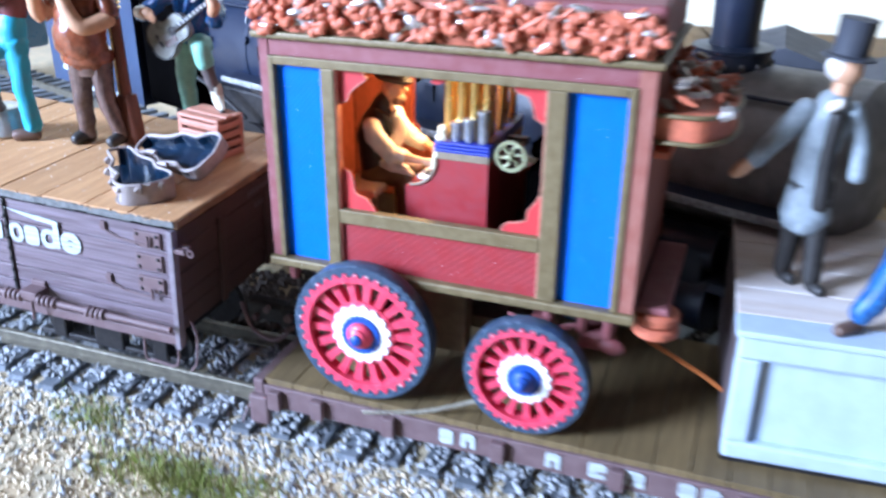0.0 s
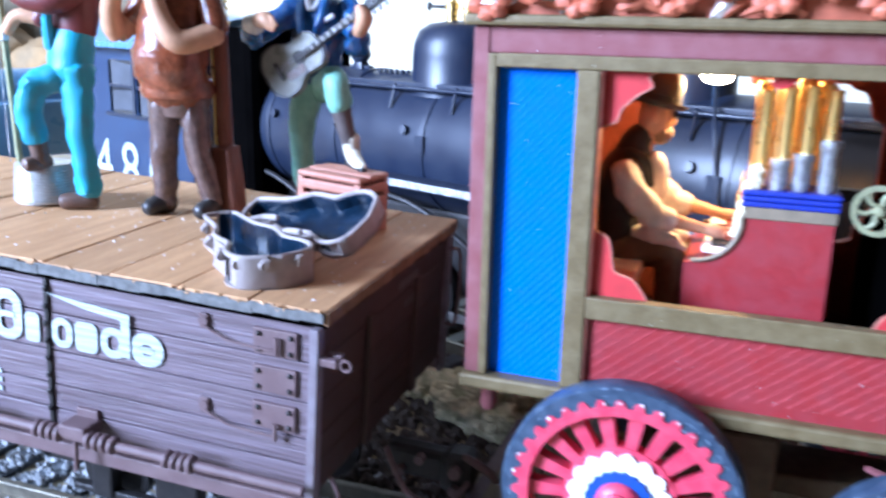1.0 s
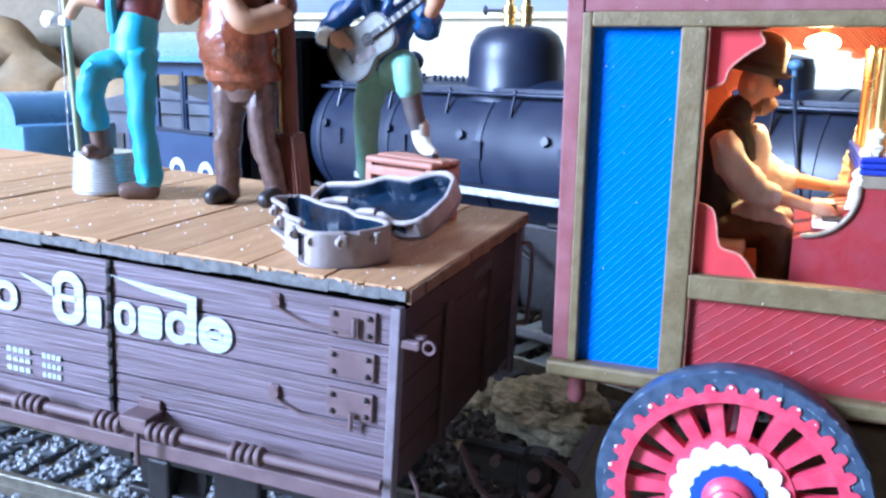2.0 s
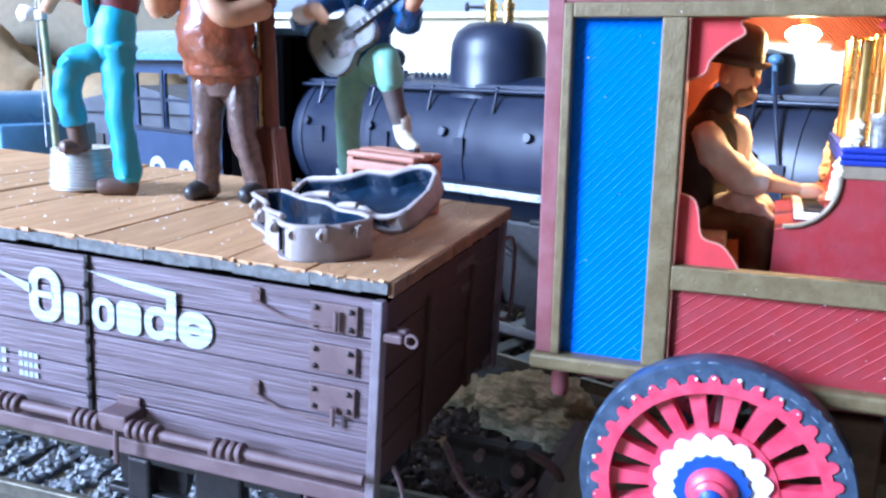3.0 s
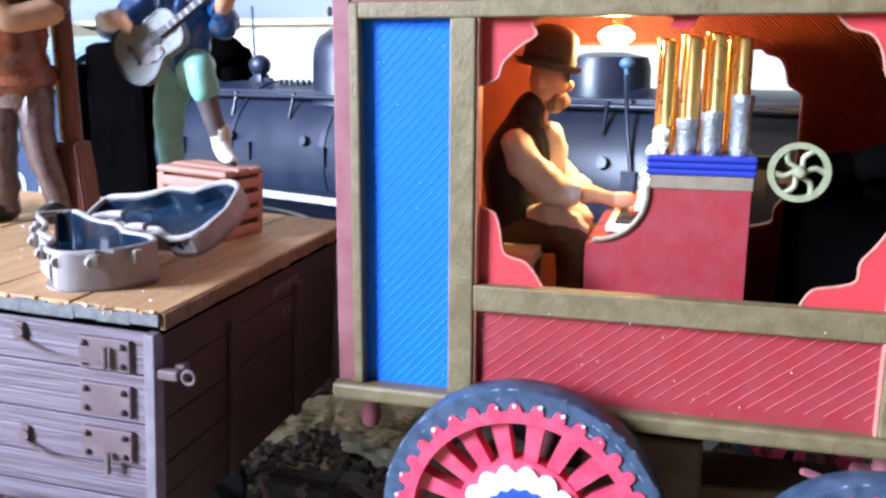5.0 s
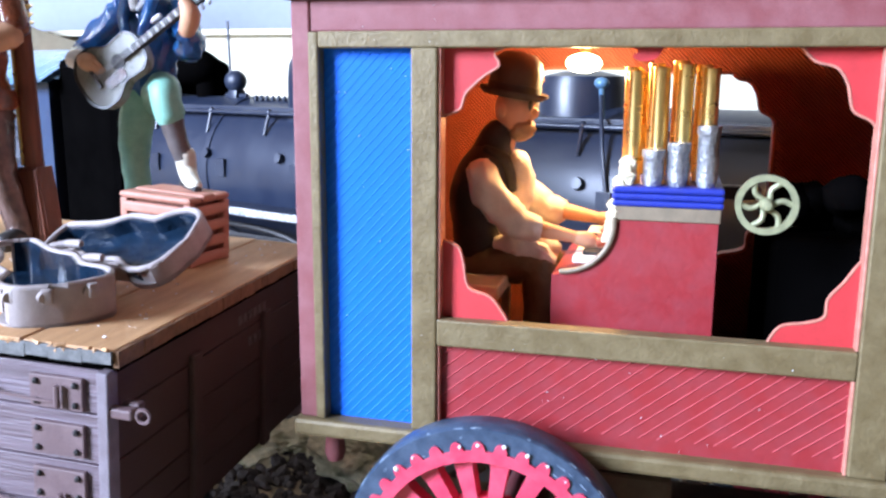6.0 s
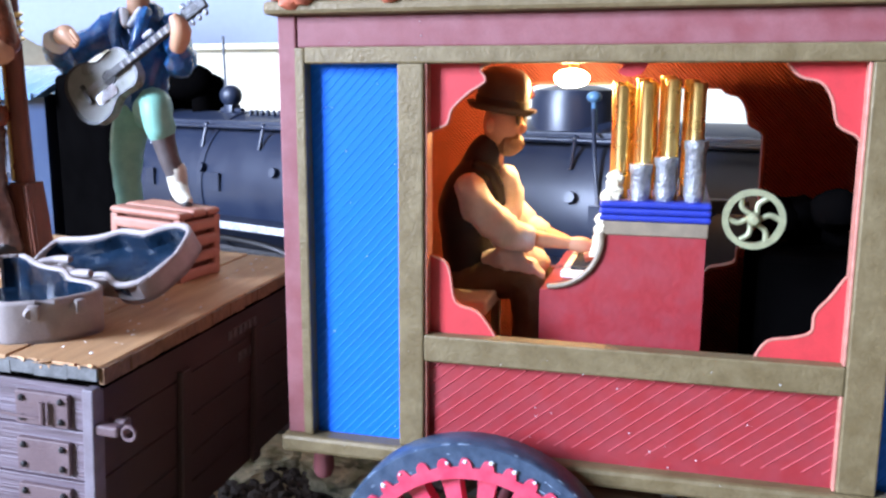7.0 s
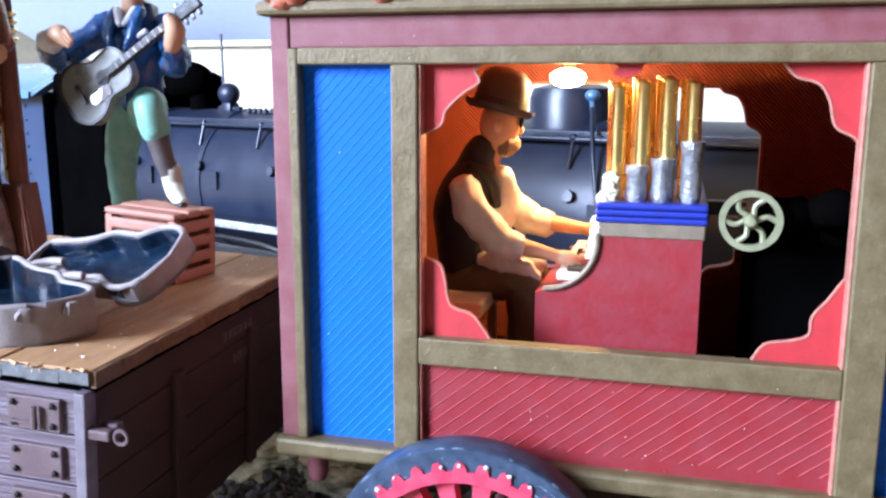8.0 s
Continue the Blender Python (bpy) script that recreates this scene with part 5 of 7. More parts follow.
# arms, each turning in its shoulder
def arm(y, s, elbow, wrist):
    t = B()
    e, w = Vector(elbow), Vector(wrist)
    limb(t, [(0, 0, 0, 0.0036), tuple(e * 0.5 + Vector((-0.0007, 0, -0.0005))) + (0.0040,), tuple(e) + (0.0034,), tuple(e * 0.72 + w * 0.28) + (0.0033,)], 0, 22, 0.28)
    limb(t, [tuple(e * 0.72 + w * 0.28) + (0.0021,), tuple(e * 0.4 + w * 0.6) + (0.0018,), tuple(w) + (0.0013,)], 1, 10)
    d = (w - e).normalized()
    limb(t, [tuple(w) + (0.0016,), tuple(w + d * 0.0028) + (0.0019,), tuple(w + d * 0.0052 + Vector((0, 0, -0.0008))) + (0.0010,)], 1, 10, n=3)
    for k in range(4):
        o = Vector((0, (k - 1.5) * 0.0008, 0))
        limb(t, [tuple(w + d * 0.0038 + o) + (0.0005,), tuple(w + d * 0.0068 + o + Vector((0, 0, -0.0014))) + (0.0004,)], 1, 6, n=2)
    return part("arm", t, [SHIRT, SKIN], doll, "pale rolled sleeve with a bare forearm", smooth=True)


near_arm = arm(-1, 1, (0.0086, -0.0005, -0.0112), (0.0220, 0.0030, -0.0142))
far_arm = arm(1, 1, (0.0085, 0.0015, -0.0110), (0.0225, -0.0010, -0.0135))
NECK, NEAR_SHOULDER, FAR_SHOULDER = (0.0054, 0.0, 0.0348), (0.0005, -0.0090, 0.0245), (0.0030, 0.0090, 0.0250)
# ---------------- things on the deck of the freight car ----------------


def deck_z(x):
    return 0.1043 + (-0.2025 - x) * 0.048


def figurine(name, m, bm, mats, label):
    ob = part(name, bm, mats, None, "", smooth=True)
    ob.matrix_world = m
    return tagged(ob, label, "figurine", "model band on the deck")


def head_shape(t, c, skin, hair, hat=None, turn=0):
    c = Vector(c)
    ball(t, c, (0.0050, 0.0046, 0.0060), skin, seg=14)
    ball(t, c + Vector((0, 0.001, 0.0015)), (0.0052, 0.0047, 0.0052), hair, seg=12)
    if hat is not None:
        lathe(t, [(0.0005, 0), (0.0085, -0.0003), (0.0085, 0.0004), (0.0054, 0.0007), (0.005, 0.006), (0.003, 0.0075), (0.0004, 0.0078)], Matrix.Translation(c + Vector((0, 0, 0.0035))), 20, hat)


# man in the rust vest with raised bare forearms
t = B()
Z = deck_z(-0.29)
limb(t, [(-0.0046, -0.001, 0.037, 0.0056), (-0.0058, -0.002, 0.023, 0.0043), (-0.0070, -0.001, 0.012, 0.0041), (-0.0076, 0, 0.0035, 0.0039)], 0, 18, 0.24)
limb(t, [(0.0042, 0.001, 0.037, 0.0056), (0.0060, -0.001, 0.023, 0.0042), (0.0080, 0.001, 0.012, 0.0039), (0.0090, 0.002, 0.0035, 0.0037)], 0, 18, 0.24)
limb(t, [(-0.0005, 0.0, 0.0365, 0.0090), (-0.0005, 0.0, 0.041, 0.0102)], 0, 16, 0.06, n=3, flat=0.85)
limb(t, [(-0.0005, -0.001, 0.041, 0.0106), (-0.0010, -0.003, 0.049, 0.0122), (-0.0008, -0.002, 0.058, 0.0116), (0.0, 0.0, 0.068, 0.0108), (0.0002, 0.002, 0.074, 0.0070)], 1, 26, 0.12, flat=0.85)
lathe(t, [(0.0096, 0.0385), (0.0116, 0.0385), (0.0124, 0.0405), (0.0118, 0.0440), (0.0100, 0.0440)], pose(-0.0006, -0.0006, 0) @ Matrix.Diagonal((1, 0.86, 1, 1)), 26, 1)
limb(t, [(-0.0076, 0.0012, 0.0034, 0.0034), (-0.0086, -0.0030, 0.0032, 0.0033), (-0.0096, -0.0072, 0.0024, 0.0026)], 2, 12, 0.1, n=3)
limb(t, [(0.0090, 0.0030, 0.0034, 0.0034), (0.0092, -0.0010, 0.0032, 0.0033), (0.0088, -0.0050, 0.0024, 0.0026)], 2, 12, 0.1, n=3)
limb(t, [(-0.010, 0.002, 0.071, 0.0045), (-0.0165, 0.000, 0.0625, 0.0042)], 1, 12, 0.1, n=4)
limb(t, [(-0.0165, 0.000, 0.0625, 0.0038), (-0.0195, -0.005, 0.0585, 0.0037), (-0.0165, -0.010, 0.067, 0.0031), (-0.0095, -0.0125, 0.0745, 0.0026)], 3, 12)
limb(t, [(0.010, 0.002, 0.071, 0.0045), (0.0150, -0.001, 0.0600, 0.0042)], 1, 12, 0.1, n=4)
limb(t, [(0.0150, -0.002, 0.0585, 0.0038), (0.0085, -0.0115, 0.0560, 0.0037), (0.0035, -0.0135, 0.0640, 0.0032), (0.0015, -0.0135, 0.0735, 0.0026)], 3, 12)
head_shape(t, (0, -0.002, 0.083), 3, 2, 5)
figurine("harmonica_figurine", pose(-0.2835, 0.2895, Z), t, [TROUSER, RUST, SHOEBLACK, SKIN, BRASS, HATBROWN], "model man in glossy rust vest and mauve trousers")

# man in turquoise overalls, one foot on the tub
t = B()
Z = deck_z(-0.32)
limb(t, [(0.001, 0.0, 0.045, 0.0054), (0.0012, -0.001, 0.033, 0.0045), (0.0016, -0.001, 0.018, 0.0040), (0.0022, 0.0, 0.0052, 0.0040)], 0, 18, 0.22)
limb(t, [(-0.0040, -0.001, 0.043, 0.0052), (-0.0095, -0.0075, 0.0395, 0.0046), (-0.0115, -0.0090, 0.032, 0.0041), (-0.0115, -0.0075, 0.0235, 0.0042)], 0, 18, 0.22)
limb(t, [(-0.0115, -0.007, 0.0235, 0.0030), (-0.0113, -0.006, 0.0155, 0.0030)], 2, 10, n=3)
limb(t, [(-0.0110, -0.004, 0.0145, 0.0026), (-0.0128, -0.0105, 0.0145, 0.0024)], 2, 10, n=3)
limb(t, [(0.0030, 0.000, 0.0022, 0.0030), (-0.0040, -0.0050, 0.0022, 0.0028)], 2, 10, n=3)
limb(t, [(-0.002, 0.0, 0.044, 0.0074), (-0.0012, 0.001, 0.052, 0.0074), (-0.0002, 0.002, 0.058, 0.0062)], 0, 16, 0.08, flat=0.85)
limb(t, [(-0.0005, 0.002, 0.057, 0.0070), (0.0005, 0.003, 0.066, 0.0078), (0.0008, 0.004, 0.074, 0.0056)], 1, 16, 0.08, flat=0.85)
limb(t, [(-0.0050, -0.0042, 0.052, 0.0020), (-0.0042, -0.0055, 0.062, 0.0016), (-0.0030, -0.0035, 0.072, 0.0013)], 0, 8)
limb(t, [(0.0055, 0.002, 0.070, 0.0042), (-0.0010, -0.006, 0.0655, 0.0038), (-0.0105, -0.0085, 0.0670, 0.0033), (-0.0180, -0.0060, 0.0720, 0.0028)], 1, 12, 0.10)
limb(t, [(-0.0175, -0.0060, 0.0715, 0.0022), (-0.0205, -0.0045, 0.0730, 0.0024)], 3, 10, n=3)
limb(t, [(-0.0070, 0.003, 0.067, 0.0036), (-0.0115, -0.001, 0.0600, 0.0032)], 1, 10, n=3)
limb(t, [(-0.0115, -0.001, 0.0605, 0.0026), (-0.0175, -0.0040, 0.0610, 0.0022), (-0.0215, -0.0045, 0.0565, 0.0020)], 3, 10)
head_shape(t, (0, 0, 0.084), 3, 2, 4)
figurine("overalls_figurine", pose(-0.3165, 0.2800, Z), t, [TEAL, WINE, SHOEBROWN, SKIN, CREAM], "model man in turquoise overalls, one foot on a tub")

tub = thing("washtub_bass", "shiny metal washtub with an upright staff", "washtub bass", pose(-0.3330, 0.2805, deck_z(-0.3330)))
prof = [(0.0098, 0), (0.0098, 0.0005)]
for k in range(12):
    z = 0.0005 + k * 0.001
    prof += [(0.0100 - 0.00009 * k, z + 0.0002), (0.0106 - 0.00009 * k, z + 0.0005), (0.0100 - 0.00009 * k, z + 0.0008)]
prof += [(0.0094, 0.0128), (0.0088, 0.0130)]
part("tub", lathe(B(), prof, None, 30), GALV, tub, "ribbed shiny metal tub", smooth=True)
t = cone(B(), (-0.0065, -0.004, 0.0128), (-0.0085, -0.004, 0.075), 0.0011, seg=10)
part("staff", t, PALEGOLD, tub, "pale straight staff", smooth=True)
part("string", cone(B(), (-0.0095, -0.005, 0.013), (-0.0092, -0.005, 0.072), 0.00022, seg=6), PEWTER, tub, "thin string")
t = ball(B(), (-0.0125, -0.006, 0.0545), (0.0034, 0.0026, 0.0026), seg=10, lumpy=0.4)
box(t, -0.0095, -0.0065, -0.006, -0.003, 0.0525, 0.0555, 0.0005)
part("staff_fitting", t, WHITE, tub, "white fitting on the staff", smooth=True)

br = thing("broom", "dark red-brown broom leaning with a brass-bound shaft", "broom", pose(-0.2720, 0.2960, deck_z(-0.2720)))
t = B()
prism(t, [(-0.0058, 0), (0.0058, 0), (0.0046, 0.014), (0.0034, 0.0235), (-0.0030, 0.0235), (-0.0044, 0.014)], 0.006, pose(0, 0.003, 0) @ UPRIGHT)
for k in range(9):
    x = -0.0048 + k * 0.0012
    limb(t, [(x, -0.0032, 0.001, 0.0006), (x * 0.6, -0.0032, 0.0225, 0.0005)], seg=6, n=2)
part("bristles", t, BROOM, br, "flared red-brown bristles", smooth=True)
part("shaft", cone(B(), (0, 0, 0.0235), (-0.0008, 0, 0.082), 0.0027, 0.0024, 12), BROOM, br, "thick dark shaft", smooth=True)
part("brass_strip", cone(B(), (-0.0016, -0.0027, 0.024), (-0.0018, -0.0026, 0.058), 0.0005, seg=8), BRASS, br, "thin brass strip")
t = B()
for k in range(4):
    lathe(t, [(0.0026, -0.0007), (0.0036, 0), (0.0026, 0.0007)], pose(-0.0006, 0, 0.0625 + k * 0.0022, 8, 0, 0), 16)
part("binding", t, BRASS, br, "black and brass bound rings", smooth=True)

# guitarist with one boot on the crate
t = B()
limb(t, [(-0.005, 0.002, 0.044, 0.0060), (-0.0085, 0.002, 0.031, 0.0048), (-0.0095, 0.003, 0.018, 0.0041), (-0.009, 0.004, 0.008, 0.0040)], 0, 14, 0.14)
limb(t, [(-0.009, 0.004, 0.008, 0.0036), (-0.0085, 0.004, 0.002, 0.0036), (-0.007, -0.001, 0.0016, 0.0026)], 2, 12)
limb(t, [(0.001, 0.002, 0.043, 0.0060), (0.0085, -0.008, 0.0455, 0.0050), (0.0125, -0.0140, 0.0455, 0.0044), (0.0138, -0.0135, 0.0385, 0.0042)], 0, 14, 0.12)
limb(t, [(0.0138, -0.0135, 0.0395, 0.0036), (0.0152, -0.0125, 0.0315, 0.0030), (0.0166, -0.0115, 0.0265, 0.0028)], 2, 12, 0.06)
limb(t, [(0.0166, -0.0112, 0.0275, 0.0031), (0.0174, -0.0115, 0.0225, 0.0028), (0.0208, -0.0152, 0.0202, 0.0023), (0.0248, -0.0190, 0.0194, 0.0014)], 3, 12, n=4)
limb(t, [(0.0158, -0.0105, 0.0190, 0.0018), (0.0205, -0.0155, 0.0184, 0.0012), (0.0250, -0.0195, 0.0184, 0.0014)], 4, 8, n=3)
limb(t, [(-0.0020, 0.002, 0.046, 0.0074), (-0.0015, 0.002, 0.054, 0.0078), (-0.0005, 0.003, 0.066, 0.0092), (0.0, 0.004, 0.0725, 0.0056)], 1, 22, 0.25, flat=0.85)
limb(t, [(0.0090, 0.003, 0.069, 0.0040), (0.0155, -0.003, 0.0590, 0.0038), (0.0180, -0.0090, 0.0575, 0.0037), (0.0205, -0.0130, 0.0610, 0.0033)], 1, 18, 0.4)
limb(t, [(0.0215, -0.0150, 0.0620, 0.0024), (0.0250, -0.0185, 0.0660, 0.0028), (0.0240, -0.0200, 0.0690, 0.0016)], 5, 10, n=3)
limb(t, [(-0.0030, -0.0034, 0.0725, 0.0016), (-0.0008, -0.0062, 0.0685, 0.0008)], 6, 8, n=3)
limb(t, [(0.0030, -0.0034, 0.0725, 0.0016), (0.0008, -0.0062, 0.0685, 0.0008)], 6, 8, n=3)
for sx in (-1, 1):
    limb(t, [(sx * 0.0042, -0.0030, 0.0725, 0.0018), (sx * 0.0040, -0.0072, 0.0660, 0.0018), (sx * 0.0012, -0.0084, 0.0580, 0.0010)], 1, 10, 0.4)
limb(t, [(0.0055, -0.0070, 0.0650, 0.0008), (0.0080, -0.0066, 0.0665, 0.0009)], 6, 8, n=3)
limb(t, [(0.0, 0.0, 0.073, 0.0034), (0.0, 0.0, 0.080, 0.0032)], 5, 10, n=3)
head_shape(t, (0, 0, 0.083), 5, 2, 2)
GX, GY = -0.2515, 0.3245
guitarist = figurine("guitarist_figurine", pose(GX, GY, deck_z(GX)), t, [MINT, JACKET, BOOTGREY, CREAMBOOT, SHOEBLACK, SKIN, WHITE], "model guitarist in navy jacket and mint trousers")
# the strumming arm, turning in its shoulder
t = B()
limb(t, [(0.0, 0.0, 0.0, 0.0042), (-0.0075, -0.0045, -0.0050, 0.0039), (-0.0124, -0.0105, -0.0100, 0.0037), (-0.0064, -0.0210, -0.0060, 0.0032)], 0, 18, 0.35)
limb(t, [(-0.0060, -0.0214, -0.0058, 0.0034), (-0.0022, -0.0246, -0.0048, 0.0030)], 1, 14, 0.3, n=3)
limb(t, [(-0.0015, -0.0250, -0.0046, 0.0022), (0.0022, -0.0274, -0.0042, 0.0027), (0.0050, -0.0282, -0.0064, 0.0016)], 2, 12, n=4)
for k in range(3):
    limb(t, [(0.0034 + 0.0009 * k, -0.0288, -0.0048 + 0.0008 * k, 0.0008), (0.0060 + 0.0006 * k, -0.0290, -0.0074 + 0.0008 * k, 0.0006)], 2, 6, n=2)
strum_arm = part("strumming_arm", t, [JACKET, WHITE, SKIN], guitarist, "navy sleeve with a white cuff and a strumming fist", smooth=True)
STRUM_SHOULDER = (-0.0090, 0.0030, 0.0690)
# guitar held before him
gt = thing("guitar", "small pale grey-green acoustic guitar", "guitar", pose(-0.2510, 0.3080, 0.1580, -8, -35, 6) @ Matrix.Scale(0.9, 4))


def guitar_outline(s=1.0, n=6):
    half = [(-0.0125, 0.0), (-0.0120, 0.0052), (-0.0085, 0.0092), (-0.0030, 0.0094), (0.0018, 0.0066), (0.0055, 0.0066), (0.0092, 0.0066), (0.0118, 0.0042), (0.0126, 0.0)]
    up = [(p[0] * s, p[1] * s) for p in smooth_path([(a, b, 0, 0) for a, b in half], n)]
    return up + [(x, -y) for x, y in up[-2:0:-1]]


part("body", prism(B(), guitar_outline(1.0), 0.0042, UPRIGHT), GUITAR, gt, "pale grey-green guitar body")
part("binding", prism(B(), guitar_outline(1.02), 0.0005, pose(0, -0.0040, 0) @ UPRIGHT, holes=[guitar_outline(0.95)]), SHOEBLACK, gt)
part("sound_hole", prism(B(), circle(0.0030, 0, 0.0024, 20), 0.0002, pose(0, -0.0043, 0) @ UPRIGHT), VEST, gt)
part("pick_guard", prism(B(), rrect(-0.0045, 0.0035, -0.0056, -0.0022, 0.0012), 0.0003, pose(0, -0.0043, 0) @ UPRIGHT), TROUSER, gt, "mauve pick guard")
part("bridge", box(B(), -0.0068, -0.0055, -0.0052, -0.0042, -0.0034, 0.0034, 0.0002), SHOEBLACK, gt)
part("neck", box(B(), 0.0050, 0.0345, -0.0054, -0.0032, -0.0013, 0.0013, 0.0004), SHOEBLACK, gt, "black neck")
for k in range(9):
    part("fret", box(B(), 0.0090 + k * 0.0026, 0.0099 + k * 0.0026, -0.0057, -0.0053, -0.0010, 0.0010, 0.0001), WHITE, gt)
part("headstock", box(B(), 0.0340, 0.0425, -0.0052, -0.0034, -0.0020, 0.0020, 0.0005), SHOEBLACK, gt, "black headstock")
for k in range(3):
    for s in (-1, 1):
        part("tuner", ball(B(), (0.0355 + k * 0.0026, -0.0043, s * 0.0029), (0.0009, 0.0007, 0.0011), seg=8), PEWTER, gt, "silver tuner")
t = B()
for k in range(5):
    cone(t, (-0.0060, -0.0058, -0.0009 + k * 0.00045), (0.040, -0.0059, -0.0009 + k * 0.00045), 0.00008, seg=4)
tagged(part("strings", t, PEWTER, gt, "thin silver strings"), kind="stuff")

# the slatted crate
cr = thing("crate", "salmon painted slatted crate under the guitarist's boot", "crate", pose(-0.2340, 0.3045, deck_z(-0.2335) - 0.0002, 0, 2.7, -8))
# solid dark core gives the slat gaps their shade by colour
part("core", box(B(), -0.0098, 0.0098, -0.0065, 0.0065, 0.0006, 0.0175), BROOM, cr, "solid dark core standing for the shaded hollow")
for x in (-0.0108, 0.0108):
    for y in (-0.0074, 0.0074):
        part("corner_post", box(B(), x - 0.0012, x + 0.0012, y - 0.0012, y + 0.0012, 0, 0.0172, 0.0004), CRATE, cr)
for k in range(4):
    z = 0.0002 + k * 0.0044
    for y in (-0.0080, 0.0080):
        part("slat", box(B(), -0.0112, 0.0112, y - 0.0008, y + 0.0008, z, z + 0.0031, 0.0008), CRATE, cr)
    for x in (-0.0114, 0.0114):
        part("slat", box(B(), x - 0.0008, x + 0.0008, -0.0080, 0.0080, z, z + 0.0031, 0.0008), CRATE, cr)
for k in range(3):
    y = -0.0090 + k * 0.0060
    part("lid_board", box(B(), -0.0122, 0.0122, y, y + 0.0058, 0.0172, 0.0192 + 0.0003 * (k == 1), 0.0010), CRATE, cr, "salmon lid board")

# the open guitar case
CASEM = pose(-0.2385, 0.2540, deck_z(-0.2385) - 0.0003, 0, 2.7, -37)
case = thing("guitar_case", "open grey guitar case with a glossy dark blue lining", "guitar case", CASEM)


def case_outline(s=0.0):
    half = [(-0.0245, 0.0), (-0.0240, 0.0050), (-0.0210, 0.0064), (-0.0120, 0.0068), (-0.0060, 0.0082), (-0.0010, 0.0108), (0.0050, 0.0104), (0.0095, 0.0100), (0.0150, 0.0130), (0.0205, 0.0136), (0.0255, 0.0100), (0.0278, 0.0)]
    c = [(p[0] * 0.90, p[1] * 0.86) for p in smooth_path([(a, b, 0, 0) for a, b in half], 4)]
    c = [(x - math.copysign(min(s, abs(x)), x) * (abs(x) / 0.0278) ** 2, max(0.0, y - s) if 0 < i < len(c) - 1 else 0.0) for i, (x, y) in enumerate(c)]
    return c + [(x, -y) for x, y in c[-2:0:-1]]


t = prism(B(), case_outline(), 0.0012)
prism(t, case_outline(), 0.0088, None, 0, holes=[case_outline(0.0013)])
part("shell", t, CASE, case, "grey tan case shell", smooth=True)
t = prism(B(), case_outline(0.0014), 0.0003, pose(0, 0, 0.0013))
prism(t, case_outline(0.00135), 0.0078, pose(0, 0, 0.0012), 0, holes=[case_outline(0.0019)])
part("lining", t, LINING, case, "glossy dark blue lining", smooth=True)
t = B()
limb(t, [(x, y, 0.0090, 0.00075) for x, y in case_outline(0.0006)[::2]] + [(*case_outline(0.0006)[0], 0.0090, 0.00075)], seg=8, n=1)
part("rim", t, CASE, case, "rounded pale rim", smooth=True)
for x, y, a in ((-0.0005, -0.0096, 0), (0.0117, -0.0108, -12), (0.0205, -0.0098, 35), (-0.0135, -0.0062, 0), (0.0246, -0.0040, 72), (0.0244, 0.0050, 108)):
    t = box(B(), -0.0012, 0.0012, -0.0011, 0.0005, -0.0020, 0.0012, 0.0005, pose(x, y, 0.0078, 0, 0, a))
    cone(t, (x - 0.0009, y - 0.0008, 0.0072), (x + 0.0009, y - 0.0008, 0.0072), 0.0011, seg=10)
    part("clasp", t, CASE, case, "small grey clasp", smooth=True)
for x in (-0.012, 0.004):
    t = limb(B(), [(x, 0.0065 + 0.003 * (x > 0), 0.0090, 0.0010), (x + 0.002, 0.0100, 0.0098, 0.0010), (x + 0.006, 0.0115, 0.0104, 0.0010)], seg=8, n=3)
    part("hinge_strap", t, CASE, case, smooth=True)
LIDM = CASEM.inverted() @ pose(-0.2315, 0.2735, 0.1168, 30, -4, -13)
t = prism(B(), case_outline(), 0.0012, LIDM @ pose(0, 0, -0.0052))
prism(t, case_outline(), 0.0052, LIDM @ pose(0, 0, -0.0052), 0, holes=[case_outline(0.0013)])
lid = part("lid", t, CASE, case, "raised grey lid", smooth=True)
t = prism(B(), case_outline(0.0014), 0.0003, LIDM @ pose(0, 0, -0.0039))
prism(t, case_outline(0.00135), 0.0036, LIDM @ pose(0, 0, -0.0038), 0, holes=[case_outline(0.0021)])
part("lid_lining", t, LINING, lid, "glossy dark blue lid lining", smooth=True)
t = B()
ring = [LIDM @ Vector((x, y, 0.0002)) for x, y in case_outline(0.0006)[::2]]
limb(t, [(*p, 0.0008) for p in ring + ring[:1]], seg=8, n=1)
part("lid_rim", t, CASE, lid, "rounded pale lid rim", smooth=True)

# pale chips lying on the deck
V, Fc = [], []
rng = random.Random(11)
for _ in range(300):
    x, y = rng.uniform(-0.40, -0.205), rng.betavariate(1.2, 1.6) * 0.10 + 0.233
    s, a, z = rng.uniform(0.00015, 0.0006), rng.uniform(0, 6.28), deck_z(x) + 0.0001
    o = len(V)
    V += [(x + s * math.cos(a), y + s * math.sin(a), z), (x - s * math.sin(a), y + s * math.cos(a), z), (x - s * math.cos(a), y - s * 0.5 * math.sin(a), z), (x, y, z + s * 0.7)]
    Fc += [(o, o + 1, o + 3), (o + 1, o + 2, o + 3), (o + 2, o, o + 3), (o, o + 2, o + 1)]
me = bpy.data.meshes.new("deck_chips")
me.from_pydata(V, [], Fc)
me.materials.append(WHITE)
tagged(new("deck_chips", me), "tiny pale chips scattered over the plank deck", "debris", kind="stuff")

# ---------------- the black locomotive beyond ----------------
loco = thing("steam_locomotive", "satin black model steam locomotive standing beyond the train", "locomotive", pose(-0.236, 0.489, 0, 0, 0, -20.8))


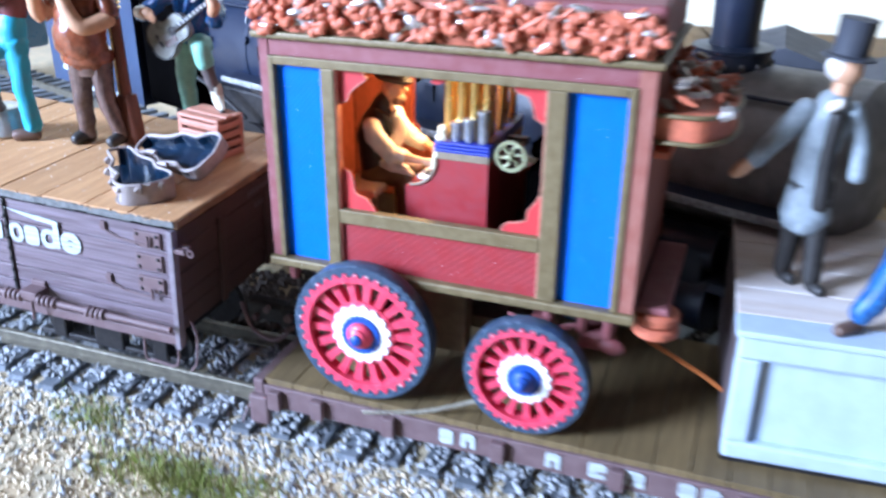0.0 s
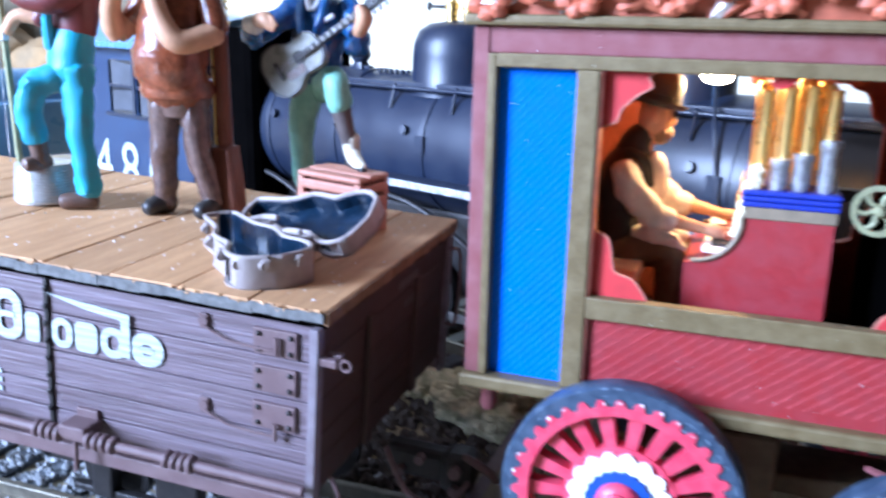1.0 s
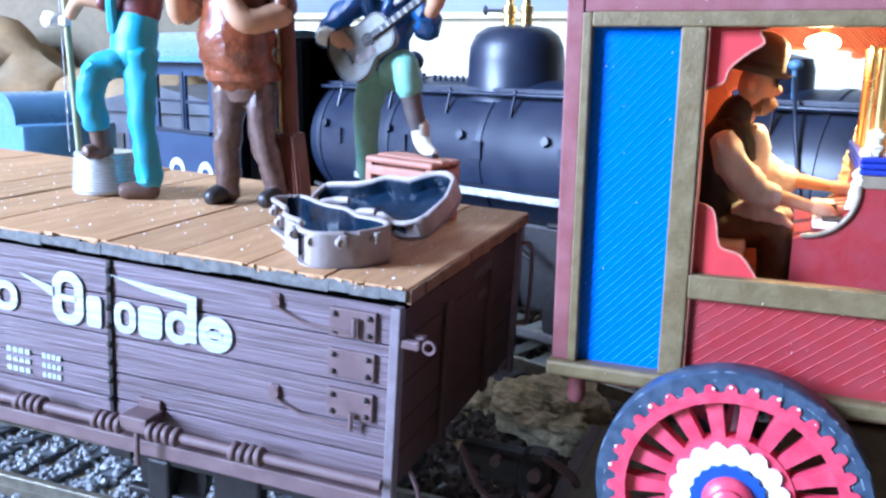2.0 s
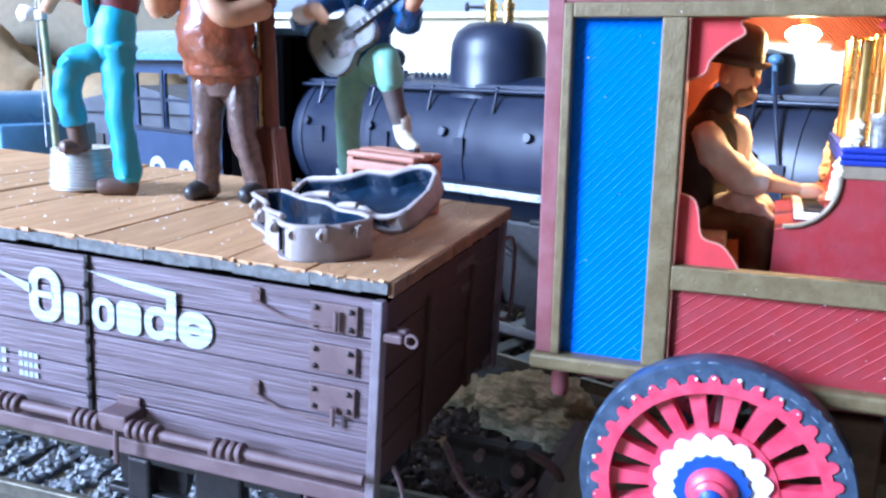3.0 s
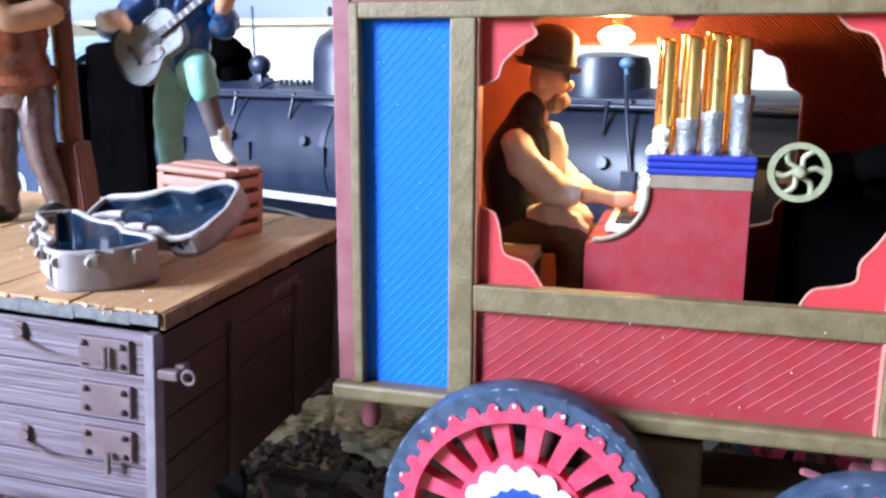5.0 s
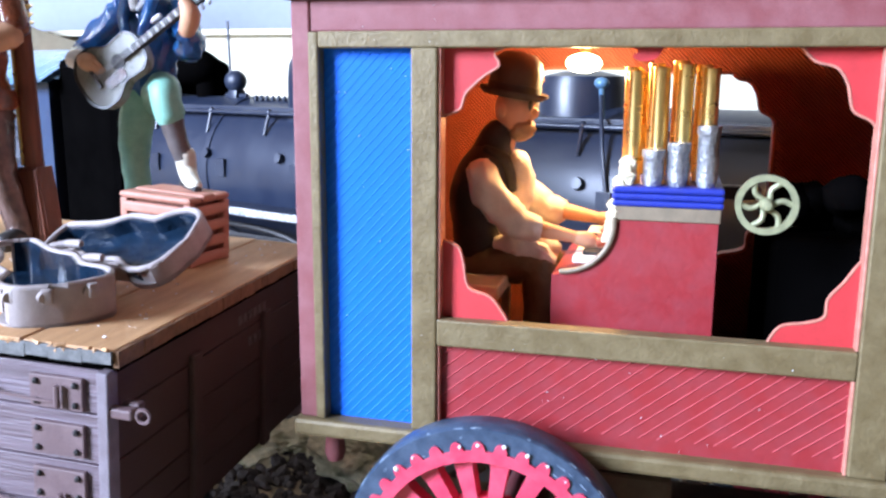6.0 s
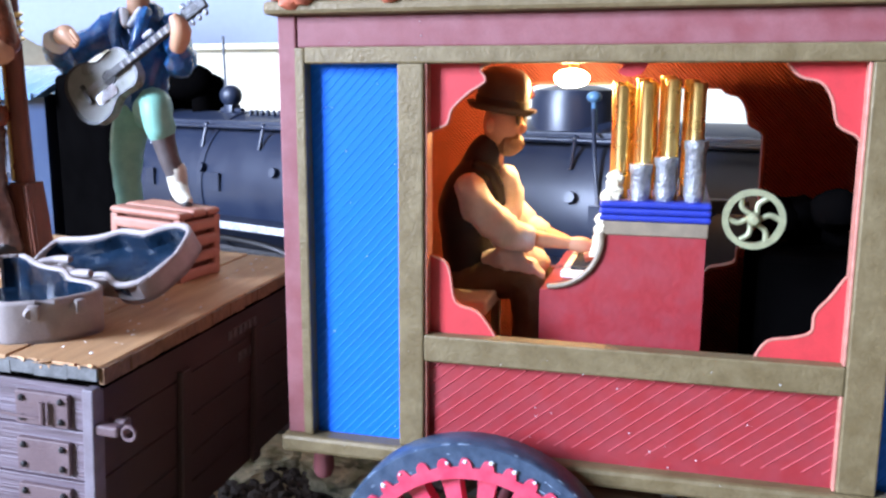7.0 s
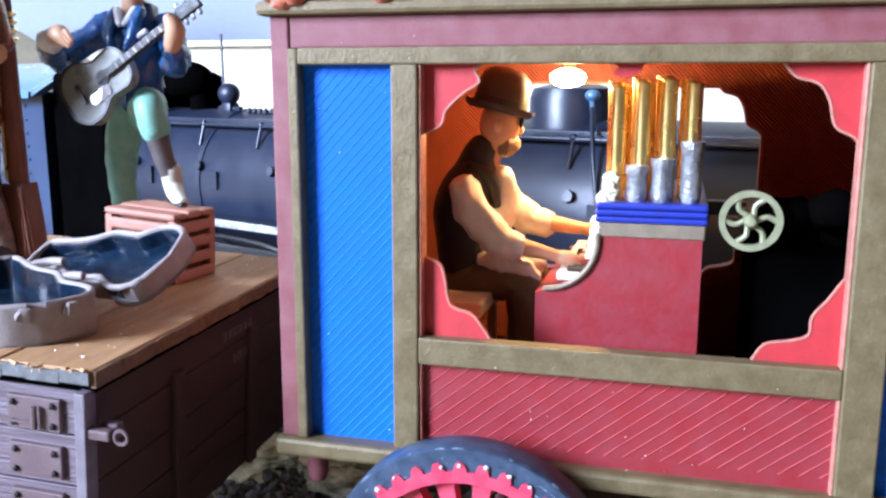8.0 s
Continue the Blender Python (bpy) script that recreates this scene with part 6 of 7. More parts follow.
def lp(name, bm, material=None, label="", smooth=True):
    return part(name, bm, material or BLACK, loco, label, smooth=smooth)


ROT = pose(0, 0, 0, 0, 90, 0)
t = lathe(B(), [(0.001, -0.150), (0.037, -0.150), (0.0372, -0.149), (0.0372, 0.300), (0.034, 0.304), (0.001, 0.304)], pose(0, 0, 0.108) @ ROT, 56)
lp("boiler", t, BLACK, "satin black boiler")
for x in (-0.142, -0.085, -0.02, 0.06, 0.14, 0.20):
    lp("boiler_band", lathe(B(), [(0.0370, -0.002), (0.0378, -0.0018), (0.0378, 0.0018), (0.0370, 0.002)], pose(x, 0, 0.108) @ ROT, 56), BLACK, "thin boiler band")
t = lathe(B(), [(0.001, 0.205), (0.0385, 0.205), (0.0388, 0.207), (0.0388, 0.306), (0.034, 0.311), (0.020, 0.316), (0.001, 0.317)], pose(0, 0, 0.108) @ ROT, 56)
lp("smokebox", t, SMOKEBOX, "graphite grey smokebox")
lp("running_board", box(B(), -0.095, 0.300, -0.050, -0.030, 0.0925, 0.0948, 0.0004), BLACK, "black running board", False)
lp("board_edge", box(B(), -0.095, 0.300, -0.0512, -0.050, 0.0915, 0.0952, 0.0003), PEWTER, "bright running board edge", False)
lp("handrail", cone(B(), (-0.15, -0.0285, 0.1385), (0.29, -0.0285, 0.1385), 0.0011, seg=10), BLACK, "thin black handrail")
t = box(B(), -0.150, 0.210, -0.0245, -0.0205, 0.1370, 0.1415, 0.0008)
lp("pipe_shelf", t, BLACK, "black pipe along the boiler", False)
for k in range(9):
    x = -0.13 + k * 0.042
    t = cone(B(), (x, -0.032, 0.128), (x, -0.0285, 0.1395), 0.0009, 0.0009, 8)
    ball(t, (x, -0.0285, 0.139), 0.0017, seg=8)
    lp("rail_stanchion", t)
for k in range(7):
    x = -0.135 + k * 0.052
    lp("washout_plug", cone(B(), (x, -0.0365, 0.118), (x, -0.0385, 0.1185), 0.0026, 0.0022, 8), BLACK)
    t = box(B(), x + 0.008, x + 0.014, -0.0385, -0.0372, 0.107, 0.116, 0.0002)
    lp("boiler_patch", t, BLACK, "", False)
# sand dome and steam dome
t = lathe(B(), [(0.0278, 0.1345), (0.0266, 0.1375), (0.0250, 0.1400), (0.0248, 0.1545), (0.0242, 0.1614), (0.0217, 0.1674), (0.0162, 0.1712), (0.0065, 0.1726), (0.0005, 0.1728)], pose(-0.0262, 0, 0), 48)
dome = lp("steam_dome", t, BLACK, "round satin black steam dome")
for dx, dy in ((-0.004, -0.002), (0.004, 0.002)):
    t = lathe(B(), [(0.0030, 0.1721), (0.0030, 0.1781), (0.0036, 0.1786), (0.0036, 0.1816), (0.0022, 0.1824), (0.0022, 0.1871), (0.0008, 0.1876)], pose(-0.0262 + dx, dy, 0), 16)
    lp("safety_valve", t, BRASS, "brass safety valve")
t = cone(B(), (-0.0310, -0.002, 0.1796), (-0.0462, -0.002, 0.1801), 0.0010, 0.0008, 8)
ball(t, (-0.0462, -0.002, 0.1801), (0.0014, 0.0014, 0.0026), seg=8)
lp("whistle_lever", t, IRON)
t = lathe(B(), [(0.0205, 0.1345), (0.0192, 0.1390), (0.0180, 0.1405), (0.0178, 0.1530), (0.0165, 0.1570), (0.0080, 0.1590), (0.0005, 0.1592)], pose(0.107, 0, 0), 40)
lp("sand_dome", t, BLACK, "smaller satin black sand dome")
# turret, lamp and valves on top
t = ball(B(), (-0.134, -0.004, 0.161), (0.0215, 0.012, 0.0105), seg=18)
cone(t, (-0.124, 0, 0.14), (-0.124, 0, 0.155), 0.007, seg=14)
lp("turret", t, SHADEBLACK, "rounded black turret")
t = ball(B(), (-0.097, -0.004, 0.1535), (0.0066, 0.0055, 0.0058), seg=14)
box(t, -0.1005, -0.0935, -0.007, 0, 0.141, 0.149, 0.001)
cone(t, (-0.1045, -0.004, 0.1455), (-0.088, -0.004, 0.1455), 0.0016, seg=8)
cone(t, (-0.101, -0.004, 0.157), (-0.104, -0.002, 0.185), 0.0008, seg=6)
lp("globe_valve", t, BLACK, "black globe valve with a thin rod")
for k in range(16):
    x = -0.075 + k * 0.0042 + (0.06 if k > 7 else 0)
    lp("boiler_fitting", ball(B(), (x, -0.010, 0.1445), (0.0012, 0.0014, 0.0022), seg=8), BLACK)
t = cone(B(), (0.078, -0.012, 0.142), (0.078, -0.012, 0.154), 0.0012, seg=8)
ball(t, (0.078, -0.012, 0.1555), (0.0035, 0.003, 0.0024), seg=10)
lp("check_valve", t, STEELBLUE, "blue grey valve on the boiler")
t = cone(B(), (0.126, -0.020, 0.138), (0.126, -0.022, 0.153), 0.0011, seg=8)
ball(t, (0.126, -0.022, 0.1545), (0.0030, 0.0026, 0.0022), seg=10)
lp("check_valve", t, STEELBLUE, "blue grey valve on the boiler")
lp("injector_pipe", limb(B(), [(0.126, -0.022, 0.150, 0.0008), (0.133, -0.034, 0.130, 0.0008), (0.140, -0.040, 0.100, 0.0008)], seg=8), BLACK)
# stack
t = lathe(B(), [(0.0190, 0.1400), (0.0190, 0.1415), (0.0178, 0.1420), (0.0178, 0.1515), (0.0185, 0.1522), (0.0185, 0.1535), (0.0112, 0.1545), (0.0106, 0.1600), (0.0118, 0.2050), (0.0150, 0.2150), (0.0130, 0.2155)], pose(0.2395, 0, 0), 40)
lp("chimney", t, BLACK, "black chimney with a riveted base")
t = B()
for k in range(14):
    a = 2 * math.pi * k / 14
    ball(t, (0.2395 + 0.0180 * math.cos(a), 0.0180 * math.sin(a), 0.1468), (0.0014, 0.0014, 0.0016), seg=8)
lp("stack_rivets", t, SMOKEBOX)
lp("stack_saddle", box(B(), 0.222, 0.257, -0.012, 0.012, 0.134, 0.1425, 0.003), BLACK)
# firebox, cab and tender
# firebox painted near-black for the shade between cab and boiler
lp("firebox", box(B(), -0.206, -0.149, -0.043, 0.040, 0.055, 0.166, 0.006), SHADEBLACK, "firebox in matt black with shade painted in", False)
CX0, CX1, CY = -0.350, -0.208, 0.046
wins = [rrect(-0.306, -0.276, 0.106, 0.142, 0.002), rrect(-0.270, -0.242, 0.106, 0.142, 0.002)]
for y in (-CY, CY + 0.002):
    lp("cab_side", prism(B(), [(CX0, 0.052), (CX1, 0.052), (CX1, 0.154), (CX0, 0.154)], 0.002, pose(0, y + 0.002, 0) @ UPRIGHT, holes=wins), CABBLUE, "navy blue cab side", False)
lp("cab_front", box(B(), CX1 - 0.002, CX1, -CY + 0.002, CY, 0.052, 0.154), BLACK, "", False)
t = B()
prism(t, [(-0.056, 0.152)] + [(y, 0.172 - 0.020 * (y / 0.056) ** 2 + 0.0) for y in np.linspace(-0.054, 0.054, 17)] + [(0.056, 0.152), (0.05, 0.150)] + [(y, 0.168 - 0.020 * (y / 0.056) ** 2) for y in np.linspace(0.05, -0.05, 13)], CX1 - CX0 + 0.016, Matrix(((0, 0, 1, CX0 - 0.008), (1, 0, 0, 0), (0, 1, 0, 0), (0, 0, 0, 1))))
# pale blue on roof and roof edge paints the window's reflection on loco paint
lp("cab_roof", t, STEELBLUE, "curved cab roof with a painted pale blue sheen")
lp("cab_roof_edge", box(B(), CX0 - 0.006, CX1 + 0.006, -0.0575, -0.0555, 0.1505, 0.1545, 0.0006), STEELBLUE, "", False)
lp("window_mullion", box(B(), -0.2745, -0.2715, -CY - 0.0012, -CY, 0.104, 0.144, 0.0004), BLACK, "", False)
lp("window_sill", box(B(), -0.309, -0.239, -CY - 0.003, -CY, 0.1040, 0.1062, 0.0004), BLACK, "", False)
lp("window_bar", box(B(), -0.306, -0.242, -CY - 0.0002, -CY + 0.001, 0.1235, 0.1255), BLACK, "", False)
for k in range(12):
    lp("cab_rivet", ball(B(), (-0.2335, -CY - 0.0001, 0.060 + k * 0.0078), (0.0011, 0.0008, 0.0011), seg=8), BLACK)
    lp("cab_rivet", ball(B(), (-0.2265, -CY - 0.0001, 0.060 + k * 0.0078), (0.0011, 0.0008, 0.0011), seg=8), BLACK)
for ch, x in (("4", -0.3325), ("8", -0.2965), ("0", -0.2610)):
    cu = bpy.data.curves.new("digit", "FONT")
    cu.body, cu.size, cu.extrude = ch, 0.050, 0.0002
    ob = new("digit", cu)
    me = bpy.data.meshes.new_from_object(ob)
    bpy.data.objects.remove(ob)
    me.materials.append(LETTER)
    ob = new("cab_number", me)
    ob.parent = loco
    ob.matrix_basis = pose(x, -CY - 0.0003, 0.0515, 90, 0, 0)
t = box(B(), -0.66, -0.545, -0.045, 0.045, 0.040, 0.092, 0.004)
lp("tender_tank", t, STEELBLUE, "pale blue grey tender tank")
t = B()
prism(t, arc(-0.590, 0.090, 0.030, 0, 180, 12), 0.088, pose(0, 0.044, 0) @ UPRIGHT)
lp("tender_bunker", t, STEELBLUE, "rounded pale blue tender top")
# running gear
for k, x in enumerate((-0.10, -0.03, 0.04, 0.11)):
    t = lathe(B(), [(0.022, -0.002), (0.025, -0.002), (0.025, 0.002), (0.022, 0.002)], pose(x, -0.024, 0.030, 90, 0, 0), 36)
    cone(t, (x, -0.0235, 0.030), (x, -0.0275, 0.030), 0.006, seg=16)
    for j in range(12):
        a = j * math.pi / 6
        cone(t, (x + 0.005 * math.cos(a), -0.0245, 0.030 + 0.005 * math.sin(a)), (x + 0.023 * math.cos(a), -0.0245, 0.030 + 0.023 * math.sin(a)), 0.0011, seg=6)
    lp("driving_wheel", t, IRON, "black spoked driving wheel")
lp("side_rod", box(B(), -0.105, 0.115, -0.031, -0.0285, 0.020, 0.0245, 0.0006), SMOKEBOX, "grey side rod", False)
t = cone(B(), (0.205, -0.034, 0.040), (0.262, -0.034, 0.040), 0.015, seg=28)
cone(t, (0.205, -0.034, 0.066), (0.262, -0.034, 0.066), 0.010, seg=24)
box(t, 0.210, 0.258, -0.044, 0.0, 0.040, 0.070, 0.003)
lp("cylinder", t, BLACK, "black cylinder block")
lp("main_frame", box(B(), -0.21, 0.30, -0.018, 0.018, 0.030, 0.075, 0.002), IRON, "black main frame", False)
t = box(B(), 0.262, 0.335, -0.046, 0.046, 0.050, 0.056, 0.001)
box(t, 0.325, 0.335, -0.046, 0.046, 0.030, 0.056, 0.001)
lp("pilot_deck", t, BLACK, "black pilot deck", False)
t = B()
for k in range(5):
    limb(t, [(-0.2 + k * 0.11, -0.030, 0.086 - 0.004 * k, 0.0016), (-0.14 + k * 0.11, -0.034, 0.080, 0.0016), (-0.10 + k * 0.11, -0.030, 0.060, 0.0016)], seg=8)
lp("piping", t, IRON, "black underslung piping")
track2 = thing("siding_track", "dark model track under the locomotive", "track", pose(-0.236, 0.489, 0, 0, 0, -20.8), kind="structure")
for y in (-0.0225, 0.0225):
    part("rail", box(B(), -0.9, 0.45, y - 0.0014, y + 0.0014, -0.002, 0.005), RAILM, track2)
tie2 = None
for k in range(60):
    if tie2 is None:
        ob = part("tie", box(B(), -0.0048, 0.0048, -0.058, 0.058, -0.009, -0.001, 0.0005), TIE, track2)
        tie2 = ob.data
    else:
        ob = new("tie", tie2)
        ob.parent = track2
    ob.matrix_basis = pose(-0.8 + k * 0.0195, 0, 0)

# ---------------- the pale wagon at the other end of the flat car ----------------
pw = thing("pale_wagon", "blue-white panelled wagon on the flat car", "wagon", pose(0.0085, 0.2530, FZ, 0, 0, 4))
WL, WW, WH = 0.125, 0.122, 0.0545
part("body", box(B(), 0.0035, WL - 0.0035, 0.004, WW - 0.002, 0.004, WH - 0.003), WWAGON, pw, "blue-white recessed panel")
for z0, z1 in ((0.0025, 0.0095), (WH - 0.0105, WH - 0.001)):
    part("rail", box(B(), 0.0, WL, 0.0, 0.006, z0, z1, 0.0012), WWAGON, pw, "broad white rail")
for x in (0.0, 0.058, WL - 0.0085):
    part("stile", box(B(), x, x + 0.0085, 0.0006, 0.006, 0.0095, WH - 0.0105, 0.0010), WWAGON, pw, "broad white stile")
part("front_moulding", box(B(), -0.0015, WL + 0.0015, -0.0018, 0.0125, WH - 0.001, WH + 0.0014, 0.0006), WWAGON, pw, "white top moulding")
for k in range(5):
    part("top_board", box(B(), -0.0012, WL + 0.0012, 0.0130 + k * 0.0218, 0.0342 + k * 0.0218, WH - 0.001, WH + 0.0012, 0.0004), TOPBOARD, pw, "weathered pinkish tan top board")
# end board darkened: the shade on this face is part of its mauve brown
part("end_board", box(B(), -0.0005, 0.0035, 0.006, WW - 0.002, 0.0025, WH - 0.001, 0.0008), ENDBROWN, pw, "mauve brown end board with shade painted in")
part("skid", box(B(), 0.0, WL, 0.002, 0.008, 0.0, 0.0025), IRON, pw)
part("skid", box(B(), 0.0, WL, WW - 0.010, WW - 0.004, 0.0, 0.0025), IRON, pw)
PZ = FZ + WH + 0.0012
t = B()
for dx, f in ((-0.0035, 0.004), (0.0060, -0.004)):
    limb(t, [(dx * 0.7, 0, 0.040, 0.0056), (dx, f * 0.3, 0.022, 0.0044), (dx * 1.2, f, 0.004, 0.0038)], 1, 12, 0.12)
    limb(t, [(dx * 1.2, f, 0.0018, 0.0026), (dx * 1.2 + 0.004, f - 0.0055, 0.0018, 0.0022)], 2, 10, n=3)
limb(t, [(0.0005, 0.0, 0.027, 0.0102), (0.0005, 0, 0.038, 0.0088), (0.0, 0, 0.050, 0.0076), (0.002, 0, 0.062, 0.0086), (0.003, 0, 0.070, 0.0062)], 0, 18, 0.08, flat=0.75)
limb(t, [(-0.006, -0.001, 0.067, 0.0046), (-0.014, -0.004, 0.058, 0.0042), (-0.023, -0.007, 0.048, 0.0036)], 0, 12, 0.12)
limb(t, [(-0.023, -0.007, 0.048, 0.0026), (-0.0275, -0.0085, 0.0445, 0.0030), (-0.0300, -0.0095, 0.043, 0.0018)], 3, 10, n=3)
limb(t, [(0.010, 0.001, 0.067, 0.0046), (0.0155, 0.002, 0.056, 0.0042), (0.0165, -0.003, 0.045, 0.0036)], 0, 12, 0.12)
limb(t, [(0.0020, -0.0055, 0.0690, 0.0022), (0.0055, -0.0052, 0.0705, 0.0020)], 5, 10, n=3)
limb(t, [(0.0050, -0.0064, 0.034, 0.0034), (0.0042, -0.0056, 0.050, 0.0030), (0.0050, -0.0060, 0.066, 0.0030)], 1, 10, n=4)
for v in t.verts:
    v.co.x, v.co.y = v.co.x * 0.88, v.co.y * 0.88
limb(t, [(0.0035, 0, 0.0700, 0.0034), (0.0045, 0, 0.0775, 0.0030)], 3, 10, n=3)
ball(t, (0.005, -0.0005, 0.0815), (0.0050, 0.0046, 0.0058), 3, seg=14)
ball(t, (0.003, 0.0003, 0.0820), (0.0052, 0.0049, 0.0054), 5, seg=12)
lathe(t, [(0.0005, 0), (0.0088, -0.0004), (0.0088, 0.0004), (0.0058, 0.0008), (0.0060, 0.0120), (0.0064, 0.0125), (0.0005, 0.0128)], pose(0.0045, 0, 0.0858, 0, 6, 0), 22, 4)
ob = part("showman_figurine", t, [SACK, VEST, SHOEBLACK, SKIN, DARKSTUFF, SHIRT], smooth=True)
ob.matrix_world = pose(0.0240, 0.2970, PZ)
tagged(ob, "model showman in grey coat and top hat, arm held out", "figurine")
t = B()
limb(t, [(0.0075, 0, 0.040, 0.0062), (0.003, -0.002, 0.022, 0.0052), (-0.004, -0.003, 0.007, 0.0042)], 0, 12, 0.12)
limb(t, [(0.013, 0, 0.040, 0.0062), (0.014, 0, 0.022, 0.0052), (0.015, 0, 0.007, 0.0044)], 0, 12, 0.12)
limb(t, [(-0.004, -0.002, 0.0022, 0.0028), (-0.010, -0.007, 0.0020, 0.0024)], 1, 10, n=3)
limb(t, [(0.015, 0, 0.0022, 0.0028), (0.010, -0.006, 0.0020, 0.0024)], 1, 10, n=3)
limb(t, [(0.0085, 0, 0.040, 0.0095), (0.0085, 0, 0.055, 0.0098), (0.0085, 0.001, 0.070, 0.0070)], 2, 16, 0.08, flat=0.8)
head_shape(t, (0.0085, 0, 0.081), 3, 1, 1)
ob = part("clown_figurine", t, [JACKET, SHOEBROWN, WWAGON, SKIN], smooth=True)
ob.matrix_world = pose(0.0490, 0.2670, PZ)
tagged(ob, "model man in blue trousers on the pale wagon", "figurine")

# ---------------- scenery and room beyond ----------------
slab("platform", -0.10, 1.2, 0.66, 1.1, -0.02, 0.045, TANHILL, "tan plastered platform beyond the locomotive", "platform")
slab("cream_fascia", -2.85, 2.25, 1.28, 1.30, 0.215, 0.223, PLASTER, "cream top edge of the low board", "trim")
slab("wall_band", -2.88, 2.28, 1.93, 1.95, 0.20, 0.42, GREYBLUE, "grey blue band along the far wall", "wall")


def hill(m, r, material, label):
    t = bmesh.new()
    bmesh.ops.create_icosphere(t, subdivisions=4, radius=1)
    for v in t.verts:
        v.co *= 1 + 0.3 * noise.noise(v.co * 1.5 + Vector(r)) + 0.12 * noise.noise(v.co * 4)
        v.co = Vector((v.co.x * r[0], v.co.y * r[1], v.co.z * r[2]))
    ob = part("scenery_hill", t, material, smooth=True)
    ob.matrix_world = m
    return tagged(ob, label, "hill")


hill(pose(-1.32, 1.05, 0.10), (0.20, 0.12, 0.10), TANHILL, "tan plaster hill on the layout")
hill(pose(-1.05, 1.12, 0.07), (0.16, 0.10, 0.07), TANHILL, "olive rocky hill on the layout")
hill(pose(-1.42, 1.20, 0.08), (0.50, 0.07, 0.26), BROWNHILL, "high brown plaster hillside against the back board")


def shed(x0, x1, y0, y1, z0, z1, material, label):
    s = thing("model_shed", label, "building", pose((x0 + x1) / 2, (y0 + y1) / 2, z0))
    w, d, h = (x1 - x0) / 2, (y1 - y0) / 2, z1 - z0
    part("wall", box(B(), -w, w, -d, d, 0, h), material, s)
    t = prism(B(), [(-w * 1.1, 0), (w * 1.1, 0), (0, h * 0.35)], 2.2 * d, pose(0, 1.1 * d, h) @ UPRIGHT)
    part("roof", t, DARKSTUFF, s, "dark roof")
    for k in range(3):
        x = -w * 0.6 + k * w * 0.6
        part("window", box(B(), x - w * 0.15, x + w * 0.15, -d - 0.003, -d, h * 0.35, h * 0.7), VEST, s)
    return s


shed(-1.0, -0.72, 0.95, 1.15, -0.01, 0.085, DARKSTUFF, "dark model building far behind the track")
shed(-0.022, 0.056, 0.70, 0.80, 0.045, 0.086, DARKSTUFF, "dark model building on the tan platform")
shed(0.078, 0.150, 0.67, 0.75, 0.045, 0.082, TOPBOARD, "pale boarded model hut on the tan platform")
hill(pose(-0.075, 0.80, 0.045), (0.045, 0.03, 0.048), TANHILL, "ochre plaster mound beside the platform")
shed(0.18, 0.42, 0.95, 1.2, 0.045, 0.085, TANHILL, "low tan model building far behind")


def motions():
    walk(head, [(t, pose(*NECK, 0, p, y)) for t, y, p in HEAD])
    walk(near_arm, [(t, pose(*NEAR_SHOULDER, 0, p, 0)) for t, p in NEAR])
    walk(strum_arm, [(t, pose(*STRUM_SHOULDER, 26 - 26 * u, 0, 0)) for t, u in STRUM])
    walk(far_arm, [(t, pose(*FAR_SHOULDER, 0, p, 0)) for t, p in FAR])


# yaw and nod of the head, in degrees
HEAD = [(0.0, 22, 4), (1.0, 22, 4), (1.7, 14, 4), (2.2, -4, 2), (2.8, -16, 0), (3.6, -16, 0), (3.8, 0, 2), (4.0, 14, 4), (4.4, 24, 4), (4.6, 24, 4), (5.0, 8, 2), (5.2, 0, 2),
        (5.8, -8, 1), (6.3, -12, 0), (7.0, -10, 0), (7.1, -5, 1), (7.2, 10, 3), (7.4, 24, 5), (8.0, 24, 5)]
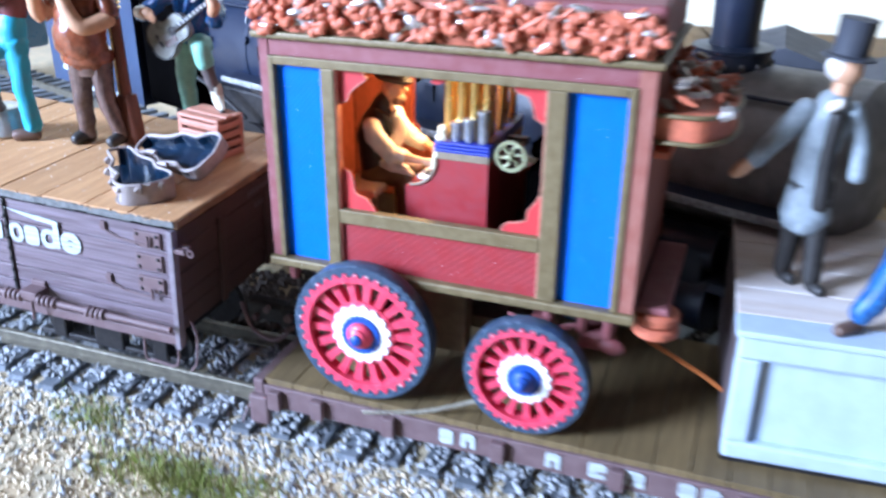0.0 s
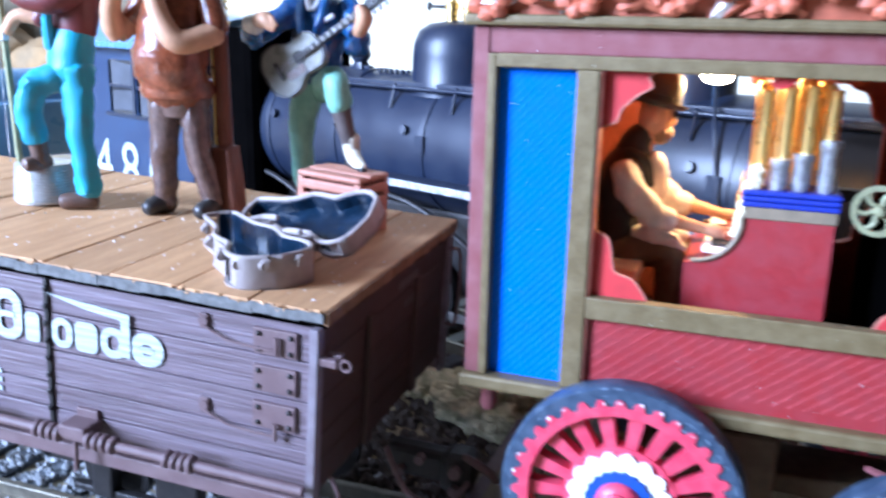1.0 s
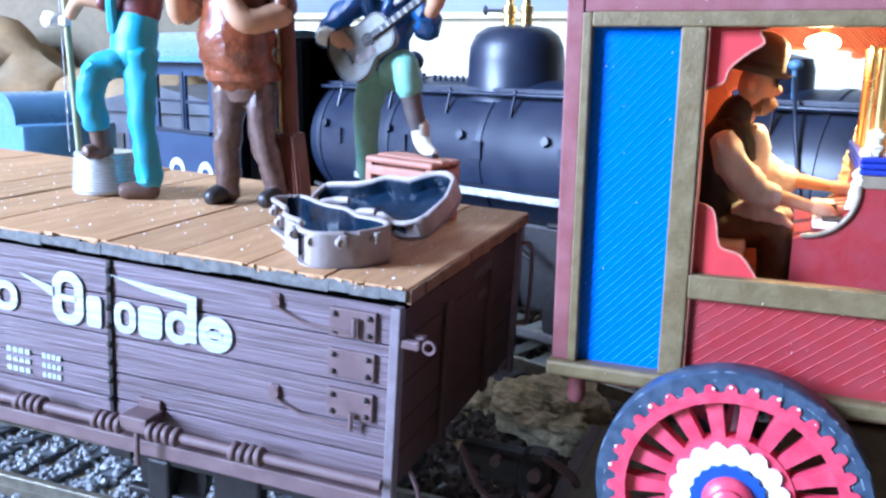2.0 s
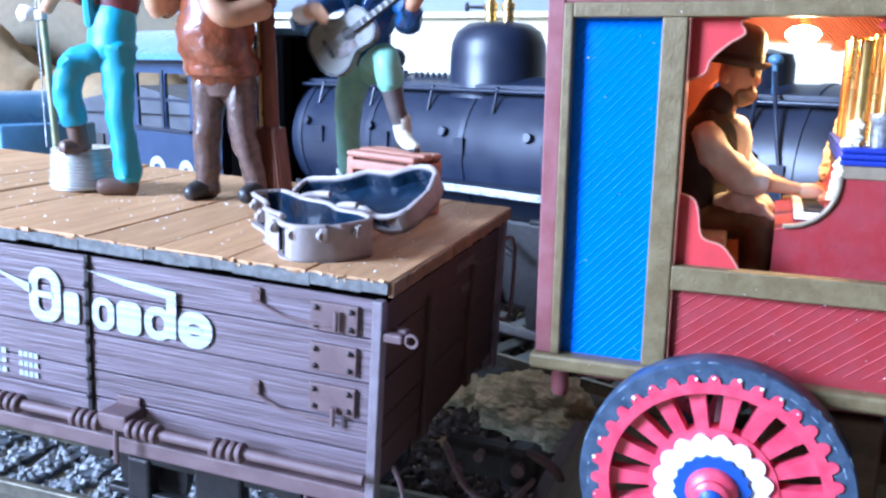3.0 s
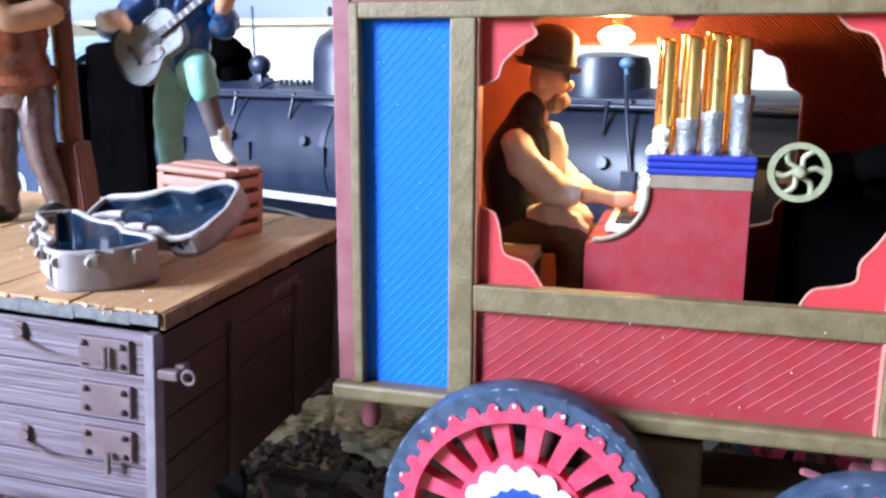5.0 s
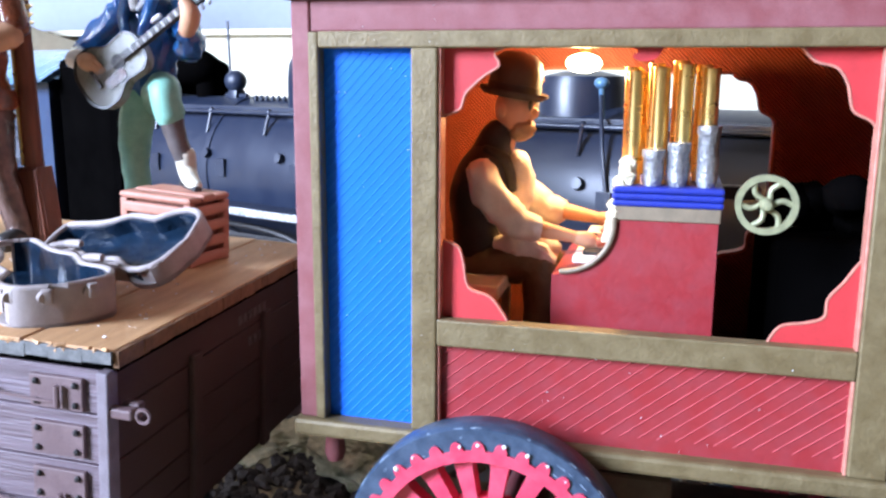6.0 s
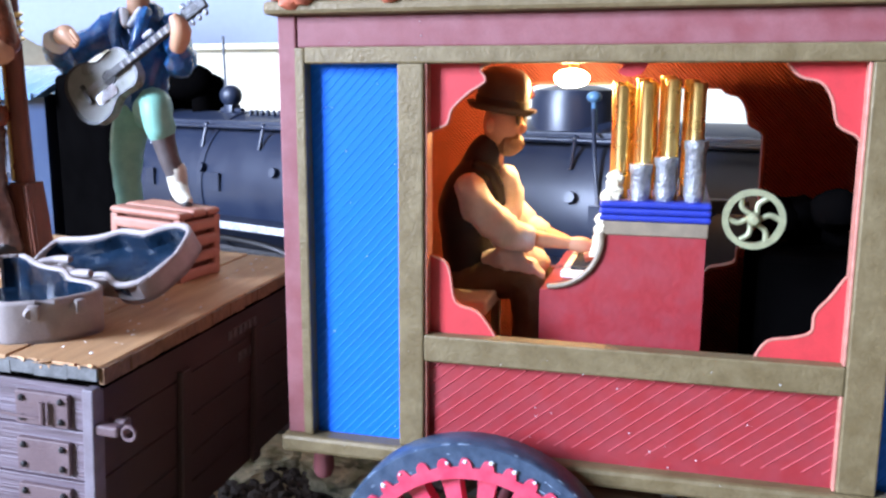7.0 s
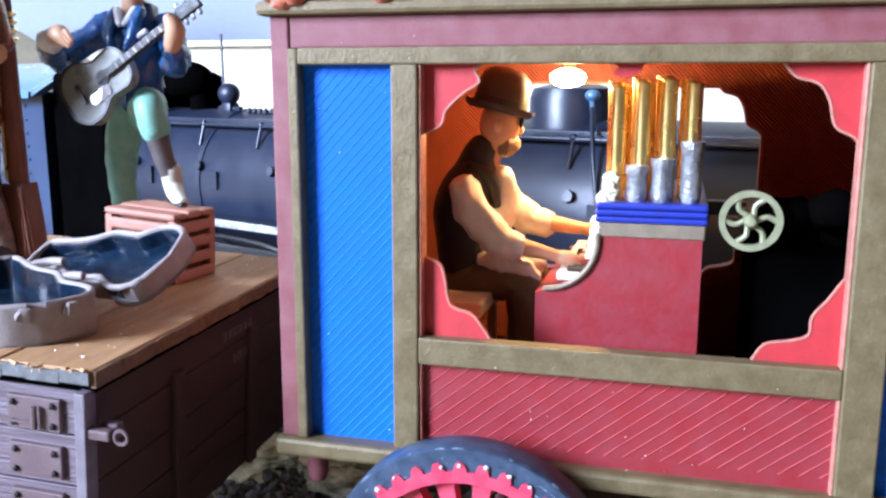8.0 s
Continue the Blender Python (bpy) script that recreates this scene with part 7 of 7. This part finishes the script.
# which arm is lifted: 1 the far one, -1 the near one
BEAT = [(0.0, 0), (0.2, -0.2), (0.4, 1), (0.6, 0.3), (0.8, -0.2), (1.0, 0.3), (1.2, -0.3), (1.5, -1), (1.7, -0.8), (2.0, 0.8), (2.4, -0.6), (2.8, -1), (3.0, -0.8), (3.2, 0.9), (3.3, 0.6), (3.4, -1), (3.7, -1), (3.8, 0.8), (4.0, 0.4), (4.2, -0.9), (4.4, 0.2), (4.6, 1), (4.8, -0.8), (5.0, -1), (5.2, 1), (5.5, -0.8), (5.9, 0.8), (6.3, -1), (6.4, -0.8), (6.5, 0.5), (6.6, 1), (6.8, 0), (6.9, -0.8), (7.1, -1), (7.2, 0), (7.4, 1), (7.5, -0.1), (7.6, -1), (7.8, -0.1), (8.0, 1)]
# the guitarist's fist: 1 lifted above the strings, 0 down across them
STRUM = [(0.0, 0.7), (0.1, 1), (0.2, 0.9), (0.3, 0.5), (0.4, 0.05), (0.5, 0), (0.6, 0), (0.7, 0.5), (0.8, 1), (1.0, 1), (1.1, 0.5), (1.2, 0), (1.3, 0), (1.4, 0.6), (1.5, 1), (1.7, 1), (1.85, 0.5), (2.0, 0), (2.15, 0.3), (2.3, 1), (2.5, 1), (2.65, 0.5), (2.8, 0), (2.9, 0), (3.0, 0.6), (3.1, 1), (3.3, 1), (3.4, 0.6), (3.5, 0), (3.7, 0), (3.8, 0.6), (3.9, 1), (4.1, 1), (4.2, 0.55), (4.3, 0.05), (4.4, 0), (4.5, 0.5), (4.6, 1), (4.8, 1), (4.9, 0.9), (5.0, 0.5), (5.1, 0), (5.25, 0), (5.4, 0.5), (5.5, 1), (5.65, 1), (5.8, 0.4), (5.9, 0), (6.05, 0), (6.15, 0.5), (6.25, 1), (6.4, 1), (6.5, 0.7), (6.6, 0), (6.8, 0), (6.9, 0.5), (7.0, 1), (7.2, 1), (7.3, 0.5), (7.4, 0), (7.6, 0), (7.7, 0.5), (7.8, 0.95), (8.0, 1)]
NEAR = [(t, 3.5 * a - 1.0) for t, a in BEAT]
FAR = [(t, -6.0 * a + 1.0) for t, a in BEAT]
motions()
